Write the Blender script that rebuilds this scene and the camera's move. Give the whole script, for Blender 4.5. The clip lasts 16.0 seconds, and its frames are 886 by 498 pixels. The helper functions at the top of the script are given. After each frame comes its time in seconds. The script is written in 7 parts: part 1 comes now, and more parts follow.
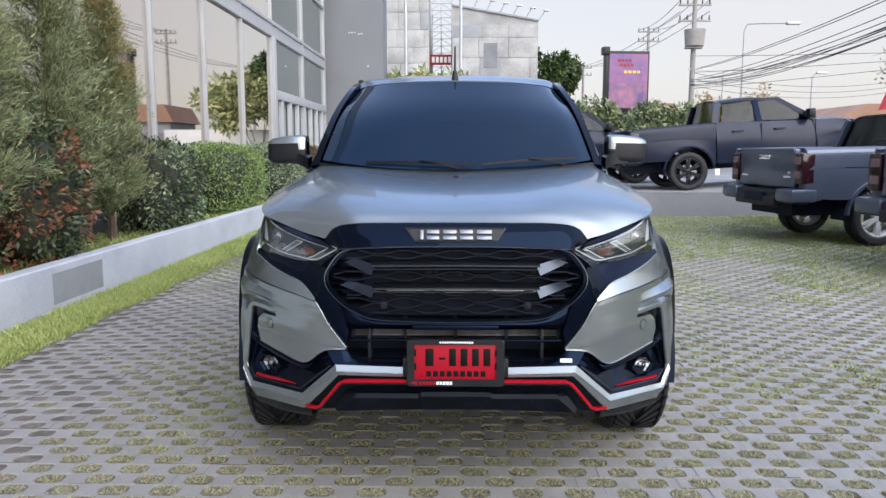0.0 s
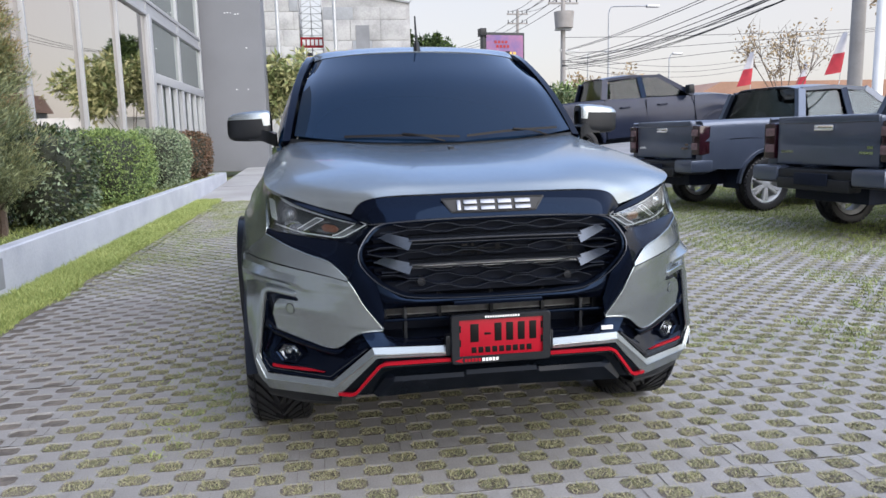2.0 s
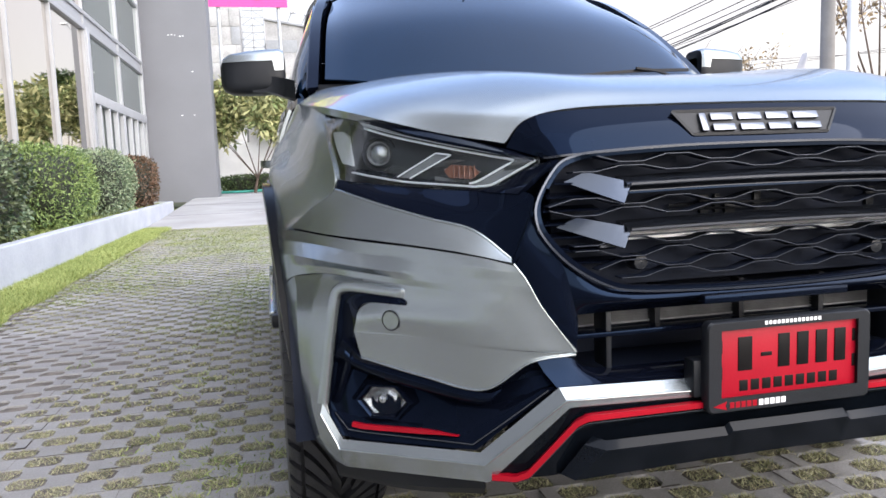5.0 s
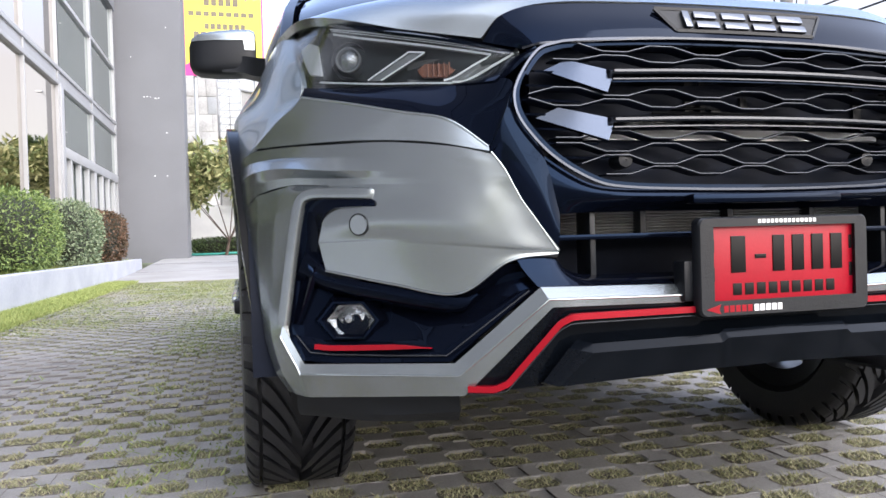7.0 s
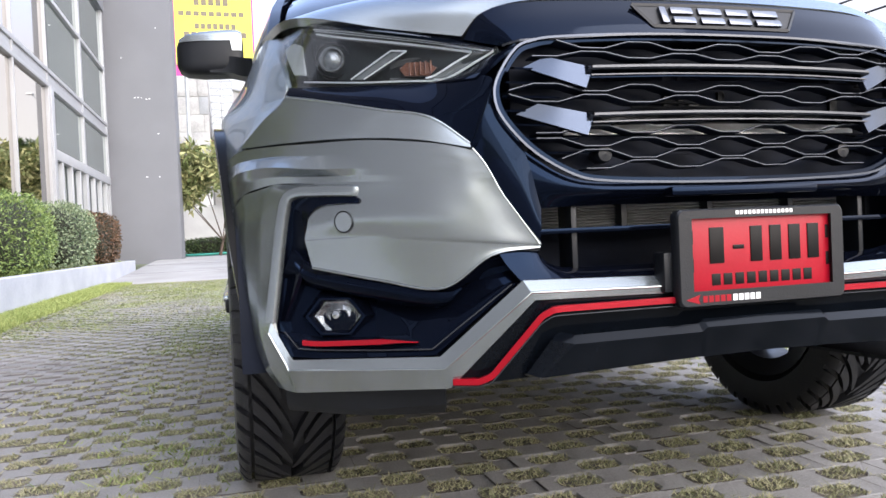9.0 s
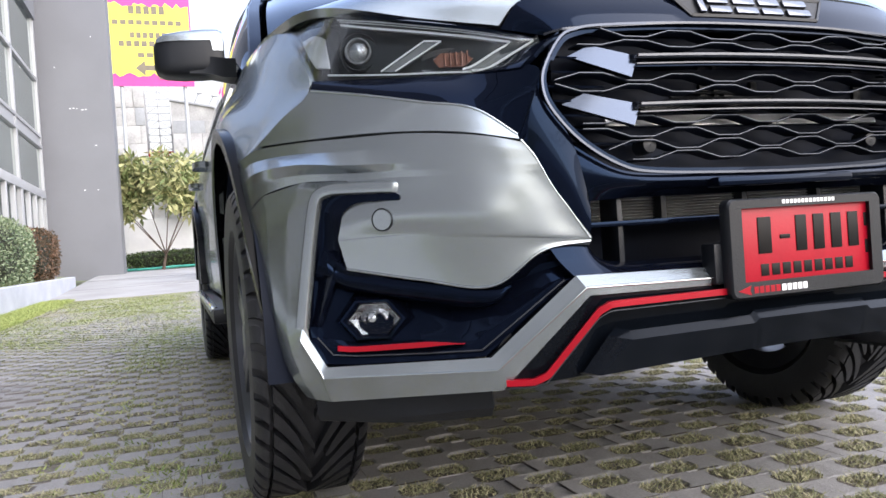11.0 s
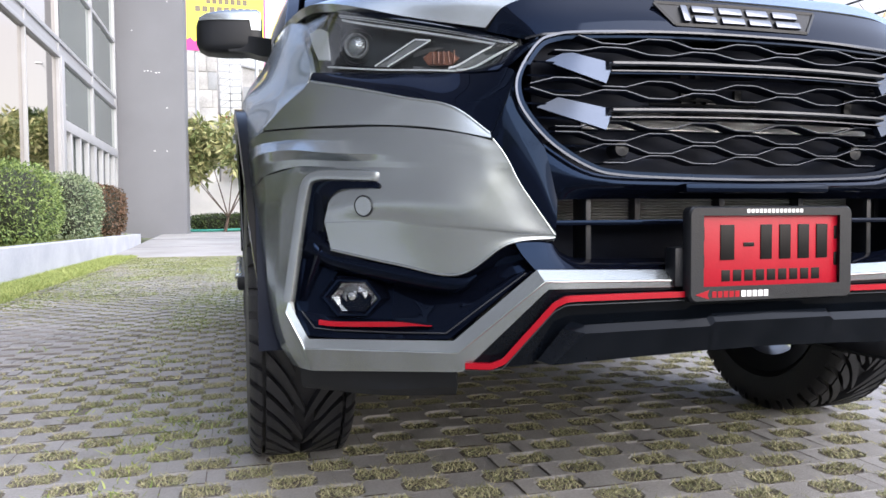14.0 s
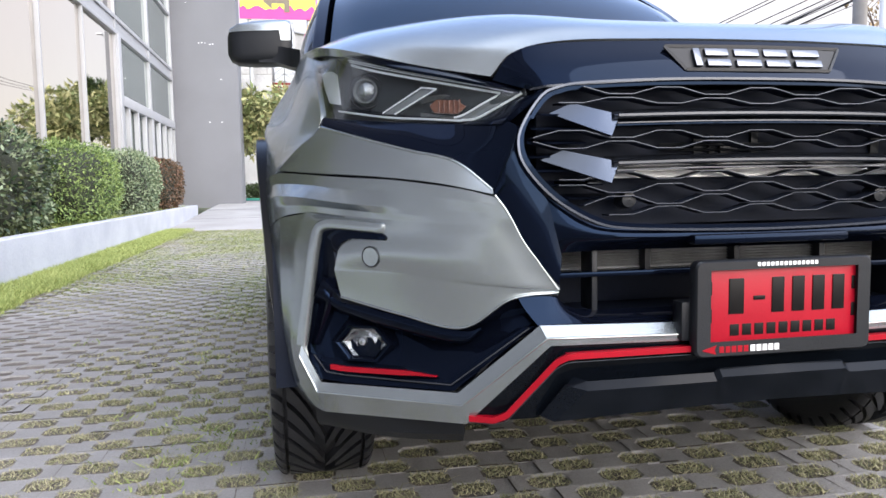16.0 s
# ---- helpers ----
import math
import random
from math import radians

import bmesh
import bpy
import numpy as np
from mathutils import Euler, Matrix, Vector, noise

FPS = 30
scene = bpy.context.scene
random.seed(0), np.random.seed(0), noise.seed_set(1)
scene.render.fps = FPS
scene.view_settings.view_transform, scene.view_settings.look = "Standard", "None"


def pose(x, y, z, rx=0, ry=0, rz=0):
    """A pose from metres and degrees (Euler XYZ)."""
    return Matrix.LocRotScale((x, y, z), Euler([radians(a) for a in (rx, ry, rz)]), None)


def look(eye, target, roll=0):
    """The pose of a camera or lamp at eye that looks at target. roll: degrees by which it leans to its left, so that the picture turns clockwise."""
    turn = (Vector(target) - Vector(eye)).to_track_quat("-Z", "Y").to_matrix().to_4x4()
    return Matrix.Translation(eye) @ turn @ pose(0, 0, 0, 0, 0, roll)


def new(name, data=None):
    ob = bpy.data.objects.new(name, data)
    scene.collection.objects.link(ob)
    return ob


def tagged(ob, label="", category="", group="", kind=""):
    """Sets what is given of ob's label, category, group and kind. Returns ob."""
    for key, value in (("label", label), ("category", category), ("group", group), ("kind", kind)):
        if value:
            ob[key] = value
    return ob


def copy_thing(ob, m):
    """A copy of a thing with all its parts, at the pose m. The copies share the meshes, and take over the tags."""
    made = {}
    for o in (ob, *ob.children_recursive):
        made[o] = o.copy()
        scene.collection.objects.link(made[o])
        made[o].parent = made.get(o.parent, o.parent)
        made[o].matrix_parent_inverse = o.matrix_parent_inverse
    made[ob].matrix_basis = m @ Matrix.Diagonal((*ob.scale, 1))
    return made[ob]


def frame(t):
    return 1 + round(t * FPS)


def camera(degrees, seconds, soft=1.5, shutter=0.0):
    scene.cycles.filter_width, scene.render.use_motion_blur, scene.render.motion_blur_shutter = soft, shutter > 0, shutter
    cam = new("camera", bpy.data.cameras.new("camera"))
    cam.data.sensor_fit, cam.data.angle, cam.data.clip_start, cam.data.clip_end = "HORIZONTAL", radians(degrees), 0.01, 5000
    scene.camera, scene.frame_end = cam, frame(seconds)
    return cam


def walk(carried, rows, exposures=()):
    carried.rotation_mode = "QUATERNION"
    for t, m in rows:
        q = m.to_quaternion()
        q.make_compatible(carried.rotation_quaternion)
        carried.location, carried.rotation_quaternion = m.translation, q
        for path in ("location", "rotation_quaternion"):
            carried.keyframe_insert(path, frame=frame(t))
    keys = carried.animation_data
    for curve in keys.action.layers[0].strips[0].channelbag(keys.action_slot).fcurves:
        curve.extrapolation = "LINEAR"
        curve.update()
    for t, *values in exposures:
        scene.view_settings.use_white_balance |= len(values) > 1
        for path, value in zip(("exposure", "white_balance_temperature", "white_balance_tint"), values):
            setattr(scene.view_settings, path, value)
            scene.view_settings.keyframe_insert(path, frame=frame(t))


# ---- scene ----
cam = camera(61.6, 16.0)
# camera path: seconds, x, y, z in metres, turn in degrees
PATH = [
    (0, 0.0047, -2.7127, 1.3779, 82.450, 0.039, 1.079),
    (0.5, -0.0651, -2.5709, 1.3752, 82.187, -0.039, 0.049),
    (1, -0.1798, -2.5327, 1.3577, 82.055, -0.109, -2.103),
    (1.5, -0.3628, -2.5914, 1.3350, 81.787, 0.404, -5.182),
    (2, -0.5857, -2.5487, 1.3210, 81.125, 1.381, -8.727),
    (2.5, -0.7630, -2.4067, 1.3093, 80.504, 2.020, -11.327),
    (3, -0.8142, -2.1627, 1.2807, 80.504, 2.308, -11.697),
    (5.5, -0.9921, -1.1568, 0.8435, 85.527, 1.908, -13.854),
    (6, -0.9768, -1.1373, 0.6918, 87.540, 1.637, -14.677),
    (6.5, -0.9773, -1.1537, 0.6576, 88.778, 1.583, -15.022),
    (7, -0.9687, -1.1688, 0.6524, 89.225, 1.711, -15.133),
    (7.5, -0.9672, -1.1815, 0.6494, 89.265, 1.830, -15.114),
    (8, -0.9615, -1.1872, 0.6525, 89.260, 1.960, -14.974),
    (8.5, -0.9541, -1.1899, 0.6476, 89.150, 2.121, -14.982),
    (9, -0.9553, -1.1953, 0.6492, 88.970, 2.575, -15.561),
    (11.5, -1.1316, -1.0717, 0.6373, 89.429, 3.968, -20.190),
    (12, -1.1224, -1.0910, 0.6445, 89.417, 3.879, -19.483),
    (12.5, -1.1013, -1.1116, 0.6464, 89.406, 3.464, -18.729),
    (13, -1.0587, -1.1493, 0.6591, 89.263, 2.530, -17.441),
    (13.5, -1.0175, -1.1897, 0.6566, 88.568, 1.248, -16.210),
    (14, -0.9888, -1.2216, 0.6550, 87.782, 0.476, -15.243),
    (14.5, -0.9768, -1.2352, 0.6609, 87.722, 0.700, -14.335),
    (15, -0.9662, -1.2321, 0.6603, 87.667, 1.200, -13.245),
    (15.5, -0.9374, -1.2122, 0.7139, 86.685, 1.208, -12.001),
    (16, -0.8952, -1.2442, 0.8268, 84.971, 0.971, -11.116),
]
walk(cam, [(t, pose(*row)) for t, *row in PATH], exposures=[(0, 0.76, 6450, 10), (3.0, 0.76, 6450, 10), (5.3, 1.25, 6650, 11), (15.3, 1.29, 6700, 12), (16, 1.27, 6600, 11)])

# ---- world, sun ----
world = bpy.data.worlds.new("sky")
scene.world = world
world.use_nodes = True
wn, wl = world.node_tree.nodes, world.node_tree.links
wn.clear()
SUN_EL, SUN_AZ = radians(32), radians(150)
sky = wn.new("ShaderNodeTexSky")
sky.sky_type, sky.sun_disc = "NISHITA", False
sky.sun_elevation, sky.sun_rotation = SUN_EL, SUN_AZ
sky.air_density, sky.dust_density, sky.ozone_density = 1.0, 2.5, 1.0
coord = wn.new("ShaderNodeTexCoord")
sep = wn.new("ShaderNodeSeparateXYZ")
wl.new(coord.outputs["Generated"], sep.inputs[0])
height = wn.new("ShaderNodeValToRGB")
wl.new(sep.outputs[2], height.inputs[0])
for place, colour in ((0.0, (3.9, 3.65, 3.55)), (0.22, (3.9, 3.7, 3.75)), (0.36, (4.1, 5.3, 8.0)), (0.50, (3.7, 5.1, 8.4)), (0.95, (2.2, 3.0, 5.0))):
    stop = height.color_ramp.elements.new(place)
    stop.color = (*colour, 1)
for extra in (0, -1):
    height.color_ramp.elements.remove(height.color_ramp.elements[extra])
clouds = wn.new("ShaderNodeTexNoise")
clouds.inputs["Scale"].default_value, clouds.inputs["Detail"].default_value = 2.2, 5
wl.new(coord.outputs["Generated"], clouds.inputs["Vector"])
cloud_mix = wn.new("ShaderNodeMath")
cloud_mix.operation = "MULTIPLY_ADD"
cloud_mix.inputs[1].default_value, cloud_mix.inputs[2].default_value = 0.5, 0.55
wl.new(clouds.outputs[0], cloud_mix.inputs[0])
veil = wn.new("ShaderNodeMix")
veil.data_type = "RGBA"
wl.new(cloud_mix.outputs[0], veil.inputs["Factor"])
wl.new(sky.outputs[0], veil.inputs["A"])
# thin cloud is brighter round the hidden sun
toward = wn.new("ShaderNodeVectorMath")
toward.operation = "DOT_PRODUCT"
toward.inputs[1].default_value = (math.sin(SUN_AZ) * math.cos(SUN_EL), math.cos(SUN_AZ) * math.cos(SUN_EL), math.sin(SUN_EL))
wl.new(coord.outputs["Generated"], toward.inputs[0])
glow = wn.new("ShaderNodeMapRange")
glow.interpolation_type = "SMOOTHSTEP"
for k, v in ((1, 0.05), (2, 1.0), (3, 0.0), (4, 1.0)):
    glow.inputs[k].default_value = v
wl.new(toward.outputs["Value"], glow.inputs[0])
halo = wn.new("ShaderNodeVectorMath")
halo.operation = "SCALE"
halo.inputs[0].default_value = (9.0, 8.9, 8.9)
wl.new(glow.outputs[0], halo.inputs["Scale"])
lit = wn.new("ShaderNodeVectorMath")
lit.operation = "ADD"
wl.new(height.outputs[0], lit.inputs[0])
wl.new(halo.outputs[0], lit.inputs[1])
wl.new(lit.outputs[0], veil.inputs["B"])
back = wn.new("ShaderNodeBackground")
back.inputs["Strength"].default_value = 0.135
wl.new(veil.outputs["Result"], back.inputs["Color"])
world_out = wn.new("ShaderNodeOutputWorld")
wl.new(back.outputs[0], world_out.inputs[0])

sun = new("sun", bpy.data.lights.new("sun", "SUN"))
sun.data.energy, sun.data.angle, sun.data.color = 1.5, radians(60), (1.0, 0.935, 0.87)
sun.matrix_world = look((0, 0, 30), (-30 * math.sin(SUN_AZ) / math.tan(SUN_EL), -30 * math.cos(SUN_AZ) / math.tan(SUN_EL), 0))


# ---- materials ----
def mat(name, colour, rough=0.6, metal=0.0, vary=0.15, scale=6.0, fine=60.0, bump=0.0, coat=0.0, second=None, spec=0.5, bscale=None, island=0.0):
    """A principled material: colour broken up at two scales, with relief and an optional second tone."""
    m = bpy.data.materials.new(name)
    m.use_nodes = True
    n, l = m.node_tree.nodes, m.node_tree.links
    b = n["Principled BSDF"]
    b.inputs["Roughness"].default_value, b.inputs["Metallic"].default_value = rough, metal
    b.inputs["Specular IOR Level"].default_value = spec
    b.inputs["Coat Weight"].default_value, b.inputs["Coat Roughness"].default_value = coat, 0.03
    tc = n.new("ShaderNodeTexCoord")
    big = n.new("ShaderNodeTexNoise")
    big.inputs["Scale"].default_value, big.inputs["Detail"].default_value = scale, 4
    small = n.new("ShaderNodeTexNoise")
    small.inputs["Scale"].default_value, small.inputs["Detail"].default_value = fine, 3
    l.new(tc.outputs["Object"], big.inputs["Vector"])
    l.new(tc.outputs["Object"], small.inputs["Vector"])
    ramp = n.new("ShaderNodeValToRGB")
    second = second or tuple(c * (1 - vary) for c in colour)
    ramp.color_ramp.elements[0].position, ramp.color_ramp.elements[1].position = 0.35, 0.65
    ramp.color_ramp.elements[0].color = (*second, 1)
    ramp.color_ramp.elements[1].color = (*colour, 1)
    add = n.new("ShaderNodeMath")
    add.operation = "MULTIPLY_ADD"
    add.inputs[1].default_value = 0.4
    l.new(small.outputs[0], add.inputs[0])
    sub = n.new("ShaderNodeMath")
    sub.operation = "SUBTRACT"
    sub.inputs[1].default_value = 0.2
    l.new(big.outputs[0], sub.inputs[0])
    l.new(sub.outputs[0], add.inputs[2])
    source = add.outputs[0]
    if island:
        geo = n.new("ShaderNodeNewGeometry")
        isl = n.new("ShaderNodeMath")
        isl.operation = "MULTIPLY_ADD"
        isl.inputs[1].default_value = island
        l.new(geo.outputs["Random Per Island"], isl.inputs[0])
        off = n.new("ShaderNodeMath")
        off.operation = "SUBTRACT"
        off.inputs[1].default_value = island / 2
        l.new(source, off.inputs[0])
        l.new(off.outputs[0], isl.inputs[2])
        source = isl.outputs[0]
    l.new(source, ramp.inputs[0])
    l.new(ramp.outputs[0], b.inputs["Base Color"])
    if bump:
        bn = n.new("ShaderNodeBump")
        bn.inputs["Strength"].default_value, bn.inputs["Distance"].default_value = min(1, bump), 0.01
        if bscale:
            third = n.new("ShaderNodeTexNoise")
            third.inputs["Scale"].default_value, third.inputs["Detail"].default_value = bscale, 4
            l.new(tc.outputs["Object"], third.inputs["Vector"])
            l.new(third.outputs[0], bn.inputs["Height"])
        else:
            l.new(small.outputs[0], bn.inputs["Height"])
        l.new(bn.outputs[0], b.inputs["Normal"])
    return m


def glass(name, gloss=0.7, tint=(0.93, 0.95, 0.96)):
    """A thin clear pane: see-through, with a sharp reflection that grows at grazing angles."""
    m = bpy.data.materials.new(name)
    m.use_nodes = True
    n, l = m.node_tree.nodes, m.node_tree.links
    n.remove(n["Principled BSDF"])
    clear, shine, mix = n.new("ShaderNodeBsdfTransparent"), n.new("ShaderNodeBsdfGlossy"), n.new("ShaderNodeMixShader")
    clear.inputs[0].default_value = (*tint, 1)
    shine.inputs["Roughness"].default_value = 0.02
    fres, scale = n.new("ShaderNodeFresnel"), n.new("ShaderNodeMath")
    fres.inputs["IOR"].default_value = 1.45
    scale.operation = "MULTIPLY"
    scale.inputs[1].default_value = gloss
    l.new(fres.outputs[0], scale.inputs[0])
    l.new(scale.outputs[0], mix.inputs[0])
    l.new(clear.outputs[0], mix.inputs[1])
    l.new(shine.outputs[0], mix.inputs[2])
    l.new(mix.outputs[0], n["Material Output"].inputs[0])
    return m


SILVER = mat("silver_paint", (0.335, 0.366, 0.376), 0.27, 0.88, 0.06, 3, 900, 0, 0.4)
SILVER.node_tree.nodes["Principled BSDF"].inputs["Specular Tint"].default_value = (0.60, 0.66, 0.74, 1)
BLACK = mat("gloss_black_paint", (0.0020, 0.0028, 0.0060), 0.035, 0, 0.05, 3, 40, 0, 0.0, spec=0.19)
SKID = mat("satin_black_skirt", (0.0030, 0.0042, 0.0064), 0.13, 0, 0.2, 6, 300, spec=0.15)
PLASTIC = mat("black_plastic", (0.0095, 0.011, 0.014), 0.40, 0, 0.3, 8, 400, 0.1, spec=0.3)
DARK = mat("dark_inside", (0.008, 0.012, 0.024), 0.6, 0, 0.3, 8, 200, spec=0.15)
GUN = mat("gunmetal_trim", (0.072, 0.077, 0.088), 0.25, 0.7, 0.1, 4, 300, 0, 0.0)
WING = mat("smoked_chrome", (0.060, 0.073, 0.100), 0.16, 0.9, 0.08, 4, 300)
SATIN = mat("satin_metal", (0.058, 0.066, 0.084), 0.22, 0.9, 0.08, 4, 300)
EMBLEM = mat("emblem_chrome", (0.17, 0.18, 0.20), 0.25, 1.0, 0.1, 30, 100)
CHROME = mat("chrome", (0.82, 0.83, 0.84), 0.08, 1.0, 0.05, 6, 100)
RED = mat("red_trim", (0.29, 0.002, 0.011), 0.28, 0, 0.12, 5, 120, 0, 0.0, spec=0.3)
PLATE_RED = mat("red_plate", (0.31, 0.002, 0.013), 0.4, 0, 0.1, 12, 150, 0.03, spec=0.3)
ARCH = mat("black_arch_trim", (0.0025, 0.0028, 0.0036), 0.22, 0, 0.2, 8, 200, spec=0.07)
INK = mat("black_ink", (0.006, 0.005, 0.005), 0.4, 0, 0.2, 20, 200, spec=0.15)
WHITE = mat("white_paint", (0.80, 0.80, 0.79), 0.5, 0, 0.08, 3, 60, 0.05)
TINT = mat("tinted_glass", (0.004, 0.0115, 0.026), 0.03, 0, 0.05, 2, 30, 0, 0.0, spec=0.26)
POCKET = mat("satin_black_moulding", (0.006, 0.0085, 0.017), 0.24, 0, 0.3, 6, 300, 0.03, spec=0.35)
LENS = glass("clear_lens", 0.42)
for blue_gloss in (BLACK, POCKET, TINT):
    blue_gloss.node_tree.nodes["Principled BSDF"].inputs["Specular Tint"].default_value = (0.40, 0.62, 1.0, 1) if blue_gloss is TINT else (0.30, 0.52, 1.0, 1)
LAMP_GREY = mat("smoked_light_guide", (0.22, 0.225, 0.23), 0.2, 0.3, 0.1, 20, 100)
LAMP_DARK = mat("lamp_housing_grey", (0.040, 0.045, 0.049), 0.35, 0.0, 0.3, 12, 90, spec=0.3)
FINE_EDGE = mat("bright_wire_edge", (0.085, 0.095, 0.115), 0.3, 0.9, 0.1, 20, 200)
REFLECTOR = mat("chrome_reflector", (0.48, 0.49, 0.50), 0.15, 1.0, 0.2, 60, 300, 0.3)
LAMP_WHITE = mat("frosted_light_bar", (0.85, 0.86, 0.87), 0.3, 0.1, 0.08, 20, 100)
AMBER = mat("amber_reflector", (0.26, 0.11, 0.07), 0.3, 0.2, 0.3, 80, 300, 0.3)
RUBBER = mat("tyre_rubber", (0.0095, 0.0105, 0.0135), 0.48, 0, 0.35, 10, 200, 0.15, second=(0.015, 0.0155, 0.018))
RIM = mat("dark_alloy", (0.10, 0.104, 0.115), 0.3, 0.9, 0.1, 6, 200)
ALLOY = mat("bright_alloy", (0.62, 0.63, 0.64), 0.3, 0.4, 0.1, 6, 200)
FINS = mat("radiator_fins", (0.33, 0.33, 0.325), 0.45, 0.5, 0.3, 30, 300)
BLUE_GREY = mat("blue_grey_paint", (0.070, 0.088, 0.130), 0.28, 0.5, 0.1, 3, 700, 0, 0.5)
DARK_GREY = mat("dark_grey_paint", (0.016, 0.021, 0.040), 0.20, 0.15, 0.1, 3, 700, 0, 0.0, spec=0.25)
TAIL_RED = mat("tail_lamp_red", (0.022, 0.006, 0.010), 0.12, 0, 0.3, 10, 60)
TAIL_CLEAR = mat("tail_lamp_clear", (0.20, 0.13, 0.14), 0.15, 0.3, 0.3, 30, 90)
CAR_GLASS = glass("car_window_glass", 0.8, (0.36, 0.40, 0.41))
CONCRETE = mat("paver_concrete", (0.325, 0.316, 0.308), 0.85, 0, 0.3, 1.6, 130, 0.5, second=(0.22, 0.212, 0.206), bscale=220, island=0.06)
SOIL = mat("paver_soil", (0.165, 0.142, 0.122), 0.95, 0, 0.4, 9.0, 60, 0.8, second=(0.085, 0.074, 0.064))
SLAB = mat("driveway_concrete", (0.37, 0.36, 0.35), 0.8, 0, 0.15, 0.7, 60, 0.2, second=(0.28, 0.27, 0.26))
KERB = mat("planter_white_wall", (0.50, 0.515, 0.55), 0.7, 0, 0.1, 1.5, 40, 0.25, second=(0.40, 0.415, 0.46))
GREY_WALL = mat("grey_wall_paint", (0.175, 0.180, 0.195), 0.75, 0, 0.1, 0.6, 40, 0.12)
PLATFORM = mat("platform_grey", (0.20, 0.205, 0.215), 0.8, 0, 0.2, 1.0, 50, 0.2)
OLD_WALL = mat("weathered_cement", (0.40, 0.395, 0.385), 0.9, 0, 0.2, 0.5, 6, 0.5, second=(0.27, 0.268, 0.262), bscale=2)
PATCH = mat("cement_patch", (0.30, 0.31, 0.32), 0.9, 0, 0.2, 0.6, 8, 0.3)
WINDOW_MIRROR = mat("mirror_window", (0.66, 0.62, 0.575), 0.02, 1.0, 0.02, 0.3, 3)
WINDOW_GREEN = mat("green_window", (0.47, 0.53, 0.50), 0.03, 0.9, 0.05, 0.3, 3)
FRAME_WHITE = mat("white_frame", (0.36, 0.365, 0.375), 0.4, 0, 0.06, 3, 60)
ASPHALT = mat("asphalt", (0.07, 0.07, 0.072), 0.9, 0, 0.3, 0.3, 80, 0.3)
LAWN = mat("lawn_soil", (0.13, 0.17, 0.045), 0.95, 0, 0.3, 0.8, 90, 0.6, second=(0.16, 0.13, 0.075))
BARK = mat("bark", (0.14, 0.10, 0.075), 0.9, 0, 0.4, 8, 60, 0.8)
POLE = mat("concrete_pole", (0.30, 0.28, 0.26), 0.85, 0, 0.2, 2, 50, 0.2)
STEEL = mat("galvanised_steel", (0.42, 0.43, 0.44), 0.45, 0.7, 0.15, 4, 60)
WIRE = mat("black_cable", (0.015, 0.015, 0.017), 0.7)


def leaf_mat(name, a, b, rough=0.55):
    return mat(name, a, rough, 0, 0.4, 1.3, 25, 0, 0, second=b, island=0.9, spec=0.35)


PINE = leaf_mat("conifer_needles", (0.27, 0.29, 0.14), (0.11, 0.14, 0.075))
BRONZE = leaf_mat("bronze_tips", (0.28, 0.19, 0.08), (0.15, 0.15, 0.05))
GLOSSY_LEAF = leaf_mat("dark_glossy_leaves", (0.10, 0.12, 0.055), (0.02, 0.04, 0.018), 0.35)
RED_LEAF = leaf_mat("red_tip_leaves", (0.22, 0.075, 0.045), (0.09, 0.08, 0.035), 0.45)
GREEN_LEAF = leaf_mat("bright_hedge_leaves", (0.24, 0.32, 0.10), (0.085, 0.14, 0.042))
SAGE_LEAF = leaf_mat("sage_leaves", (0.25, 0.30, 0.18), (0.10, 0.15, 0.08))
BROWN_LEAF = leaf_mat("brown_leaves", (0.15, 0.085, 0.05), (0.06, 0.045, 0.025))
CREAM_LEAF = leaf_mat("frangipani_leaves", (0.46, 0.45, 0.22), (0.16, 0.20, 0.075))
BLOSSOM_LEAF = leaf_mat("blossoming_shrub_leaves", (0.24, 0.26, 0.14), (0.05, 0.085, 0.03))
FAR_LEAF = leaf_mat("far_tree_leaves", (0.08, 0.12, 0.035), (0.03, 0.055, 0.02))
DRY_LEAF = leaf_mat("dry_leaves", (0.42, 0.31, 0.17), (0.22, 0.16, 0.09))
GRASS = leaf_mat("paver_grass", (0.38, 0.355, 0.215), (0.19, 0.20, 0.105), 0.8)
LUSH = leaf_mat("kerb_grass", (0.38, 0.42, 0.15), (0.20, 0.26, 0.07), 0.7)
TURF = leaf_mat("lawn_grass", (0.32, 0.36, 0.13), (0.15, 0.20, 0.06), 0.7)


# ---- helpers for building ----
def thing(name, label, category, group="", at=(0, 0, 0), rz=0.0):
    ob = new(name)
    ob.matrix_world = pose(*at, 0, 0, rz)
    ob.empty_display_size = 0.1
    return tagged(ob, label, category, group)


def finish(bm, material, name, sharp=38.0):
    bm.normal_update()
    for f in bm.faces:
        f.smooth = True
    limit = radians(sharp)
    for e in bm.edges:
        e.smooth = not (len(e.link_faces) == 2 and e.calc_face_angle(0) > limit)
    me = bpy.data.meshes.new(name)
    bm.to_mesh(me)
    bm.free()
    me.materials.append(material)
    return me


def part(name, bm, material, parent, label="", sharp=38.0):
    ob = new(name, finish(bm, material, name, sharp))
    ob.parent = parent
    return tagged(ob, label)


def solo(name, bm, material, label, category="", kind="", group="", sharp=38.0):
    return tagged(new(name, finish(bm, material, name, sharp)), label, category, group, kind)


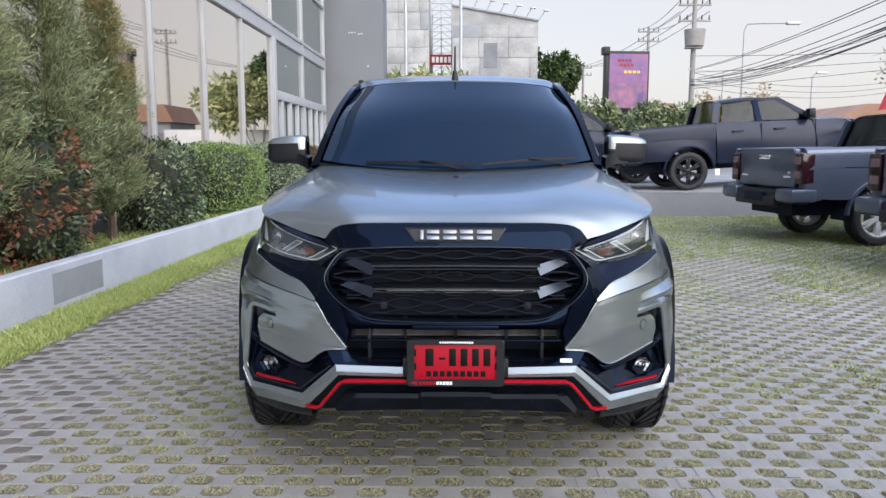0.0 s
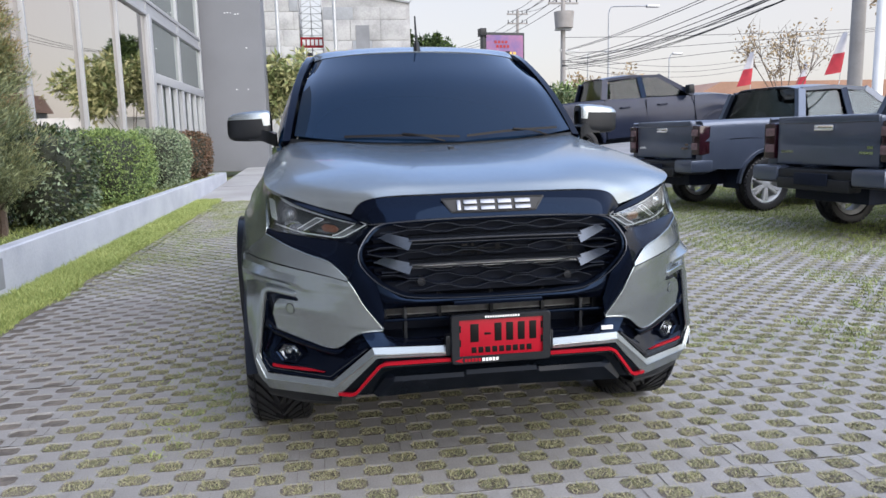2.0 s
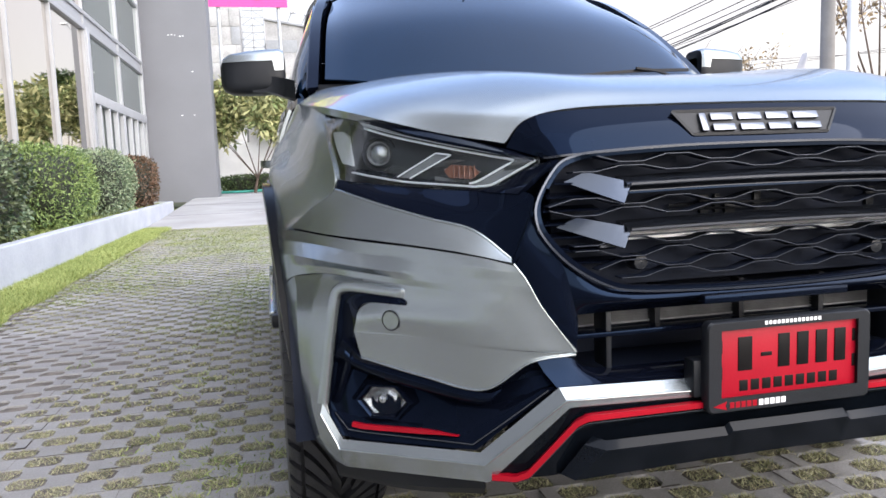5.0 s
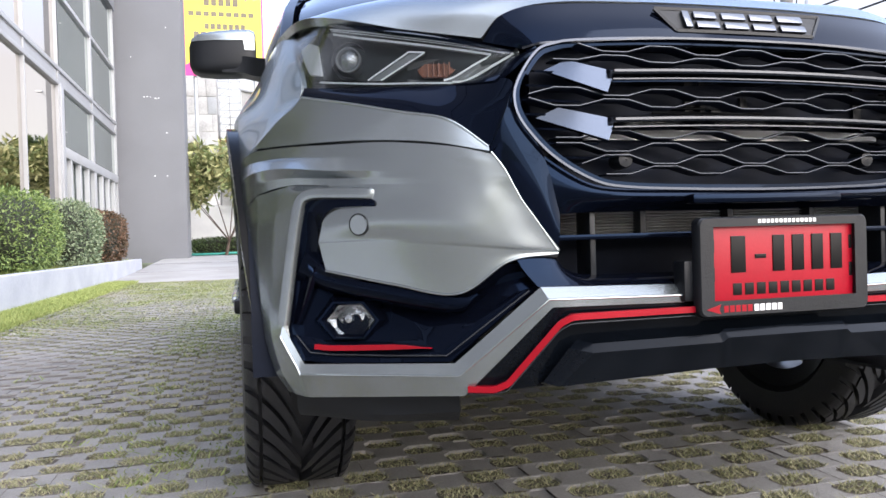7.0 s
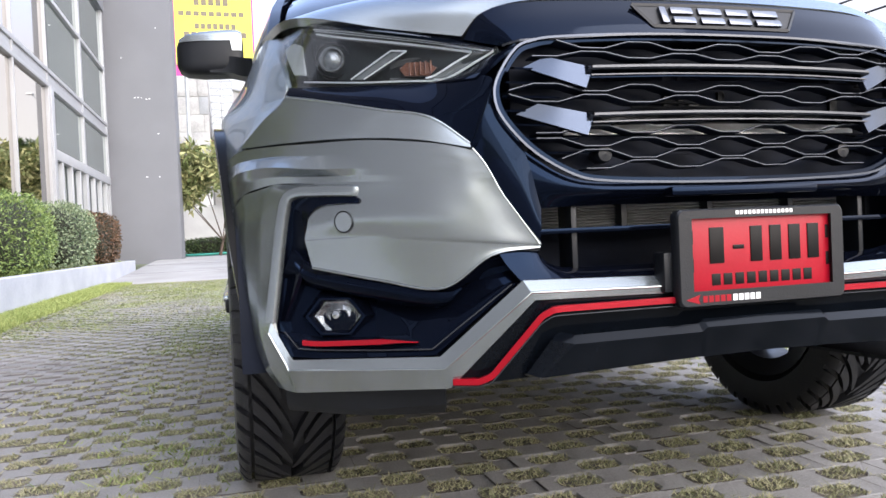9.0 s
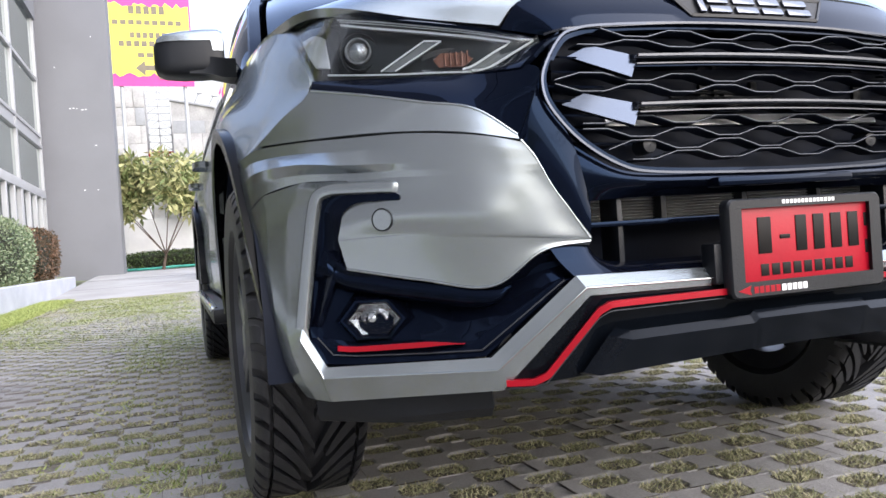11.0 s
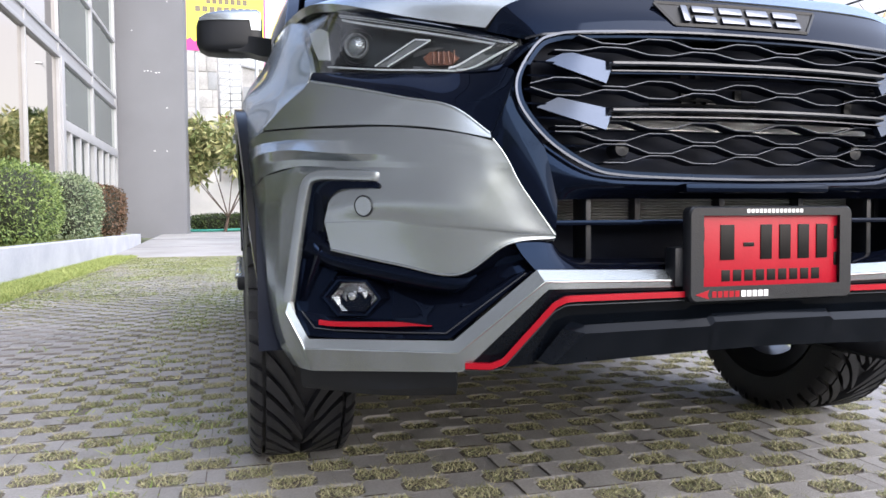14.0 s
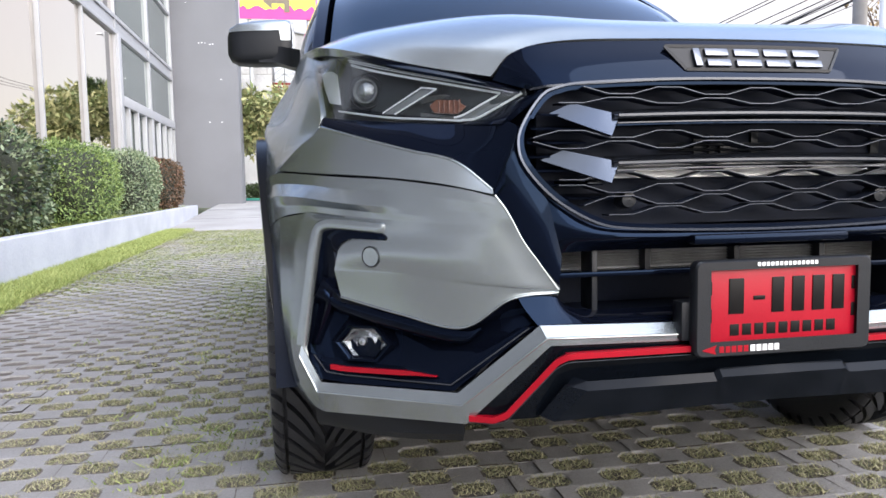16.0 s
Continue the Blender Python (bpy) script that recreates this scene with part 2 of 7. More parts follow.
def box(bm, x0, x1, y0, y1, z0, z1, bevel=0.0, turn=None):
    r = bmesh.ops.create_cube(bm, size=1.0)
    m = Matrix.Translation(((x0 + x1) / 2, (y0 + y1) / 2, (z0 + z1) / 2)) @ Matrix.Diagonal((x1 - x0, y1 - y0, z1 - z0, 1))
    bmesh.ops.transform(bm, matrix=(turn or Matrix()) @ m, verts=r["verts"])
    if bevel:
        edges = {e for v in r["verts"] for e in v.link_edges}
        bmesh.ops.bevel(bm, geom=list(edges), offset=bevel, segments=2, affect="EDGES", profile=0.6)
    return bm


def boxes(*rows, bevel=0.0):
    bm = bmesh.new()
    for r in rows:
        box(bm, *r, bevel=bevel)
    return bm


def rod(bm, a, b, r0, r1=None, n=8):
    a, b = Vector(a), Vector(b)
    d = b - a
    r = bmesh.ops.create_cone(bm, cap_ends=True, segments=n, radius1=r0, radius2=r0 if r1 is None else r1, depth=d.length)
    m = Matrix.Translation((a + b) / 2) @ d.to_track_quat("Z", "Y").to_matrix().to_4x4()
    bmesh.ops.transform(bm, matrix=m, verts=r["verts"])
    return bm


def sample(points, n, smooth=True):
    """n points along a curve through the given ones."""
    p = [Vector(q) for q in points]
    if len(p) == 1:
        return [p[0].copy() for _ in range(n)]
    if len(p) == 2:
        smooth = False
    out = []
    last = len(p) - 1
    for i in range(n):
        t = i / (n - 1) * last
        k = min(int(t), last - 1)
        u = t - k
        b, c = p[k], p[k + 1]
        if not smooth:
            out.append(b.lerp(c, u))
            continue
        a = p[k - 1] if k else b * 2 - c
        d = p[k + 2] if k + 2 <= last else c * 2 - b
        out.append(0.5 * ((2 * b) + (c - a) * u + (2 * a - 5 * b + 4 * c - d) * u * u + (3 * b - a - 3 * c + d) * u ** 3))
    return out


def loft(curves, nu=16, nv=8, smooth=True, cross=True):
    """A grid through the curves, each running along u."""
    rows = [sample(c, nu, smooth) for c in curves]
    cols = [sample([r[i] for r in rows], nv, cross) for i in range(nu)]
    return [[cols[i][j] for i in range(nu)] for j in range(nv)]


def sheet(grid, thick=0.0, inside=(0, 1.6, 0.75)):
    """A grid as a mesh, with its thickness put on the side towards the point inside."""
    bm = bmesh.new()
    nv, nu = len(grid), len(grid[0])

    def normal(j, i):
        a = grid[j][min(i + 1, nu - 1)] - grid[j][max(i - 1, 0)]
        b = grid[min(j + 1, nv - 1)][i] - grid[max(j - 1, 0)][i]
        c = a.cross(b)
        return c.normalized() if c.length > 1e-9 else Vector((0, 0, 0))
    c0 = grid[nv // 2][nu // 2]
    flip = normal(nv // 2, nu // 2).dot(Vector(inside) - c0) > 0
    top = [[bm.verts.new(p) for p in row] for row in grid]

    def quad(*v):
        v = list(dict.fromkeys(v))
        if len(v) > 2:
            try:
                bm.faces.new(v if not flip else v[::-1])
            except ValueError:
                pass
    for j in range(nv - 1):
        for i in range(nu - 1):
            quad(top[j][i], top[j][i + 1], top[j + 1][i + 1], top[j + 1][i])
    if thick:
        s = thick if flip else -thick
        low = [[bm.verts.new(grid[j][i] + normal(j, i) * s) for i in range(nu)] for j in range(nv)]
        for j in range(nv - 1):
            for i in range(nu - 1):
                quad(low[j + 1][i], low[j + 1][i + 1], low[j][i + 1], low[j][i])
        for i in range(nu - 1):
            quad(low[0][i], low[0][i + 1], top[0][i + 1], top[0][i])
            quad(top[-1][i], top[-1][i + 1], low[-1][i + 1], low[-1][i])
        for j in range(nv - 1):
            quad(top[j][0], top[j + 1][0], low[j + 1][0], low[j][0])
            quad(low[j][-1], low[j + 1][-1], top[j + 1][-1], top[j][-1])
    bmesh.ops.remove_doubles(bm, verts=bm.verts, dist=1e-5)
    return bm


def mirrored(bm):
    out = bm.copy()
    for v in out.verts:
        v.co.x = -v.co.x
    bmesh.ops.reverse_faces(out, faces=out.faces)
    return out


def both(name, bm, material, parent, label="", sharp=38.0):
    """The same part on both sides of a vehicle."""
    other = mirrored(bm)
    return part(name, bm, material, parent, label, sharp), part(name, other, material, parent, label, sharp)


def whole(curve):
    """A half curve that ends on the middle plane, carried on to the other side."""
    return list(curve) + [(-x, y, z) for x, y, z in reversed(curve[:-1])]


def prism(outline, a, b, bevel=0.0):
    """An outline (in the plane of x and z) drawn through from y = a to y = b."""
    bm = bmesh.new()
    v = [bm.verts.new((x, a, z)) for x, z in outline]
    f = bm.faces.new(v)
    r = bmesh.ops.extrude_face_region(bm, geom=[f])
    bmesh.ops.translate(bm, vec=(0, b - a, 0), verts=[g for g in r["geom"] if isinstance(g, bmesh.types.BMVert)])
    bmesh.ops.recalc_face_normals(bm, faces=bm.faces)
    if bevel:
        bmesh.ops.bevel(bm, geom=list(bm.edges), offset=bevel, segments=2, affect="EDGES")
    return bm


def sweep(path, section, closed=False, up=(0, 0, 1)):
    """A section of (side, up) pairs carried along a path."""
    bm = bmesh.new()
    p = [Vector(q) for q in path]
    n = len(p)
    rings = []
    for i in range(n):
        a = p[i - 1] if (i or closed) else p[i]
        b = p[(i + 1) % n] if (i < n - 1 or closed) else p[i]
        d = (b - a).normalized()
        side = d.cross(Vector(up)).normalized()
        top = side.cross(d).normalized()
        rings.append([bm.verts.new(p[i] + side * s + top * t) for s, t in section])
    m = len(section)
    for i in range(n if closed else n - 1):
        for k in range(m):
            bm.faces.new((rings[i][k], rings[i][(k + 1) % m], rings[(i + 1) % n][(k + 1) % m], rings[(i + 1) % n][k]))
    if not closed:
        bm.faces.new(rings[0][::-1])
        bm.faces.new(rings[-1])
    bmesh.ops.recalc_face_normals(bm, faces=bm.faces)
    return bm


def lathe(profile, n=48, axis="X"):
    """A profile of (along, radius) pairs turned round the x axis."""
    bm = bmesh.new()
    rings = []
    for i in range(n):
        a = 2 * math.pi * i / n
        rings.append([bm.verts.new((s, r * math.cos(a), r * math.sin(a))) for s, r in profile])
    for i in range(n):
        for k in range(len(profile) - 1):
            bm.faces.new((rings[i][k], rings[i][k + 1], rings[(i + 1) % n][k + 1], rings[(i + 1) % n][k]))
    bmesh.ops.recalc_face_normals(bm, faces=bm.faces)
    return bm


def moved(bm, m):
    bmesh.ops.transform(bm, matrix=m, verts=bm.verts)
    return bm


def join(*bms):
    out = bmesh.new()
    for b in bms:
        me = bpy.data.meshes.new("t")
        b.to_mesh(me)
        b.free()
        out.from_mesh(me)
        bpy.data.meshes.remove(me)
    return out


def quads_mesh(name, corners, material):
    """Separate leaves from an array of n x 4 corners."""
    c = np.asarray(corners, dtype=np.float32)
    n, k = c.shape[0], c.shape[1]
    me = bpy.data.meshes.new(name)
    me.vertices.add(n * k)
    me.vertices.foreach_set("co", c.reshape(-1))
    me.loops.add(n * k)
    me.loops.foreach_set("vertex_index", np.arange(n * k, dtype=np.int32))
    me.polygons.add(n)
    me.polygons.foreach_set("loop_start", np.arange(0, n * k, k, dtype=np.int32))
    me.update(calc_edges=True)
    me.validate()
    me.materials.append(material)
    return me


def leaf_quads(rng, places, size, aspect=0.45, out=None, spread=1.0, droop=0.0):
    """Pointed leaves at the places, turned at random about the outward way."""
    n = len(places)
    d = rng.normal(size=(n, 3)) * spread
    if out is not None:
        d += out
    d[:, 2] -= droop
    d /= np.linalg.norm(d, axis=1, keepdims=True) + 1e-9
    s = np.cross(d, rng.normal(size=(n, 3)))
    s /= np.linalg.norm(s, axis=1, keepdims=True) + 1e-9
    ln = size * rng.uniform(0.6, 1.35, (n, 1))
    w = ln * aspect / 2
    return np.stack([places, places + d * ln * 0.5 + s * w, places + d * ln, places + d * ln * 0.5 - s * w], axis=1)


# ---- the silver sport utility vehicle ----
def tyre_bm(radius, width, lean=1, blocks=44):
    """A tyre round the x axis with a directional tread: long blocks that sweep from the middle to the shoulder."""
    h = width / 2
    bm = lathe([(-h * 0.72, radius - 0.135), (-h * 0.96, radius - 0.11), (-h * 1.02, radius - 0.07), (-h * 0.985, radius - 0.034), (-h * 0.90, radius - 0.030), (-h * 0.80, radius - 0.025),
                (0, radius - 0.022), (h * 0.80, radius - 0.025), (h * 0.90, radius - 0.030), (h * 0.985, radius - 0.034), (h * 1.02, radius - 0.07), (h * 0.96, radius - 0.11), (h * 0.72, radius - 0.135)], 88)
    step = 2 * math.pi / blocks
    for side in (-1, 1):
        for i in range(blocks):
            base = step * (i + (0.5 if side > 0 else 0))
            long_one = i % 2 == 0
            for u0, u1, cuts, fill in ((0.0 if long_one else 0.20, 0.70, 6, 0.66), (0.77, 0.985, 4, 0.66)):
                top, low = [], []
                for k in range(cuts + 1):
                    u = u0 + (u1 - u0) * k / cuts
                    ang = base - lean * step * 3.1 * (1 - (1 - min(u, 0.9)) ** 1.7)
                    r = radius - 0.026 * max(0.0, u - 0.80) ** 2 / 0.034
                    wide = fill * step * (0.35 if k == 0 and u0 < 0.5 else 0.85 if k == 1 and u0 < 0.5 else 1.0)
                    for a in (ang - wide / 2, ang + wide / 2):
                        top.append(bm.verts.new((side * u * h, r * math.cos(a), r * math.sin(a))))
                        low.append(bm.verts.new((side * u * h, (r - 0.026) * math.cos(a), (r - 0.026) * math.sin(a))))
                for k in range(cuts):
                    a, b, c, d = 2 * k, 2 * k + 1, 2 * k + 3, 2 * k + 2
                    bm.faces.new((top[a], top[b], top[c], top[d]))
                    bm.faces.new((top[a], top[d], low[d], low[a]))
                    bm.faces.new((top[c], top[b], low[b], low[c]))
                e = 2 * cuts
                bm.faces.new((top[0], low[0], low[1], top[1]))
                bm.faces.new((top[e], top[e + 1], low[e + 1], low[e]))
    bmesh.ops.recalc_face_normals(bm, faces=bm.faces)
    return bm


def rim_bm(radius, width, spokes=6, fork=True):
    """A wheel rim round the x axis, its face towards minus x."""
    h = width / 2
    bm = lathe([(-h, radius), (-h * 1.02, radius - 0.012), (-h * 0.9, radius - 0.022), (-h * 0.55, radius - 0.05), (h * 0.8, radius - 0.055), (h, radius)], 48)
    for i in range(spokes):
        a = 2 * math.pi * i / spokes
        turn = Matrix.Rotation(a, 4, "X")
        for s in ((-0.12, 0.12) if fork else (0,)):
            box(bm, -h * 0.92, -h * 0.45, -0.022, 0.022, 0.05, radius - 0.018, 0.006, turn @ Matrix.Rotation(s, 4, "X"))
    hub = lathe([(-h * 1.0, 0.001), (-h * 1.0, 0.045), (-h * 0.85, 0.075), (-h * 0.3, 0.08), (-h * 0.3, 0.001)], 24)
    return join(bm, hub)


def wheel(parent, x, y, radius, width, rim_mat, facing, shared):
    """Tyre, rim and brake disc of one wheel; shared keeps the meshes for the others."""
    m = pose(x, y, radius + 0.002, 0, 0, 0 if facing < 0 else 180)
    key = ("wheel", rim_mat.name, radius, facing)
    if key not in shared:
        shared[key] = (finish(tyre_bm(radius, width, 1 if facing < 0 else -1), RUBBER, "tyre", 30), finish(rim_bm(radius - 0.128, width * 0.86), rim_mat, "rim"),
                       finish(lathe([(0, 0.001), (0, 0.16), (0.02, 0.16), (0.02, 0.001)], 32), STEEL, "brake_disc"))
    hub = new("wheel", shared[key][0])
    hub.name = "tyre"
    hub.parent, hub.matrix_local = parent, m
    rim = new("rim", shared[key][1])
    disc = new("brake_disc", shared[key][2])
    rim.parent = disc.parent = hub
    return hub


def rounded_frame(w, w_in, z0, z1, i0, i1, r, front, back):
    """A flat ring with rounded outer corners, square opening and softened edges."""
    bm = bmesh.new()
    cz, hz = (z0 + z1) / 2, (z1 - z0) / 2
    outer, inner = [], []
    for qx, qz in ((1, 1), (-1, 1), (-1, -1), (1, -1)):
        for k in range(6):
            a = math.atan2(qz, qx) - math.pi / 4 + k * math.pi / 10
            outer.append((qx * (w - r) + r * math.cos(a), cz + qz * (hz - r) + r * math.sin(a)))
            inner.append((qx * w_in, i1 if qz > 0 else i0))
    n = len(outer)

    def ring(pts, y, grow=0.0):
        return [bm.verts.new((x - math.copysign(grow, x), y, z - math.copysign(grow, z - cz))) for x, z in pts]
    rows = [ring(outer, back), ring(outer, front + 0.004), ring(outer, front, 0.003), ring(inner, front, -0.002), ring(inner, front + 0.003), ring(inner, back)]
    for a, b in zip(rows, rows[1:]):
        for k in range(n):
            q = (k + 1) % n
            quad = [a[k], a[q], b[q], b[k]]
            if (a[k].co - a[q].co).length > 1e-6 or (b[k].co - b[q].co).length > 1e-6:
                bm.faces.new(quad)
    bmesh.ops.remove_doubles(bm, verts=bm.verts, dist=1e-5)
    bmesh.ops.recalc_face_normals(bm, faces=bm.faces)
    return bm


def hero():
    car = thing("sport_utility_vehicle", "silver sport utility vehicle with black grille and red trim", "car")
    # hood
    hood = [
        [(0, 0.128, 1.104), (0.2, 0.132, 1.103), (0.38, 0.150, 1.099), (0.472, 0.176, 1.080), (0.516, 0.186, 1.034)],
        [(0, 0.205, 1.146), (0.22, 0.205, 1.146), (0.40, 0.215, 1.144), (0.56, 0.238, 1.110), (0.645, 0.257, 1.064)],
        [(0, 0.38, 1.188), (0.24, 0.38, 1.190), (0.46, 0.38, 1.196), (0.68, 0.39, 1.160), (0.812, 0.395, 1.120)],
        [(0, 0.70, 1.225), (0.25, 0.70, 1.228), (0.52, 0.70, 1.240), (0.74, 0.70, 1.208), (0.862, 0.70, 1.160)],
        [(0, 1.08, 1.250), (0.25, 1.08, 1.254), (0.58, 1.10, 1.270), (0.77, 1.10, 1.243), (0.874, 1.10, 1.200)],
        [(0, 1.36, 1.264), (0.25, 1.37, 1.268), (0.60, 1.44, 1.290), (0.76, 1.50, 1.290), (0.866, 1.56, 1.240)],
    ]
    part("hood", sheet(loft([whole(c[::-1]) for c in hood], 61, 28), 0.018, (0, 0.7, 0.6)), SILVER, car)
    nozzle = bmesh.new()
    box(nozzle, -0.013, 0.013, 1.0, 1.05, 1.245, 1.256, 0.004)
    part("washer_nozzle", nozzle, PLASTIC, car)

    # black panel over the grille
    top = [(0.514, 0.182, 1.026), (0.477, 0.172, 1.076), (0.40, 0.150, 1.093), (0.2, 0.130, 1.098), (0, 0.126, 1.099)]
    low = [(0.452, 0.128, 1.001), (0.435, 0.108, 1.003), (0.36, 0.092, 1.010), (0.2, 0.080, 1.017), (0, 0.076, 1.020)]
    mid = [(0.486, 0.155, 1.014), (0.458, 0.136, 1.040), (0.38, 0.118, 1.054), (0.2, 0.103, 1.061), (0, 0.099, 1.063)]
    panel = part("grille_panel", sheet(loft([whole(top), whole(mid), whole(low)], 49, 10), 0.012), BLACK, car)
    lipcurve = sample(whole([(0.455, 0.124, 1.001), (0.440, 0.104, 1.003), (0.405, 0.092, 1.006), (0.2, 0.072, 1.016), (0, 0.068, 1.018)]), 45)
    part("panel_edge", sweep(lipcurve, [(-0.002, -0.002), (0.003, -0.002), (0.003, 0.002), (-0.002, 0.002)]), GUN, panel)
    recess = [[(-0.190, 0.1085, 1.084), (0, 0.1045, 1.085), (0.190, 0.1085, 1.084)], [(-0.155, 0.0865, 1.037), (0, 0.0825, 1.037), (0.155, 0.0865, 1.037)]]
    part("emblem_recess", sheet(loft(recess, 12, 4), 0.006), PLASTIC, panel)
    for row in recess + [[recess[0][0], recess[1][0]], [recess[0][2], recess[1][2]]]:
        part("emblem_rim", sweep(sample([tuple(Vector(q) + Vector((0, -0.001, 0))) for q in row], 12), [(-0.003, -0.0012), (0.003, -0.0012), (0.003, 0.0012), (-0.003, 0.0012)], up=(0, 1, 0)), PLASTIC, panel)
    for x0, x1 in ((-0.137, -0.122), (-0.112, -0.062), (-0.050, 0.004), (0.014, 0.066), (0.078, 0.137)):
        for z0, z1 in (((-0.0205, 0.0205),) if x1 - x0 < 0.02 else ((-0.0205, -0.0045), (0.0035, 0.0205))):
            bar = boxes((x0, x1, -0.004, 0.004, z0, z1), bevel=0.003)
            part("emblem_bar", moved(bar, Matrix.Translation((0, 0.092, 1.0605)) @ pose(0, 0, 0, -28)), EMBLEM, panel, "chrome emblem bar")

    # upper and lower cheek panels of the bumper
    up = [[(0.840, 0.380, 0.951), (0.762, 0.270, 0.920), (0.677, 0.188, 0.891), (0.602, 0.128, 0.868), (0.541, 0.084, 0.814)],
          [(0.893, 0.455, 0.907), (0.811, 0.323, 0.887), (0.713, 0.209, 0.868), (0.622, 0.131, 0.850), (0.541, 0.082, 0.810)],
          [(0.936, 0.528, 0.863), (0.86, 0.380, 0.854), (0.75, 0.233, 0.844), (0.64, 0.133, 0.829), (0.541, 0.080, 0.806)]]
    both("bumper_upper_panel", sheet(loft(up, 24, 10), 0.012), SILVER, car)
    shoulder = [[(0.966, 0.622, 0.845), (0.936, 0.530, 0.857), (0.87, 0.398, 0.851), (0.80, 0.294, 0.843), (0.72, 0.198, 0.836), (0.65, 0.140, 0.826), (0.59, 0.103, 0.815), (0.537, 0.078, 0.800)],
                [(0.967, 0.616, 0.824), (0.938, 0.526, 0.832), (0.874, 0.396, 0.829), (0.80, 0.2935, 0.818), (0.72, 0.198, 0.812), (0.647, 0.137, 0.803), (0.584, 0.098, 0.795), (0.528, 0.074, 0.786)],
                [(0.968, 0.596, 0.790), (0.945, 0.488, 0.804), (0.889, 0.358, 0.803), (0.806, 0.276, 0.791), (0.722, 0.1975, 0.783), (0.645, 0.135, 0.778), (0.577, 0.0955, 0.774), (0.518, 0.070, 0.770)],
                [(0.966, 0.582, 0.755), (0.941, 0.484, 0.780), (0.880, 0.380, 0.785), (0.800, 0.294, 0.777), (0.721, 0.1985, 0.770), (0.643, 0.1335, 0.765), (0.572, 0.093, 0.762), (0.513, 0.068, 0.760)],
                [(0.964, 0.566, 0.720), (0.937, 0.477, 0.755), (0.874, 0.378, 0.770), (0.800, 0.294, 0.764), (0.720, 0.1995, 0.758), (0.641, 0.132, 0.752), (0.568, 0.091, 0.750), (0.508, 0.067, 0.750)]]
    both("bumper_shoulder", sheet(loft(shoulder, 56, 21, True, False), 0.012), SILVER, car, sharp=14)
    cheek = [[(0.800, 0.294, 0.764), (0.720, 0.1995, 0.758), (0.641, 0.132, 0.752), (0.568, 0.091, 0.750), (0.508, 0.067, 0.750)],
             [(0.812, 0.297, 0.728), (0.74, 0.2185, 0.728), (0.640, 0.130, 0.725), (0.558, 0.086, 0.722), (0.490, 0.065, 0.722)],
             [(0.817, 0.290, 0.690), (0.738, 0.213, 0.688), (0.632, 0.122, 0.685), (0.535, 0.079, 0.682), (0.462, 0.063, 0.682)]]
    crease = [(0.824, 0.297, 0.656), (0.726, 0.2105, 0.659), (0.622, 0.1212, 0.650), (0.512, 0.0744, 0.639), (0.421, 0.0653, 0.631)]
    fold = [(0.824, 0.297, 0.651), (0.726, 0.2115, 0.652), (0.622, 0.1243, 0.642), (0.512, 0.0774, 0.631), (0.421, 0.0674, 0.624)]
    foot = [(0.812, 0.292, 0.597), (0.70, 0.196, 0.571), (0.594, 0.120, 0.553), (0.510, 0.078, 0.610), (0.421, 0.066, 0.621)]
    both("bumper_cheek", sheet(loft(cheek + [crease, fold], 28, 26), 0.012), SILVER, car)
    both("bumper_cheek_fold", sheet(loft([fold, [tuple((Vector(a) * 0.45 + Vector(b) * 0.55) + Vector((0, 0.001, 0))) for a, b in zip(fold, foot)], foot], 28, 6, True), 0.010), SILVER, car)
    def rolled(name, path, r, n=40):
        return both(name, sweep(sample(path, n), [(r * math.cos(a * math.pi / 4), r * math.sin(a * math.pi / 4)) for a in range(8)], up=(0, 1, 0.2)), SILVER, car)
    rolled("cheek_edge", foot, 0.0026)
    rolled("panel_edge", [(x, y + 0.001, z) for x, y, z in up[0]], 0.0028)
    rolled("cheek_side_edge", [(0.538, 0.080, 0.804), (0.517, 0.071, 0.772), (0.491, 0.067, 0.722), (0.463, 0.065, 0.682), (0.422, 0.066, 0.626)], 0.0022)
    # corner with the column and the ridge
    corner = [[(0.800, 0.294, 0.764), (0.874, 0.378, 0.770), (0.937, 0.477, 0.755), (0.964, 0.566, 0.720)],
              [(0.842, 0.316, 0.752), (0.888, 0.382, 0.748), (0.934, 0.460, 0.722), (0.959, 0.545, 0.670)],
              [(0.862, 0.326, 0.700), (0.905, 0.386, 0.690), (0.937, 0.448, 0.670), (0.953, 0.520, 0.625)],
              [(0.880, 0.336, 0.590), (0.914, 0.392, 0.580), (0.936, 0.440, 0.565), (0.944, 0.488, 0.530)],
              [(0.896, 0.344, 0.488), (0.918, 0.392, 0.480), (0.928, 0.435, 0.465), (0.930, 0.470, 0.445)],
              [(0.872, 0.332, 0.400), (0.900, 0.374, 0.396), (0.912, 0.420, 0.392), (0.910, 0.452, 0.388)],
              [(0.852, 0.336, 0.344), (0.872, 0.382, 0.343), (0.884, 0.420, 0.343), (0.884, 0.445, 0.343)]]
    both("bumper_corner", sheet(loft(corner, 19, 40, False), 0.012), SILVER, car, sharp=9)
    hook = sample([(0.704, 0.238, 0.738), (0.726, 0.216, 0.7405), (0.750, 0.229, 0.7435), (0.800, 0.279, 0.7475), (0.832, 0.310, 0.7480), (0.853, 0.327, 0.736), (0.863, 0.333, 0.700), (0.872, 0.339, 0.645), (0.883, 0.345, 0.570), (0.895, 0.348, 0.490)], 45)
    rounded = [(-0.0130, -0.004), (-0.0120, 0.004), (-0.0085, 0.0085), (0.0, 0.0100), (0.0085, 0.0085), (0.0120, 0.004), (0.0130, -0.004)]
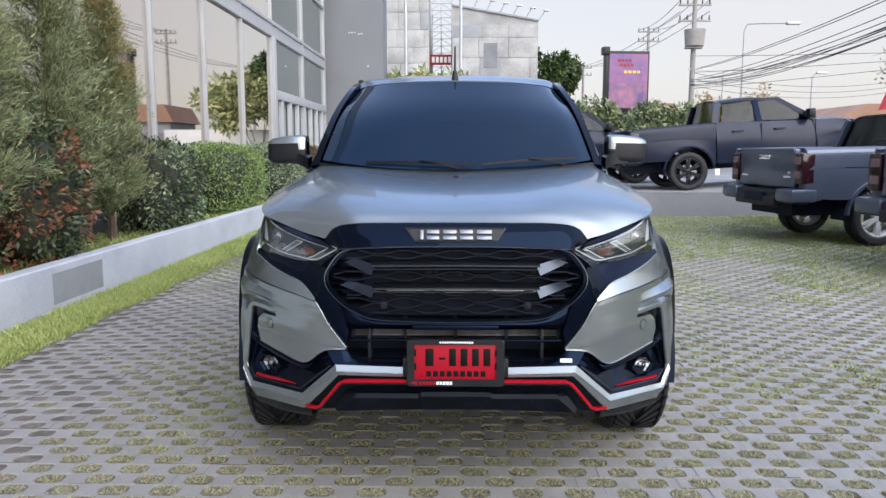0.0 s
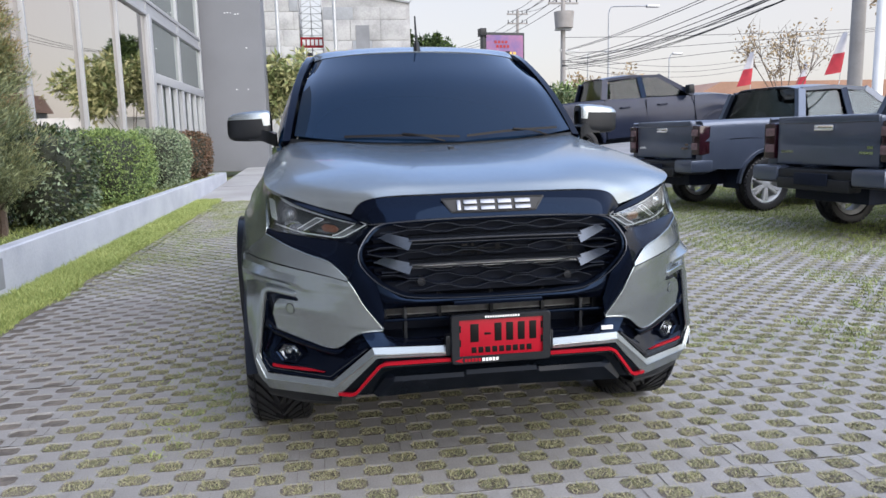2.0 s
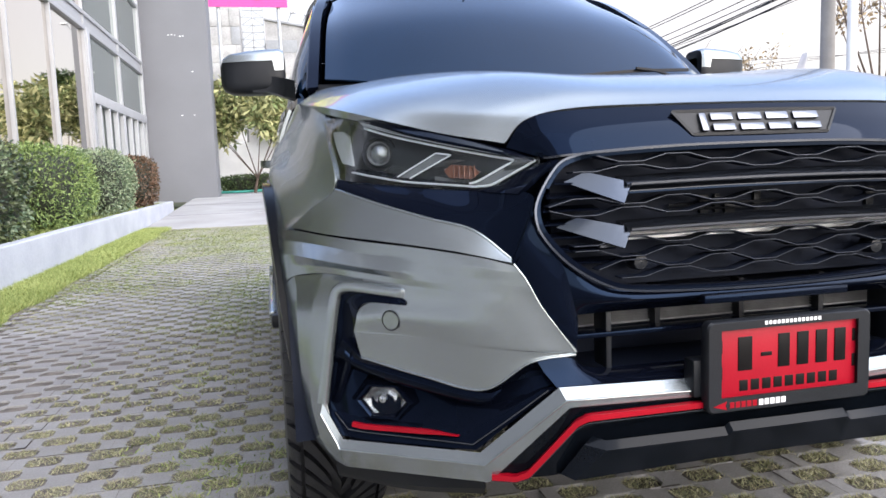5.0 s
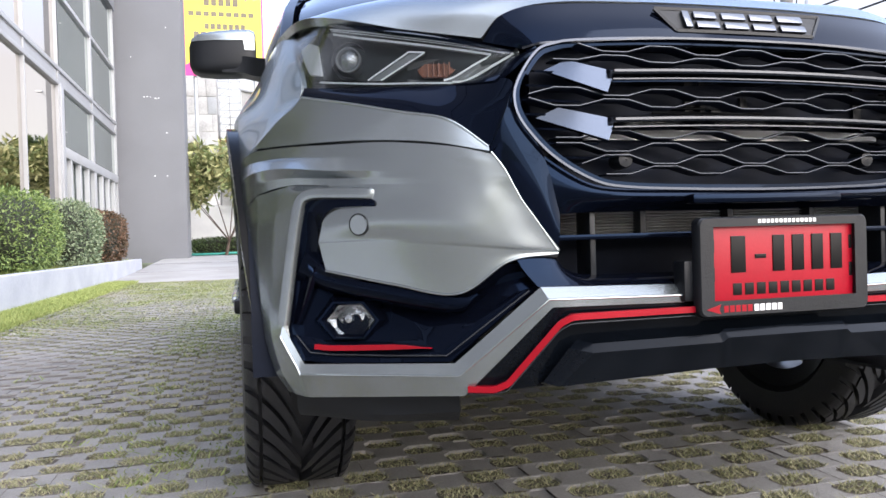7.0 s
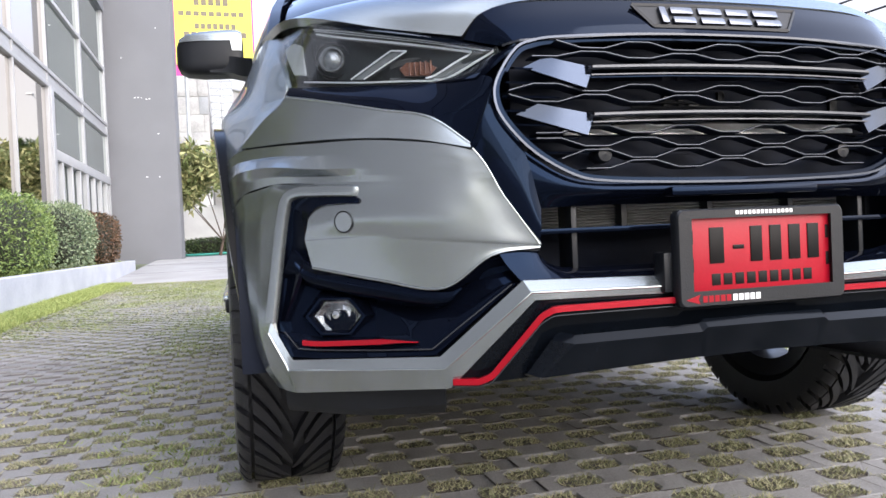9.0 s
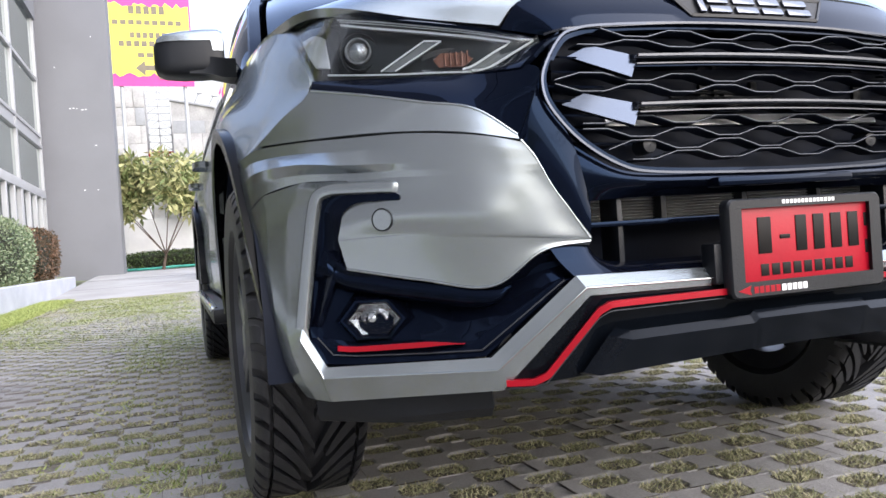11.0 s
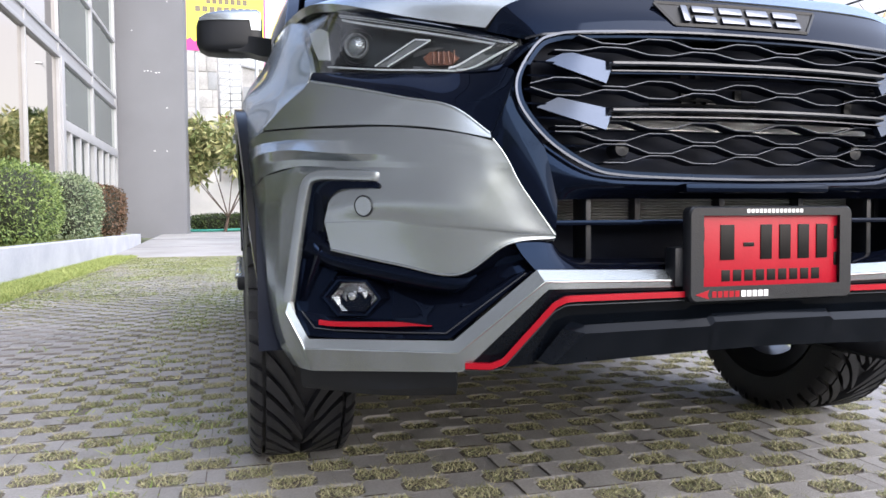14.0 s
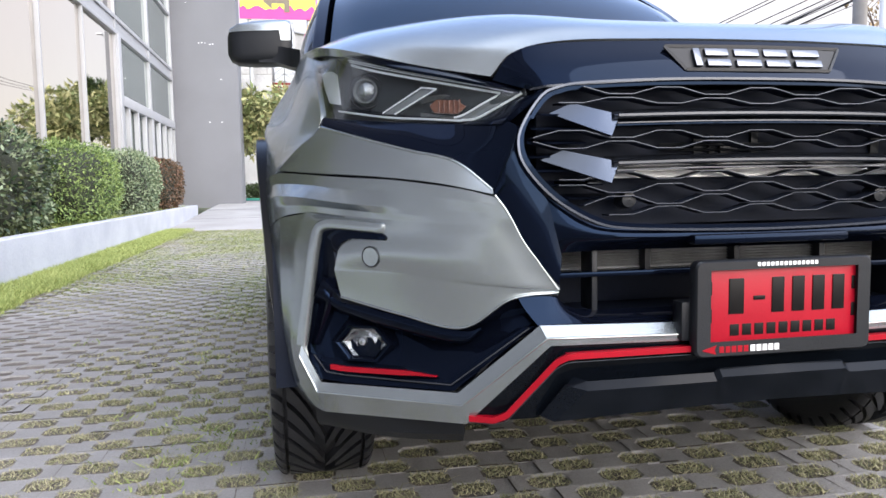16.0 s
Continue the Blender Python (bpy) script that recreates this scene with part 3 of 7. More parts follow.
    both("bumper_hook", sweep(hook, rounded, up=(0.6, -0.8, 0)), SILVER, car)
    sensor = moved(lathe([(0, 0.001), (0, 0.0185), (0.004, 0.020), (0.014, 0.020)], 28), Matrix.Translation((0.756, 0.2275, 0.684)) @ pose(0, 0, 0, 0, -3, 132))
    both("parking_sensor", sensor, SILVER, car)
    ring = moved(lathe([(0.001, 0.0203), (0.0005, 0.0215), (0.012, 0.0215)], 28), Matrix.Translation((0.756, 0.2275, 0.684)) @ pose(0, 0, 0, 0, -3, 132))
    both("sensor_gap", ring, PLASTIC, car)
    channel = [[(0.727, 0.204, 0.727), (0.76, 0.230, 0.743), (0.82, 0.288, 0.748), (0.852, 0.322, 0.733), (0.860, 0.336, 0.66), (0.877, 0.345, 0.57), (0.896, 0.350, 0.49)],
               [(0.727, 0.201, 0.722), (0.76, 0.234, 0.736), (0.81, 0.286, 0.737), (0.838, 0.322, 0.715), (0.844, 0.336, 0.65), (0.860, 0.350, 0.57), (0.882, 0.362, 0.49)],
               [(0.727, 0.204, 0.717), (0.76, 0.228, 0.719), (0.797, 0.268, 0.717), (0.817, 0.288, 0.698), (0.822, 0.298, 0.64), (0.836, 0.308, 0.59), (0.868, 0.336, 0.49)]]
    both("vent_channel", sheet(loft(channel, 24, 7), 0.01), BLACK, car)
    # fog lamp pocket
    pocket = [[(0.848, 0.312, 0.635), (0.812, 0.290, 0.594), (0.70, 0.208, 0.563), (0.597, 0.136, 0.540), (0.512, 0.088, 0.602), (0.42, 0.076, 0.612)],
              [(0.862, 0.332, 0.600), (0.806, 0.300, 0.572), (0.70, 0.226, 0.545), (0.602, 0.152, 0.524), (0.505, 0.104, 0.585), (0.42, 0.080, 0.600)],
              [(0.872, 0.352, 0.580), (0.806, 0.334, 0.560), (0.70, 0.276, 0.538), (0.628, 0.212, 0.518), (0.506, 0.106, 0.572), (0.42, 0.080, 0.592)],
              [(0.884, 0.358, 0.470), (0.806, 0.312, 0.458), (0.70, 0.236, 0.458), (0.636, 0.166, 0.458), (0.497, 0.088, 0.552), (0.43, 0.070, 0.572)],
              [(0.876, 0.344, 0.452), (0.806, 0.296, 0.446), (0.70, 0.218, 0.447), (0.622, 0.145, 0.450), (0.488, 0.074, 0.556), (0.43, 0.064, 0.568)],
              [(0.866, 0.330, 0.420), (0.806, 0.282, 0.418), (0.70, 0.198, 0.424), (0.612, 0.125, 0.430), (0.475, 0.062, 0.556), (0.43, 0.060, 0.566)]]
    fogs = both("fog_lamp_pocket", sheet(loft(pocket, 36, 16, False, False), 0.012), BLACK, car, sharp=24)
    for side, host in ((1, fogs[0]), (-1, fogs[1])):
        yaw = 120 if side > 0 else 60
        place = Matrix.Translation((side * 0.768, 0.288, 0.499)) @ pose(0, 0, 0, 0, 0, yaw)
        hexa = lathe([(0.050, 0.104), (0.016, 0.084), (-0.002, 0.073), (-0.012, 0.064), (-0.012, 0.058), (-0.006, 0.052), (0.012, 0.046)], 6)
        part("fog_lamp_bezel", moved(hexa, place @ Matrix.Diagonal((1, 1.0, 0.66, 1))), BLACK, host, sharp=20)
        part("fog_lamp_reflector", moved(lathe([(0.010, 0.001), (0.012, 0.014), (0.006, 0.022), (0.010, 0.032), (0.002, 0.044), (0.000, 0.053)], 10), place @ Matrix.Diagonal((1, 1.0, 0.64, 1))), REFLECTOR, host, sharp=12)
        part("fog_lamp_bulb_cap", moved(lathe([(-0.002, 0.001), (0.000, 0.008), (0.010, 0.010)], 12), place @ Matrix.Translation((0, 0.004, 0.002))), CHROME, host)
        part("fog_lamp_lens", moved(lathe([(-0.006, 0.001), (-0.005, 0.026), (-0.001, 0.053)], 6), place @ Matrix.Diagonal((1, 1.0, 0.64, 1))), LENS, host, "clear six-sided fog lamp lens")
        crown = [(side * 0.845, 0.316, 0.612), (side * 0.810, 0.297, 0.590), (side * 0.700, 0.202, 0.565), (side * 0.596, 0.127, 0.545), (side * 0.560, 0.112, 0.552)]
        fade = (1.0, 1.0, 1.0, 0.85, 0.15)
        canopy = [crown] + [[(x, y + dy * f, z - dz * f) for (x, y, z), f in zip(crown, fade)] for dy, dz in ((-0.004, 0.013), (0.006, 0.028), (0.030, 0.036))]
        part("pocket_canopy", sheet(loft(canopy, 26, 13), 0.006, (side * 0.72, 0.5, 0.52)), BLACK, host)
    # highlight on the pocket's lower border, laid on as a thin paler wire
    pocket_edge = sample([(0.870, 0.331, 0.470), (0.846, 0.309, 0.437), (0.806, 0.283, 0.434), (0.70, 0.202, 0.436), (0.617, 0.128, 0.441), (0.560, 0.093, 0.492), (0.480, 0.063, 0.556)], 61, False)
    both("pocket_edge_highlight", sweep(pocket_edge, [(0.0016 * math.cos(a * math.pi / 3), 0.0016 * math.sin(a * math.pi / 3)) for a in range(6)], up=(0, 1, 0.2)), GUN, car)
    strip = sample([(0.836, 0.306, 0.449), (0.806, 0.284, 0.447), (0.74, 0.234, 0.450), (0.668, 0.176, 0.455), (0.640, 0.154, 0.458)], 20)
    strip_bm = sweep(strip, [(-0.004, -0.005), (0.007, -0.005), (0.006, 0.004), (-0.004, 0.005)])
    for v in strip_bm.verts:
        if v.co.x < 0.70:
            v.co.z += (0.452 - v.co.z) * min(0.9, (0.70 - v.co.x) / 0.06)
    both("red_fog_strip", strip_bm, RED, car)

    # lower lip, red line, black valance, skid bar
    P = [(0.896, 0.343, 0.490), (0.858, 0.315, 0.414), (0.606, 0.115, 0.428), (0.462, 0.054, 0.562), (0.177, 0.043, 0.556), (0, 0.043, 0.556)]
    Q = [(0.902, 0.338, 0.468), (0.866, 0.312, 0.394), (0.603, 0.096, 0.408), (0.455, 0.034, 0.541), (0.177, 0.022, 0.537), (0, 0.022, 0.537)]
    R = [(0.892, 0.352, 0.410), (0.850, 0.334, 0.344), (0.594, 0.100, 0.371), (0.448, 0.034, 0.527), (0.177, 0.024, 0.524), (0, 0.024, 0.524)]
    part("lip", join(sheet(loft([whole(P), whole(Q)], 61, 2, False, False), 0.012), sheet(loft([whole(Q), whole(R)], 61, 2, False, False), 0.012)), SILVER, car, "silver lip under the bumper")
    part("lip_edge", sweep([Vector(q) + Vector((0, -0.0005, 0)) for q in sample(whole(Q), 61, False)], [(0.0024 * math.cos(a * math.pi / 4), 0.0024 * math.sin(a * math.pi / 4)) for a in range(8)], up=(0, 1, 0.2)), SILVER, car)
    V0 = [(0.592, 0.102, 0.372), (0.446, 0.036, 0.526), (0.17, 0.026, 0.523), (0, 0.026, 0.523)]
    V1 = [(0.586, 0.106, 0.371), (0.470, 0.052, 0.440), (0.17, 0.034, 0.470), (0, 0.034, 0.470)]
    V2 = [(0.580, 0.110, 0.371), (0.490, 0.065, 0.379), (0.20, 0.040, 0.394), (0, 0.040, 0.398)]
    V3 = [(0.560, 0.170, 0.372), (0.490, 0.150, 0.380), (0.20, 0.150, 0.396), (0, 0.150, 0.400)]
    part("valance", sheet(loft([whole(c) for c in (V0, V1, V2, V3)], 61, 12, False, False), 0.008), SKID, car, "gloss black lower valance")
    red = [(0.588, 0.096, 0.384), (0.546, 0.074, 0.384), (0.524, 0.064, 0.394), (0.440, 0.022, 0.500), (0.420, 0.014, 0.511), (0.17, 0.010, 0.512), (0, 0.010, 0.512)]
    part("red_line", sweep(sample(whole(red), 90, False), [(-0.006, -0.0055), (0.010, -0.0055), (0.012, 0.0045), (-0.006, 0.0055)]), RED, car, "red line along the lip")
    hem = [(x, y + 0.004, z - (0.012 if k > 3 else 0.009 if k < 2 else 0.013)) for k, (x, y, z) in enumerate(red)]
    part("valance_edge", sweep(sample(whole(hem), 90, False), [(-0.003, -0.0010), (0.006, -0.0010), (0.006, 0.0010), (-0.003, 0.0010)]), GUN, car)
    K0 = [(0.405, 0.030, 0.468), (0.385, 0.014, 0.462), (0.140, 0.000, 0.466), (0.130, 0.000, 0.474), (0, -0.002, 0.474)]
    K1 = [(0.425, 0.024, 0.455), (0.390, 0.000, 0.448), (0.140, -0.012, 0.452), (0.130, -0.014, 0.460), (0, -0.015, 0.460)]
    K2 = [(0.468, 0.040, 0.396), (0.450, 0.012, 0.392), (0.140, 0.002, 0.404), (0.130, 0.000, 0.404), (0, 0.000, 0.406)]
    K3 = [(0.468, 0.070, 0.388), (0.450, 0.060, 0.386), (0.140, 0.060, 0.398), (0.130, 0.060, 0.398), (0, 0.060, 0.400)]
    part("skid_bar", sheet(loft([whole(c) for c in (K0, K1, K2, K3)], 65, 4, False, False), 0.008), SKID, car, "gloss black skid bar", sharp=18)
    under = [[(0.870, 0.40, 0.345), (0.72, 0.26, 0.350), (0.585, 0.17, 0.372)], [(0.860, 0.42, 0.290), (0.72, 0.30, 0.290), (0.580, 0.21, 0.300)], [(0.80, 0.62, 0.280), (0.70, 0.60, 0.280), (0.570, 0.55, 0.290)]]
    both("splash_guard", sheet(loft(under, 10, 8), 0.008), PLASTIC, car)

    # black surround between cheek, lamp and grille
    outer = [(0.843, 0.389, 0.947), (0.762, 0.277, 0.918), (0.677, 0.195, 0.889), (0.602, 0.135, 0.866), (0.541, 0.091, 0.812), (0.537, 0.084, 0.80), (0.49, 0.074, 0.72), (0.421, 0.072, 0.618)]
    inner = [(0.834, 0.392, 0.972), (0.755, 0.316, 0.960), (0.67, 0.240, 0.948), (0.58, 0.178, 0.941), (0.500, 0.084, 0.935), (0.500, 0.072, 0.880), (0.445, 0.068, 0.800), (0.412, 0.074, 0.690)]
    middle = [tuple((Vector(a) + Vector(b)) / 2 + Vector((0, -0.006, 0))) for a, b in zip(outer, inner)]
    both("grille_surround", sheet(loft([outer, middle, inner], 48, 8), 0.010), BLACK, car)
    bridge = [[(0.582, 0.180, 0.941), (0.530, 0.158, 0.955), (0.490, 0.143, 0.980), (0.455, 0.137, 0.993)], [(0.52, 0.100, 0.935), (0.505, 0.094, 0.950), (0.475, 0.096, 0.975), (0.440, 0.100, 1.000)]]
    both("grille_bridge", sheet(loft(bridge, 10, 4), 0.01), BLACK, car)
    beam = [[(0.440, 0.086, 0.800), (0.34, 0.066, 0.742), (0.15, 0.054, 0.731), (0, 0.052, 0.729)], [(0.450, 0.084, 0.745), (0.34, 0.060, 0.722), (0.15, 0.052, 0.716), (0, 0.050, 0.715)],
            [(0.440, 0.098, 0.690), (0.34, 0.090, 0.694), (0.15, 0.086, 0.694), (0, 0.086, 0.694)]]
    part("bumper_beam", sheet(loft([whole(c) for c in beam], 45, 8), 0.01), BLACK, car)
    for x in (0.0, 0.036):
        part("beam_bolt", moved(lathe([(-0.003, 0.001), (-0.003, 0.005), (0.004, 0.006)], 10), Matrix.Translation((x, 0.050, 0.716)) @ pose(0, 0, 0, 0, 0, 90)), GUN, car)
    part("plate_bracket_tab", join(boxes((-0.165, 0.165, 0.030, 0.10, 0.704, 0.722), bevel=0.006)), BLACK, car)

    # grille
    ring = [(0.412, 0.086, 1.002), (0.448, 0.080, 0.985), (0.486, 0.070, 0.935), (0.498, 0.064, 0.895), (0.484, 0.060, 0.852), (0.43, 0.058, 0.795), (0.355, 0.056, 0.752), (0.29, 0.054, 0.738), (0.15, 0.048, 0.732), (0, 0.046, 0.730)]
    rim_path = sample([(0, 0.072, 1.019), (0.2, 0.075, 1.017), (0.36, 0.084, 1.010)] + ring, 70)
    rim_path += [Vector((-q.x, q.y, q.z)) for q in reversed(rim_path[1:-1])]
    grille = part("grille_frame", sweep(rim_path, [(-0.0022, -0.003), (0.0022, -0.003), (0.0022, 0.003), (-0.0022, 0.003)], True, up=(0, 1, 0)), SATIN, car, "thin bright frame of the grille")
    part("grille_frame_inner", sweep([Vector((q.x * 0.982, q.y + 0.016, q.z - 0.006 if q.z > 0.95 else q.z + 0.005)) for q in rim_path], [(-0.004, -0.009), (0.004, -0.009), (0.004, 0.008), (-0.004, 0.008)], True, up=(0, 1, 0)), BLACK, grille)

    def half_width(z):
        """The grille's half width at a height."""
        pts = [(0.735, 0.28), (0.752, 0.355), (0.795, 0.425), (0.852, 0.476), (0.895, 0.490), (0.935, 0.478), (0.985, 0.44), (1.005, 0.41)]
        for (a, u), (b, v) in zip(pts, pts[1:]):
            if a <= z <= b:
                return u + (v - u) * (z - a) / (b - a)
        return 0.28

    PITCH = 0.196
    for hi, lo, sign in ((1.001, 0.988, 1), (0.981, 0.971, -1), (0.920, 0.907, 1), (0.900, 0.887, -1), (0.842, 0.829, -1), (0.819, 0.804, 1), (0.797, 0.781, -1), (0.776, 0.762, 1)):
        w = min(half_width(hi), half_width(lo)) - 0.004
        line = []
        for k in range(-14, 14):
            x = k * PITCH / 4 + PITCH / 8
            if abs(x) <= w:
                up_here = (k % 4 in (0, 3)) == (sign > 0)
                line.append((x, 0.074 + 0.05 * ((hi + lo) / 2 - 0.75) * 0.4 + 0.10 * max(0.0, abs(x) - 0.3) ** 2, hi if up_here else lo))
        part("grille_wave", sweep(line, [(-0.030, -0.0016), (0.003, -0.0008), (0.003, 0.0008), (-0.030, 0.0016)]), DARK, grille)
        part("wave_edge", sweep([(x, y - 0.0038, z + 0.001) for x, y, z in line], [(-0.0008, -0.0005), (0.0008, -0.0005), (0.0008, 0.0005), (-0.0008, 0.0005)]), FINE_EDGE, grille)
    for second, z0 in ((0, 0.939), (1, 0.852)):
        ends = 0.318
        bar = [[(ends, 0.098, z0 + 0.022), (0.16, 0.094, z0 + 0.025), (0, 0.092, z0 + 0.026)], [(ends, 0.052, z0 + 0.011), (0.16, 0.044, z0 + 0.014), (0, 0.042, z0 + 0.015)],
               [(ends, 0.047, z0 + 0.007), (0.16, 0.039, z0 + 0.010), (0, 0.037, z0 + 0.011)], [(ends, 0.049, z0 + 0.003), (0.16, 0.041, z0 + 0.006), (0, 0.039, z0 + 0.007)], [(ends, 0.075, z0 + 0.000), (0.16, 0.070, z0 + 0.002), (0, 0.068, z0 + 0.003)]]
        part("grille_bar", sheet(loft([whole(c) for c in bar], 41, 5, True, False), 0.006), SATIN, grille, "dark satin grille bar")
        for dz, thick, y in ((0.0075, 0.0022, 0.0), (-0.0062, 0.0011, 0.006)):
            edge = [(ends - 0.006, 0.0455 + y, z0 + dz), (0.16, 0.0375 + y, z0 + dz + 0.003), (0, 0.0355 + y, z0 + dz + 0.004)]
            part("bar_edge", sweep(sample(whole(edge), 31), [(-0.003, -thick), (0.003, -thick), (0.003, thick), (-0.003, thick)]), GUN, grille)
        under = [[(ends - 0.006, 0.054, z0 - 0.008), (0.16, 0.046, z0 - 0.005), (0, 0.044, z0 - 0.004)], [(ends - 0.006, 0.082, z0 - 0.010), (0.16, 0.076, z0 - 0.007), (0, 0.074, z0 - 0.006)]]
        part("bar_under", sheet(loft([whole(c) for c in under], 31, 2, True, False), 0.003), BLACK, grille)
        o = 0.018 * second
        wing = [[(0.303, 0.060, z0 + 0.010), (0.388 + o, 0.082, z0 + 0.033)], [(0.320, 0.056, z0 - 0.029), (0.428 + o, 0.093, z0 + 0.015)]]
        both("grille_wing", sheet(loft(wing, 6, 3, False, False), 0.012), WING, grille, "bright wing at the end of a grille bar")
    # tank as a tilted strip; its pale colour stands in for reflected sky
    tank = boxes((-0.34, 0.34, -0.003, 0.003, -0.011, 0.011), bevel=0.002)
    part("condenser_tank", moved(tank, Matrix.Translation((0, 0.122, 0.842)) @ pose(0, 0, 0, -12)), ALLOY, grille, "metal tank behind the grille, its sky reflection put into a pale colour")
    for x, z0, z1, wide in ((0.105, 0.876, 0.915, 0.010), (0.075, 0.876, 0.915, 0.006), (0.045, 0.872, 0.900, 0.012), (-0.02, 0.878, 0.92, 0.008), (-0.30, 0.875, 0.915, 0.010)):
        part("condenser_bracket", boxes((-x - wide, -x + wide, 0.126, 0.134, z0, z1), bevel=0.002), PLASTIC, grille)
    for z in (0.886, 0.896):
        part("condenser_pipe", moved(lathe([(-0.19, 0.001), (-0.19, 0.003), (0.06, 0.003), (0.06, 0.001)], 8), Matrix.Translation((0, 0.122, z))), PLASTIC, grille)
    for k in range(7):
        z = 0.800 + 0.026 * k
        both("grille_louvre", sweep([(half_width(z) - 0.13, 0.105, z), (half_width(z) - 0.012, 0.098, z)], [(-0.016, -0.001), (0.012, -0.007), (0.013, -0.004), (-0.016, 0.003)]), BLACK, grille)
    for x in (0.245,):
        both("grille_sensor", moved(lathe([(-0.006, 0.001), (-0.004, 0.014), (0.0, 0.016), (0.03, 0.017)], 20), Matrix.Translation((x + 0.03, 0.082, 0.790)) @ pose(0, 0, 0, 0, 0, 90)), PLASTIC, grille)
    # dark structure and radiator behind the grille and intake
    part("grille_back", boxes((-0.44, 0.44, 0.135, 0.145, 0.74, 1.005)), DARK, car)
    for dims in ((-0.62, 0.62, 0.30, 0.40, 0.40, 1.03), (-0.80, 0.80, 0.46, 0.56, 0.36, 1.06), (-0.50, 0.50, 0.15, 0.32, 0.40, 0.56)):
        part("inner_structure", boxes(dims), DARK, car)
    fins = [[Vector((x, 0.172 + (0.012 if k % 2 else 0.0), 0.652 + (k + (0.25 if k % 2 else 0)) * 0.0029)) for x in (-0.41, 0.0, 0.41)] for k in range(18)]
    radiator = part("radiator", sheet(fins, 0.004, (0, 2, 0.8)), FINS, car, "finned radiator behind the grille", sharp=10)
    for x in (-0.405, -0.20, 0.0, 0.20, 0.405):
        part("radiator_post", boxes((x - 0.006, x + 0.006, 0.150, 0.18, 0.645, 0.73)), PLASTIC, radiator)
    # intake slats and shelf
    for z, y in ((0.648, 0.09),):
        part("intake_slat", boxes((-0.43, 0.43, y, y + 0.04, z - 0.005, z + 0.005), bevel=0.003), BLACK, car)
    for x in (0.335,):
        both("intake_post", boxes((x - 0.006, x + 0.006, 0.10, 0.16, 0.575, 0.70), bevel=0.003), PLASTIC, car)
    shelf = [[(0.500, 0.078, 0.618), (0.43, 0.076, 0.612), (0.395, 0.090, 0.590), (0.34, 0.105, 0.578), (0.17, 0.105, 0.576), (0, 0.105, 0.576)],
             [(0.485, 0.070, 0.590), (0.43, 0.066, 0.585), (0.385, 0.070, 0.576), (0.34, 0.072, 0.570), (0.17, 0.070, 0.568), (0, 0.070, 0.568)],
             [(0.465, 0.056, 0.562), (0.43, 0.055, 0.562), (0.38, 0.053, 0.561), (0.34, 0.052, 0.560), (0.17, 0.045, 0.557), (0, 0.045, 0.557)]]
    part("intake_shelf", sheet(loft([whole(c) for c in shelf], 57, 8), 0.008), BLACK, car)
    part("sticker", boxes((0.40, 0.445, 0.052, 0.056, 0.575, 0.59)), WHITE, car, "small white sticker")

    # licence plate
    plate = part("plate_frame", rounded_frame(0.184, 0.156, 0.496, 0.677, 0.524, 0.661, 0.014, -0.011, 0.012), PLASTIC, car, "black plastic licence plate frame")
    part("plate_sheet", boxes((-0.157, 0.157, -0.002, 0.003, 0.521, 0.663), bevel=0.0015), PLATE_RED, plate, "red licence plate")
    marks = [(-0.105, -0.066), (-0.048, -0.030), (-0.016, 0.018), (0.027, 0.061), (0.070, 0.104), (0.113, 0.147)]
    for k, (x0, x1) in enumerate(marks):
        z0, z1 = (0.600, 0.608) if k == 1 else (0.575, 0.642)
        if k == 1:
            x0, x1 = x0 - 0.006, x1 + 0.008
        part("plate_mark", boxes((x0 - 0.008, x1 - 0.016, -0.004, 0.0, z0, z1), bevel=0.0015), INK, plate)
    for s in (-1, 1):
        for z in (0.560, 0.612):
            part("plate_slot", boxes((min(s * 0.147, s * 0.155), max(s * 0.147, s * 0.155), -0.003, 0.0, z, z + 0.026), bevel=0.001), INK, plate)
    for k in range(9):
        x = -0.110 + k * 0.0255
        part("plate_small_mark", boxes((x, x + 0.019, -0.003, 0.0, 0.534, 0.556), bevel=0.001), INK, plate)
    for k in range(14):
        x = -0.060 + k * 0.0092
        part("frame_mark", boxes((x, x + 0.0062, -0.0115, -0.009, 0.6645, 0.6715)), WHITE, plate)
    part("frame_arrow", prism([(-0.172, 0.511), (-0.142, 0.520), (-0.146, 0.511), (-0.142, 0.502)], -0.0115, -0.009), RED, plate)
    for k in range(5):
        x = -0.136 + k * 0.0125
        part("frame_red_mark", boxes((x, x + 0.0095, -0.0115, -0.009, 0.505, 0.517)), RED, plate)
    for k in range(5):
        x = -0.072 + k * 0.0125
        part("frame_white_mark", boxes((x, x + 0.0095, -0.0115, -0.009, 0.505, 0.517)), WHITE, plate)
    part("plate_bracket", boxes((-0.20, 0.20, 0.012, 0.05, 0.525, 0.60), bevel=0.006), PLASTIC, car)

    # headlamps
    tip = (0.456, 0.137, 0.999)
    lt = [tip, (0.526, 0.162, 1.014), (0.621, 0.216, 1.042), (0.727, 0.298, 1.074), (0.798, 0.396, 1.108), (0.836, 0.585, 1.133)]
    lm = [(0.455, 0.135, 0.998), (0.520, 0.152, 0.990), (0.612, 0.198, 0.996), (0.728, 0.284, 1.014), (0.822, 0.402, 1.044), (0.845, 0.575, 1.122)]
    lb = [(0.456, 0.138, 0.995), (0.512, 0.156, 0.960), (0.600, 0.194, 0.944), (0.720, 0.284, 0.955), (0.830, 0.392, 0.970), (0.848, 0.560, 1.108)]
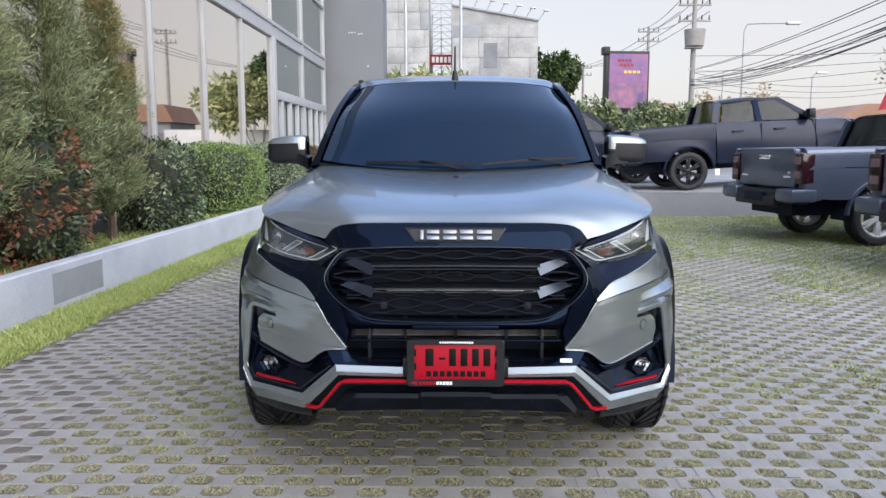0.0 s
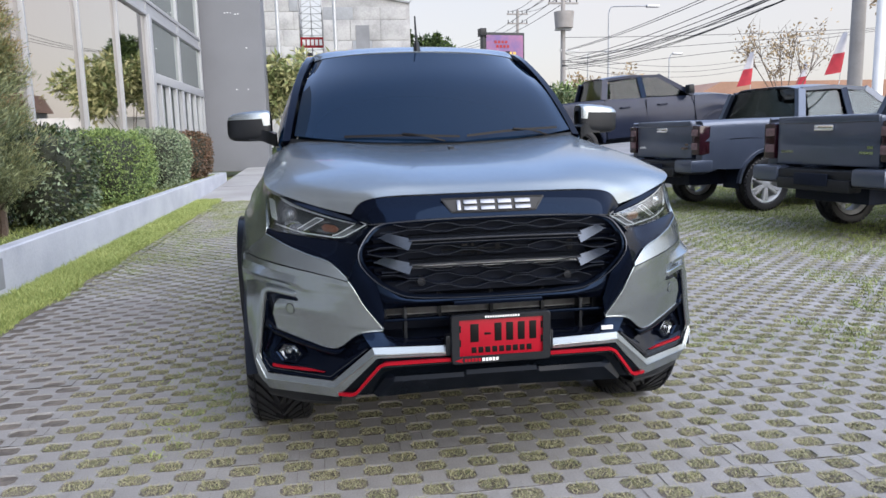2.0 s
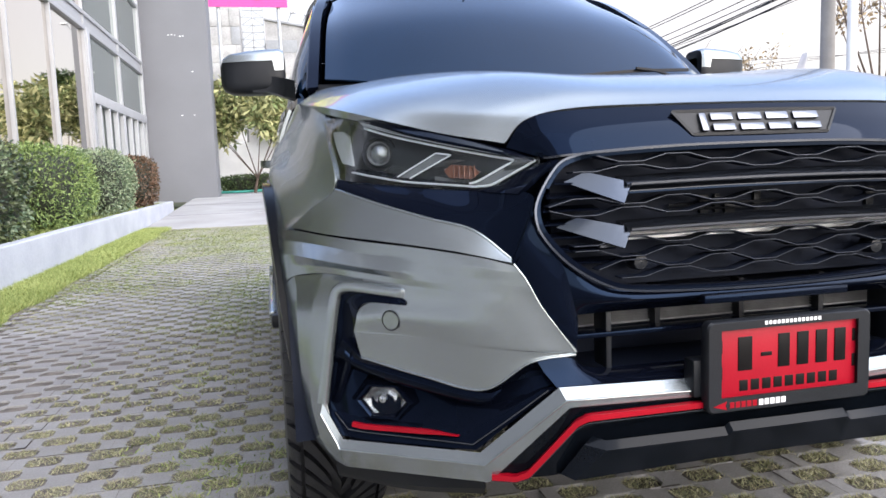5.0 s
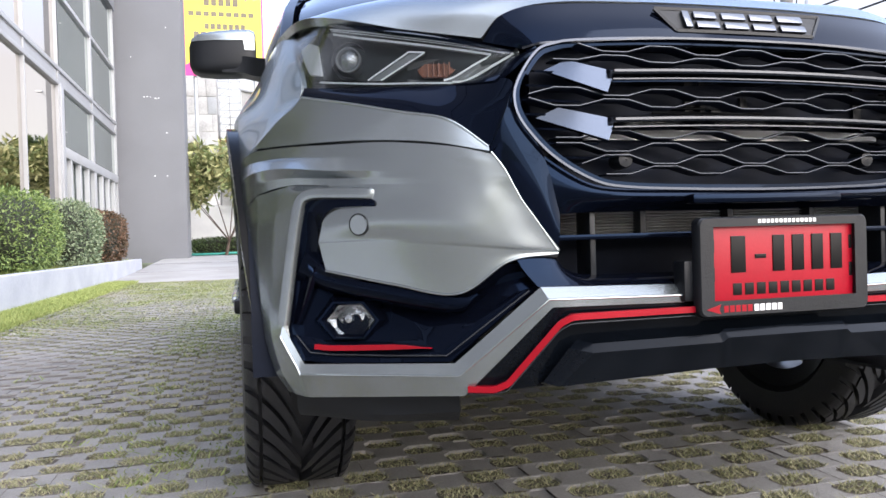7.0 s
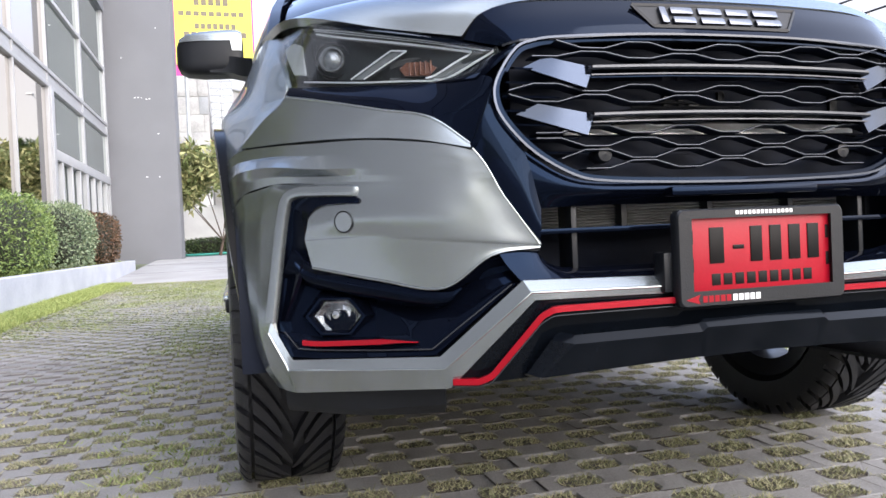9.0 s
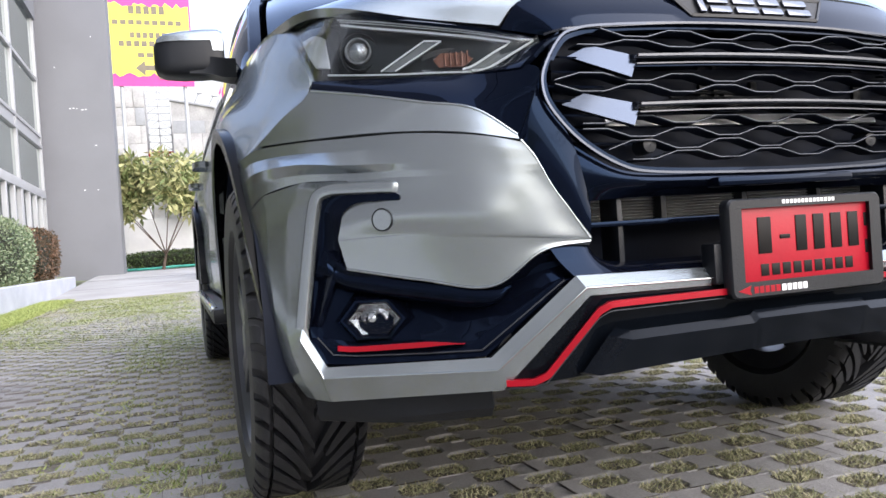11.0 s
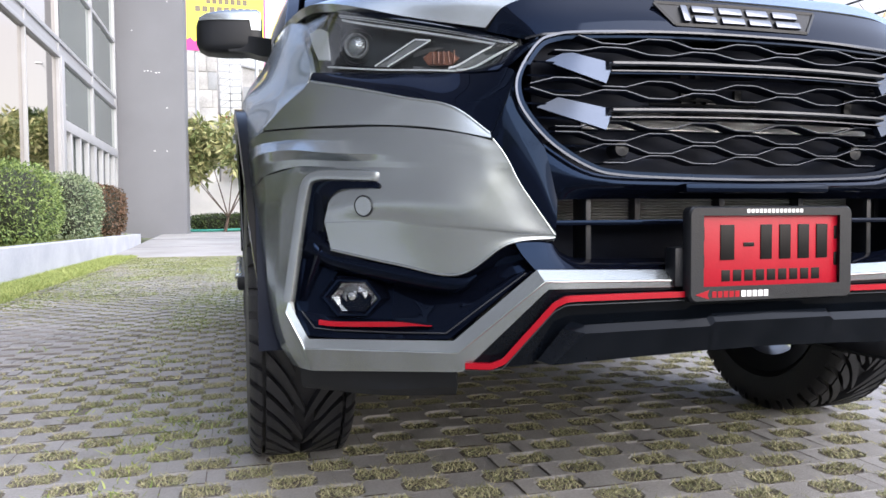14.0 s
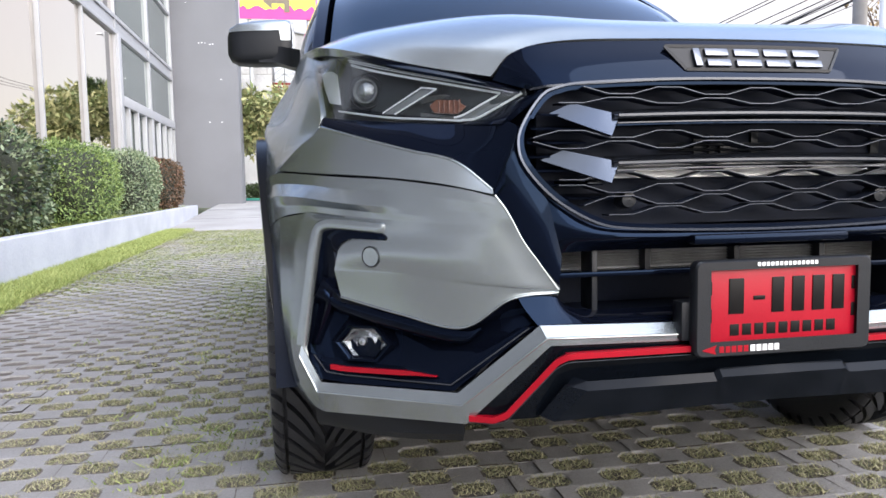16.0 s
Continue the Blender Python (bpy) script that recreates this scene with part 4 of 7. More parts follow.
    back = [[tuple(Vector(p) + Vector((-0.03 if i > 3 else 0, (0.012, 0.030, 0.062, 0.075, 0.060, 0.012)[i], (-0.002, 0.0, 0.004)[j]))) for i, p in enumerate(c)] for j, c in enumerate((lt, lm, lb))]
    lamps = both("headlamp_housing", sheet(loft(back, 30, 12), 0.01), LAMP_DARK, car, "dark grey headlamp housing")
    gasket_top = [(0.500, 0.172, 1.018), (0.590, 0.222, 1.046), (0.690, 0.292, 1.076), (0.770, 0.366, 1.104), (0.815, 0.42, 1.116)]
    gasket_low = [(0.470, 0.140, 1.001), (0.580, 0.186, 1.030), (0.690, 0.265, 1.062), (0.770, 0.350, 1.094), (0.815, 0.435, 1.112)]
    both("lamp_gasket", sheet(loft([gasket_top, gasket_low], 24, 3), 0.006), BLACK, car)
    for s, host in ((1, lamps[0]), (-1, lamps[1])):
        fl = mirrored if s < 0 else (lambda b: b)

        def wire(path, r, n=20):
            return sweep(sample(path, n), [(-r, -r), (r, -r), (r, r), (-r, r)], up=(0, 1, 0.3))
        part("headlamp_lens", fl(sheet(loft([lt, lm, lb], 30, 12), 0.003)), LENS, host, "clear headlamp lens")
        bar_top = [(0.463, 0.158, 1.000), (0.519, 0.180, 1.015), (0.617, 0.230, 1.038), (0.714, 0.306, 1.068), (0.778, 0.380, 1.092)]
        bar_low = [(0.500, 0.176, 1.000), (0.568, 0.206, 1.016), (0.645, 0.254, 1.036), (0.723, 0.320, 1.060), (0.772, 0.376, 1.081)]
        guide = part("light_bar", fl(sheet(loft([bar_top, [tuple((Vector(a) + Vector(b)) / 2 + Vector((0, 0.008, 0))) for a, b in zip(bar_top, bar_low)], bar_low], 24, 5), 0.004)), LAMP_GREY, host, "smoked light guide with white edges")
        for path, r in ((bar_top, 0.0014), (bar_low, 0.0020), ([tuple((Vector(a) * 0.6 + Vector(b) * 0.4) + Vector((0, -0.002, 0))) for a, b in zip(bar_top, bar_low)], 0.0009)):
            part("light_bar_edge", fl(wire([tuple(Vector(q) + Vector((0, -0.003, 0))) for q in path], r)), LAMP_WHITE, guide)
        arm_out = [(0.463, 0.155, 0.998), (0.502, 0.168, 0.976), (0.545, 0.185, 0.953), (0.573, 0.196, 0.950)]
        arm_in = [(0.501, 0.176, 0.998), (0.530, 0.185, 0.983), (0.566, 0.202, 0.962), (0.586, 0.209, 0.956)]
        guide2 = part("light_bar_low", fl(sheet(loft([arm_out, [tuple((Vector(a) + Vector(b)) / 2 + Vector((0, 0.006, 0))) for a, b in zip(arm_out, arm_in)], arm_in], 14, 5), 0.004)), LAMP_GREY, host)
        for path, r in ((arm_out, 0.0018), (arm_in, 0.0016)):
            part("light_bar_edge", fl(wire([tuple(Vector(q) + Vector((0, -0.003, 0))) for q in path], r, 14)), LAMP_WHITE, guide2)
        foot_line = [(0.573, 0.196, 0.949), (0.627, 0.232, 0.955), (0.700, 0.286, 0.963), (0.760, 0.350, 0.976), (0.800, 0.400, 0.987)]
        part("lamp_foot_line", fl(wire(foot_line, 0.0016)), LAMP_WHITE, host)
        shelf_low = [(0.580, 0.230, 0.956), (0.660, 0.290, 0.968), (0.740, 0.370, 0.986), (0.795, 0.420, 0.996)]
        shelf_front = [(0.580, 0.203, 0.950), (0.660, 0.262, 0.961), (0.740, 0.332, 0.974), (0.795, 0.398, 0.987)]
        part("lamp_shelf", fl(sheet(loft([shelf_low, shelf_front], 14, 3), 0.003)), POCKET, host)
        c0, c1, c2, c3 = (0.715, 0.312, 0.974), (0.642, 0.258, 1.020), (0.615, 0.238, 1.015), (0.692, 0.292, 0.970)
        chev = part("chevron", fl(sheet(loft([[c0, c1], [c3, c2]], 6, 3, False, False), 0.010)), LAMP_GREY, host, "slanting grey chevron with bright edges")
        for a, b in ((c0, c1), (c1, c2), (c2, c3)):
            part("chevron_edge", fl(rod(bmesh.new(), tuple(Vector(a) + Vector((0, -0.004, 0))), tuple(Vector(b) + Vector((0, -0.004, 0))), 0.0017)), LAMP_WHITE, chev)
        wall_line = [[(0.801, 0.405, 1.098), (0.797, 0.402, 1.060), (0.793, 0.398, 0.992)], [(0.770, 0.420, 1.080), (0.768, 0.425, 1.050), (0.766, 0.420, 0.996)]]
        part("lamp_wall", fl(sheet(loft(wall_line, 10, 4), 0.003)), LAMP_DARK, host)
        proj = Matrix.Translation((0.744, 0.360, 1.025)) @ pose(0, 0, 0, 0, 0, 112)
        part("projector_ring", fl(moved(lathe([(0.03, 0.040), (0.002, 0.038), (0.0, 0.0365), (0.012, 0.033)], 32), proj)), LAMP_DARK, host)
        part("projector", fl(moved(lathe([(0.03, 0.001), (0.028, 0.024), (-0.004, 0.027), (-0.008, 0.026), (-0.008, 0.023), (0.0, 0.021)], 28), proj)), LAMP_GREY, host)
        part("projector_lens", fl(moved(lathe([(-0.014, 0.001), (-0.011, 0.012), (-0.002, 0.021)], 28), proj)), REFLECTOR, host, "round projector lens")
        bowl_up = [(0.640, 0.272, 1.000), (0.600, 0.246, 1.004), (0.560, 0.224, 0.998), (0.535, 0.206, 0.988)]
        bowl_low = [(0.640, 0.276, 0.962), (0.600, 0.250, 0.960), (0.570, 0.226, 0.960), (0.556, 0.210, 0.964)]
        bowl_mid = [tuple((Vector(a) + Vector(b)) / 2 + Vector((0, 0.014, 0))) for a, b in zip(bowl_up, bowl_low)]
        part("indicator_bowl", fl(sheet(loft([bowl_up, bowl_mid, bowl_low], 12, 7), 0.004)), LAMP_GREY, host, sharp=10)
        amber_up = [(0.625, 0.254, 0.984), (0.613, 0.245, 0.995), (0.576, 0.220, 0.991), (0.562, 0.212, 0.978)]
        amber_low = [(0.625, 0.255, 0.982), (0.617, 0.248, 0.969), (0.577, 0.220, 0.965), (0.562, 0.213, 0.976)]
        amber = part("indicator", fl(sheet(loft([amber_up, amber_low], 10, 3, False, False), 0.008)), AMBER, host, "amber indicator")
        for k in range(5):
            x = 0.572 + 0.009 * k
            y = 0.214 + 0.0062 * k
            part("indicator_rib", fl(boxes((x, x + 0.0022, y - 0.006, y, 0.968, 0.992))), AMBER, amber)
        side = [[(0.829, 0.500, 1.080), (0.815, 0.445, 1.078), (0.802, 0.412, 1.064)], [(0.826, 0.470, 1.046), (0.810, 0.428, 1.042), (0.800, 0.402, 1.034)], [(0.818, 0.430, 1.008), (0.808, 0.410, 1.004), (0.798, 0.396, 1.000)]]
        part("side_reflector", fl(sheet(loft(side, 8, 8), 0.006)), LAMP_WHITE, host, "pale side reflector")

    # fenders, wheel arches
    def arc(a, r, x, cy=0.95, cz=0.415):
        return (x, cy - r * math.cos(radians(a)), cz + r * math.sin(radians(a)))
    seam = [(0.838, 0.592, 1.136), (0.858, 0.70, 1.152), (0.867, 0.82, 1.169), (0.874, 1.0, 1.189), (0.877, 1.2, 1.207), (0.873, 1.40, 1.227), (0.865, 1.56, 1.241)]
    f1 = [(0.842, 0.480, 1.052), (0.868, 0.63, 1.090), (0.886, 0.80, 1.114), (0.899, 1.0, 1.130), (0.908, 1.2, 1.138), (0.914, 1.42, 1.132), (0.920, 1.60, 1.120)]
    f2 = [(0.842, 0.388, 0.956), (0.884, 0.56, 0.992), (0.909, 0.76, 1.034), (0.927, 0.97, 1.054), (0.968, 1.2, 1.044), (0.968, 1.44, 0.968), (0.965, 1.61, 0.910)]
    f2b = [(0.893, 0.457, 0.908), (0.929, 0.600, 0.918), (0.949, 0.760, 0.968), (0.974, 0.96, 0.998), (0.976, 1.18, 0.965), (0.972, 1.42, 0.850), (0.965, 1.61, 0.76)]
    f3 = [(0.938, 0.534, 0.863), arc(53, 0.53, 0.968), arc(70, 0.53, 0.976), arc(90, 0.53, 0.980), arc(114, 0.53, 0.980), arc(142, 0.53, 0.972), (0.962, 1.61, 0.60)]
    both("fender", sheet(loft([seam, f1, f2, f2b, f3], 40, 20), 0.012), SILVER, car)
    skirt = [[arc(142, 0.53, 0.972), (0.967, 1.5, 0.72), (0.965, 1.61, 0.66)], [arc(172, 0.53, 0.955), (0.952, 1.54, 0.48), (0.95, 1.61, 0.48)]]
    both("fender_skirt", sheet(loft(skirt, 8, 6), 0.012), SILVER, car)
    for cy, a0, a1 in ((0.95, 24, 172), (3.80, 8, 172)):
        if cy < 2:
            path = sample([(0.932, 0.480, 0.47), (0.944, 0.500, 0.55), (0.955, 0.535, 0.64), (0.963, 0.580, 0.735), (0.971, 0.640, 0.825), (0.979, 0.740, 0.900), (0.984, 0.86, 0.942), (0.986, 0.97, 0.950), (0.984, 1.1, 0.930), (0.98, 1.25, 0.862), (0.975, 1.38, 0.745), (0.968, 1.45, 0.6), (0.96, 1.478, 0.45)], 44)
        else:
            path = [(0.985 - 0.012 * abs(math.cos(radians(a))), cy - 0.525 * math.cos(radians(a)), 0.415 + 0.525 * math.sin(radians(a))) for a in range(a0, a1 + 1, 4)]
        both("arch_trim", sweep(path, [(-0.014, -0.024), (0.020, -0.020), (0.022, 0.010), (0.006, 0.016), (-0.014, 0.014)], up=(1, 0, 0)), ARCH, car)
        liner = [[(x, cy - r * math.cos(radians(a)), 0.415 + r * math.sin(radians(a))) for a in range(-5, 190, 13)] for x, r in ((0.955, 0.50), (0.66, 0.50), (0.62, 0.30))]
        both("arch_liner", sheet(loft(liner, 24, 6, True, False), 0.004, (0, cy, 2.5)), DARK, car)

    # cabin
    wb = [(0.760, 1.535, 1.326), (0.66, 1.46, 1.312), (0.45, 1.39, 1.290), (0.22, 1.35, 1.278), (0, 1.34, 1.275)]
    wt = [(0.640, 2.340, 1.780), (0.57, 2.270, 1.794), (0.40, 2.190, 1.806), (0.20, 2.145, 1.812), (0, 2.130, 1.814)]
    wm = [tuple((Vector(a) + Vector(b)) / 2 + Vector((0.012 if i == 0 else 0, -0.035, 0.028))) for i, (a, b) in enumerate(zip(wb, wt))]
    part("windscreen", sheet(loft([whole(wb), whole(wm), whole(wt)], 45, 16), 0.006), TINT, car, "dark tinted windscreen")
    cowl = [[(0.80, 1.55, 1.262), (0.60, 1.44, 1.262), (0.3, 1.37, 1.250), (0, 1.355, 1.245)], [(0.79, 1.57, 1.31), (0.60, 1.455, 1.300), (0.3, 1.375, 1.278), (0, 1.36, 1.272)]]
    part("cowl", sheet(loft([whole(c) for c in cowl], 41, 4), 0.02, (0, 3, 1.0)), PLASTIC, car)
    for a, b, root in (((-0.50, 1.412, 1.312), (0.10, 1.342, 1.300), (0.02, 1.33, 1.280)), ((0.14, 1.346, 1.302), (0.66, 1.452, 1.336), (0.60, 1.43, 1.300))):
        mid_w = tuple((Vector(a) + Vector(b)) / 2 + Vector((0, -0.010, 0.006)))
        blade = part("wiper", sweep(sample([a, mid_w, b], 16), [(-0.005, -0.004), (0.006, -0.004), (0.002, 0.008), (-0.002, 0.008)]), INK, car, "black windscreen wiper")
        knee = tuple(Vector(mid_w) + Vector((0, -0.008, 0.012)))
        part("wiper_arm", sweep(sample([root, tuple((Vector(root) + Vector(knee)) / 2 + Vector((0, -0.010, 0.008))), knee], 12), [(-0.006, -0.004), (0.006, -0.004), (0.004, 0.004), (-0.004, 0.004)]), INK, blade)
    roof = [[(0.648, 2.350, 1.786), (0.57, 2.276, 1.800), (0.40, 2.196, 1.813), (0.20, 2.150, 1.820), (0, 2.136, 1.822)],
            [(0.665, 2.55, 1.835), (0.60, 2.52, 1.860), (0.42, 2.50, 1.876), (0.2, 2.48, 1.884), (0, 2.48, 1.886)],
            [(0.690, 3.3, 1.850), (0.62, 3.3, 1.884), (0.43, 3.3, 1.900), (0.2, 3.3, 1.906), (0, 3.3, 1.908)],
            [(0.680, 4.5, 1.790), (0.61, 4.55, 1.815), (0.42, 4.6, 1.828), (0.2, 4.62, 1.832), (0, 4.62, 1.834)]]
    part("roof", sheet(loft([whole(c) for c in roof], 41, 20), 0.015), SILVER, car)
    both("roof_rail", sweep(sample([(0.675, 2.62, 1.850), (0.70, 3.3, 1.885), (0.69, 4.3, 1.845)], 16), [(-0.018, -0.02), (0.018, -0.02), (0.014, 0.02), (-0.014, 0.02)]), PLASTIC, car)
    ant = bmesh.new()
    rod(ant, (-0.01, 2.19, 1.81), (-0.01, 2.21, 1.885), 0.028, 0.014, 10)
    rod(ant, (-0.01, 2.21, 1.88), (-0.01, 2.262, 2.05), 0.008, 0.005, 8)
    part("antenna", ant, PLASTIC, car, "short black roof antenna")
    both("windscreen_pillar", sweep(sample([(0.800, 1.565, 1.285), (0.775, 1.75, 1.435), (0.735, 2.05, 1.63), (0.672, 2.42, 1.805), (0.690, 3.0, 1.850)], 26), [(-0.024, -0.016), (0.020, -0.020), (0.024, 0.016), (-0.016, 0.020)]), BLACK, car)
    both("pillar_strip", sweep(sample([(0.822, 1.585, 1.290), (0.800, 1.77, 1.44), (0.760, 2.07, 1.635), (0.700, 2.44, 1.805)], 20), [(-0.005, -0.005), (0.005, -0.005), (0.005, 0.005), (-0.005, 0.005)]), GUN, car)
    belt = [(0.842, 1.60, 1.262), (0.895, 1.95, 1.235), (0.900, 2.6, 1.245), (0.898, 3.5, 1.262), (0.880, 4.55, 1.290)]
    eave = [(0.820, 1.66, 1.315), (0.765, 2.10, 1.640), (0.715, 2.60, 1.815), (0.715, 3.5, 1.842), (0.700, 4.40, 1.785)]
    pane = loft([belt, [tuple((Vector(a) + Vector(b)) / 2 + Vector((0.02, 0, 0))) for a, b in zip(belt, eave)], eave], 40, 8)
    for i0, i1 in ((0, 14), (13, 27), (26, 40)):
        both("side_window", sheet([r[i0:i1] for r in pane], 0.008, (0, 3, 1.4)), TINT, car, "dark tinted side window")
    both("belt_line", sweep(sample([(x + 0.008, y, z - 0.01) for x, y, z in belt], 24), [(-0.012, -0.012), (0.012, -0.012), (0.010, 0.012), (-0.012, 0.012)]), BLACK, car)
    doors = []
    for y0, y1, hy in ((1.615, 2.62, 2.46), (2.628, 3.62, 3.46)):
        def row(x, z):
            return [(x - (0.012 if y0 < 2 else 0) * (1 - t), y0 + (y1 - y0) * t, z) for t in (0, 0.35, 0.7, 1)]
        cut = 0.14 if y0 > 2 else 0.0
        rows = [row(0.906, 1.225), row(0.945, 1.12), row(0.968, 0.98), row(0.955, 0.80), row(0.958, 0.62), row(0.945, 0.47)]
        if cut:
            rows = [r[:-1] + [(r[-1][0], r[-1][1] - max(0, (0.95 - r[-1][2])) * 0.62, r[-1][2])] for r in rows]
        pair = both("door", sheet(loft(rows, 14, 22), 0.012, (0, (y0 + y1) / 2, 0.8)), SILVER, car)
        for s, d in ((1, pair[0]), (-1, pair[1])):
            h = sweep(sample([(s * 0.962, hy - 0.20, 1.035), (s * 1.000, hy - 0.16, 1.037), (s * 1.004, hy, 1.04), (s * 0.966, hy + 0.04, 1.04)], 14), [(-0.010, -0.012), (0.010, -0.012), (0.010, 0.014), (-0.010, 0.014)])
            part("door_handle", h, SILVER, d, "silver door handle")
    quarter = [[(0.900, 3.628, 1.232), (0.90, 4.0, 1.245), (0.885, 4.4, 1.262), (0.85, 4.70, 1.28)], [(0.966, 3.628, 0.99), (0.972, 3.9, 1.03), (0.955, 4.35, 1.02), (0.90, 4.74, 1.0)],
               [arc(88, 0.53, 0.975, 3.80), arc(110, 0.53, 0.975, 3.80), arc(140, 0.53, 0.965, 3.80), (0.91, 4.74, 0.75)], [arc(178, 0.53, 0.94, 3.80), arc(180, 0.54, 0.94, 3.80), (0.93, 4.5, 0.42), (0.90, 4.72, 0.42)]]
    both("rear_quarter", sheet(loft(quarter, 16, 14), 0.012, (0, 4.1, 0.9)), SILVER, car)
    tail = [[(0.85, 4.70, 1.28), (0.45, 4.78, 1.28), (0, 4.80, 1.28)], [(0.90, 4.74, 0.9), (0.45, 4.84, 0.9), (0, 4.86, 0.9)], [(0.90, 4.72, 0.42), (0.45, 4.84, 0.42), (0, 4.86, 0.42)]]
    part("tailgate", sheet(loft([whole(c) for c in tail], 21, 8), 0.01, (0, 3, 0.9)), SILVER, car)
    rear_glass = [[(0.68, 4.50, 1.785), (0.4, 4.60, 1.82), (0, 4.62, 1.825)], [(0.87, 4.68, 1.285), (0.45, 4.77, 1.285), (0, 4.79, 1.285)]]
    part("rear_window", sheet(loft([whole(c) for c in rear_glass], 21, 6), 0.008, (0, 3, 1.4)), TINT, car)
    floor_bm = boxes((-0.82, 0.82, 0.55, 4.6, 0.30, 0.42), (-0.60, 0.60, 0.5, 4.7, 0.42, 0.70))
    part("underbody", floor_bm, DARK, car)
    cover = boxes((-0.83, 0.83, 0.62, 1.35, 0.98, 1.10), (-0.60, 0.60, 0.40, 1.5, 0.6, 1.05), (-0.86, 0.86, 1.5, 4.6, 0.42, 1.22))
    part("inner_body", cover, DARK, car)
    both("side_step", boxes((0.86, 1.005, 1.62, 3.16, 0.40, 0.455), bevel=0.015), PLASTIC, car, "black side step")
    both("step_trim", boxes((0.985, 1.012, 1.66, 3.12, 0.44, 0.462), bevel=0.006), SILVER, car)

    # mirrors
    def ellipse_loft(sections, n=20):
        g = []
        for (cx, cy, cz, ry, rz, sq) in sections:
            ringp = []
            for k in range(n + 1):
                a = 2 * math.pi * k / n
                c, s = math.cos(a), math.sin(a)
                ringp.append(Vector((cx, cy + ry * math.copysign(abs(c) ** sq, c), cz + rz * math.copysign(abs(s) ** sq, s))))
            g.append(ringp)
        return g
    def shell_at(x, grow=0.0):
        keys = [(0.893, 0.040, 0.045), (0.899, 0.064, 0.074), (0.915, 0.074, 0.081), (0.96, 0.080, 0.083), (1.04, 0.080, 0.080), (1.10, 0.070, 0.073), (1.128, 0.052, 0.058), (1.138, 0.028, 0.036)]
        for a, b in zip(keys, keys[1:]):
            if a[0] <= x <= b[0]:
                t = (x - a[0]) / (b[0] - a[0])
                return (x, 1.80 + 0.10 * (x - 0.9), 1.386 - 0.012 * (x - 0.9) / 0.24, a[1] + (b[1] - a[1]) * t + grow, a[2] + (b[2] - a[2]) * t + grow, 0.42)
    xs = (0.893, 0.899, 0.906, 0.915, 0.935, 0.941, 0.97, 1.00, 1.04, 1.08, 1.10, 1.116, 1.128, 1.138)
    both("wing_mirror", sheet(ellipse_loft([shell_at(x) for x in xs], 40), 0, (1.03, 1.82, 1.386)), PLASTIC, car, "wing mirror with silver cap and black lower half")
    cap = []
    for x, row in zip(xs, ellipse_loft([shell_at(x, 0.004) for x in xs], 40)):
        low = 1.362 if x < 0.938 else 1.424 - 0.02 * (x - 0.94)
        cap.append([Vector((p.x, p.y, max(p.z, low))) for p in row[:21]])
    both("mirror_cap", sheet(cap[1:-1], 0.003, (1.03, 1.82, 1.386)), SILVER, car)
    arm_m = [[(0.865, 1.64, 1.268), (0.865, 1.64, 1.335), (0.865, 1.76, 1.345), (0.865, 1.76, 1.268)], [(0.905, 1.70, 1.282), (0.905, 1.70, 1.352), (0.905, 1.80, 1.358), (0.905, 1.80, 1.285)], [(0.95, 1.728, 1.300), (0.95, 1.728, 1.362), (0.95, 1.84, 1.362), (0.95, 1.84, 1.302)], [(1.02, 1.742, 1.304), (1.02, 1.742, 1.360), (1.02, 1.84, 1.36), (1.02, 1.84, 1.304)]]
    both("mirror_arm", sheet(loft([c + c[:1] for c in arm_m], 17, 10, False, True), 0, (0.94, 1.78, 1.325)), PLASTIC, car)
    shared = {}
    for y in (0.95, 3.80):
        for s in (-1, 1):
            wheel(car, s * 0.845, y, 0.405, 0.262, RIM, s, shared)
    return car


hero()

# ---- ground, driveway, planter ----
def solid_box(name, x0, x1, y0, y1, z0, z1, material, label, category, kind="structure", bevel=0.0):
    return solo(name, boxes((x0, x1, y0, y1, z0, z1), bevel=bevel), material, label, category, kind)


def plane(name, x0, x1, y0, y1, z, material, label, category, n=1):
    bm = bmesh.new()
    bmesh.ops.create_grid(bm, x_segments=n, y_segments=n, size=0.5)
    moved(bm, Matrix.Translation(((x0 + x1) / 2, (y0 + y1) / 2, z)) @ Matrix.Diagonal((x1 - x0, y1 - y0, 1, 1)))
    return solo(name, bm, material, label, category, "structure")


plane("ground", -600, 600, -400, 800, -0.06, LAWN, "soil and short grass under the paving", "ground")
ramp = bmesh.new()
ramp_rows = [(13.9, 0.0), (17.0, 0.06), (21.0, 0.18), (24.0, 0.26), (30.0, 0.28), (60.0, 0.30)]
grid = [[Vector((x, y + (0.25 * math.sin(x * 0.9) if y < 14 else 0), z)) for x in np.linspace(-3.45, 3.0, 14)] for y, z in ramp_rows]
solo("driveway", sheet(grid, 0.1, (0, 20, -9)), SLAB, "pale worn concrete driveway sloping up to a wall", "driveway", "structure")
for k, y in enumerate((17.5, 21.0)):
    z = 0.075 if k == 0 else 0.182
    solid_box("driveway_joint", -3.4, 3.0, y, y + 0.025, z - 0.02, z + 0.004, PLATFORM, "dark joint across the concrete driveway", "joint")
plane("road", 4, 400, 40, 800, 0.02, ASPHALT, "grey asphalt road beyond the yard", "road")
wall = bmesh.new()
tops = [(-6.0, 0.40), (6.0, 0.40), (14.0, 0.385), (19.2, 0.37)]
front = [Vector((-3.46, y, -0.06)) for y, z in tops]
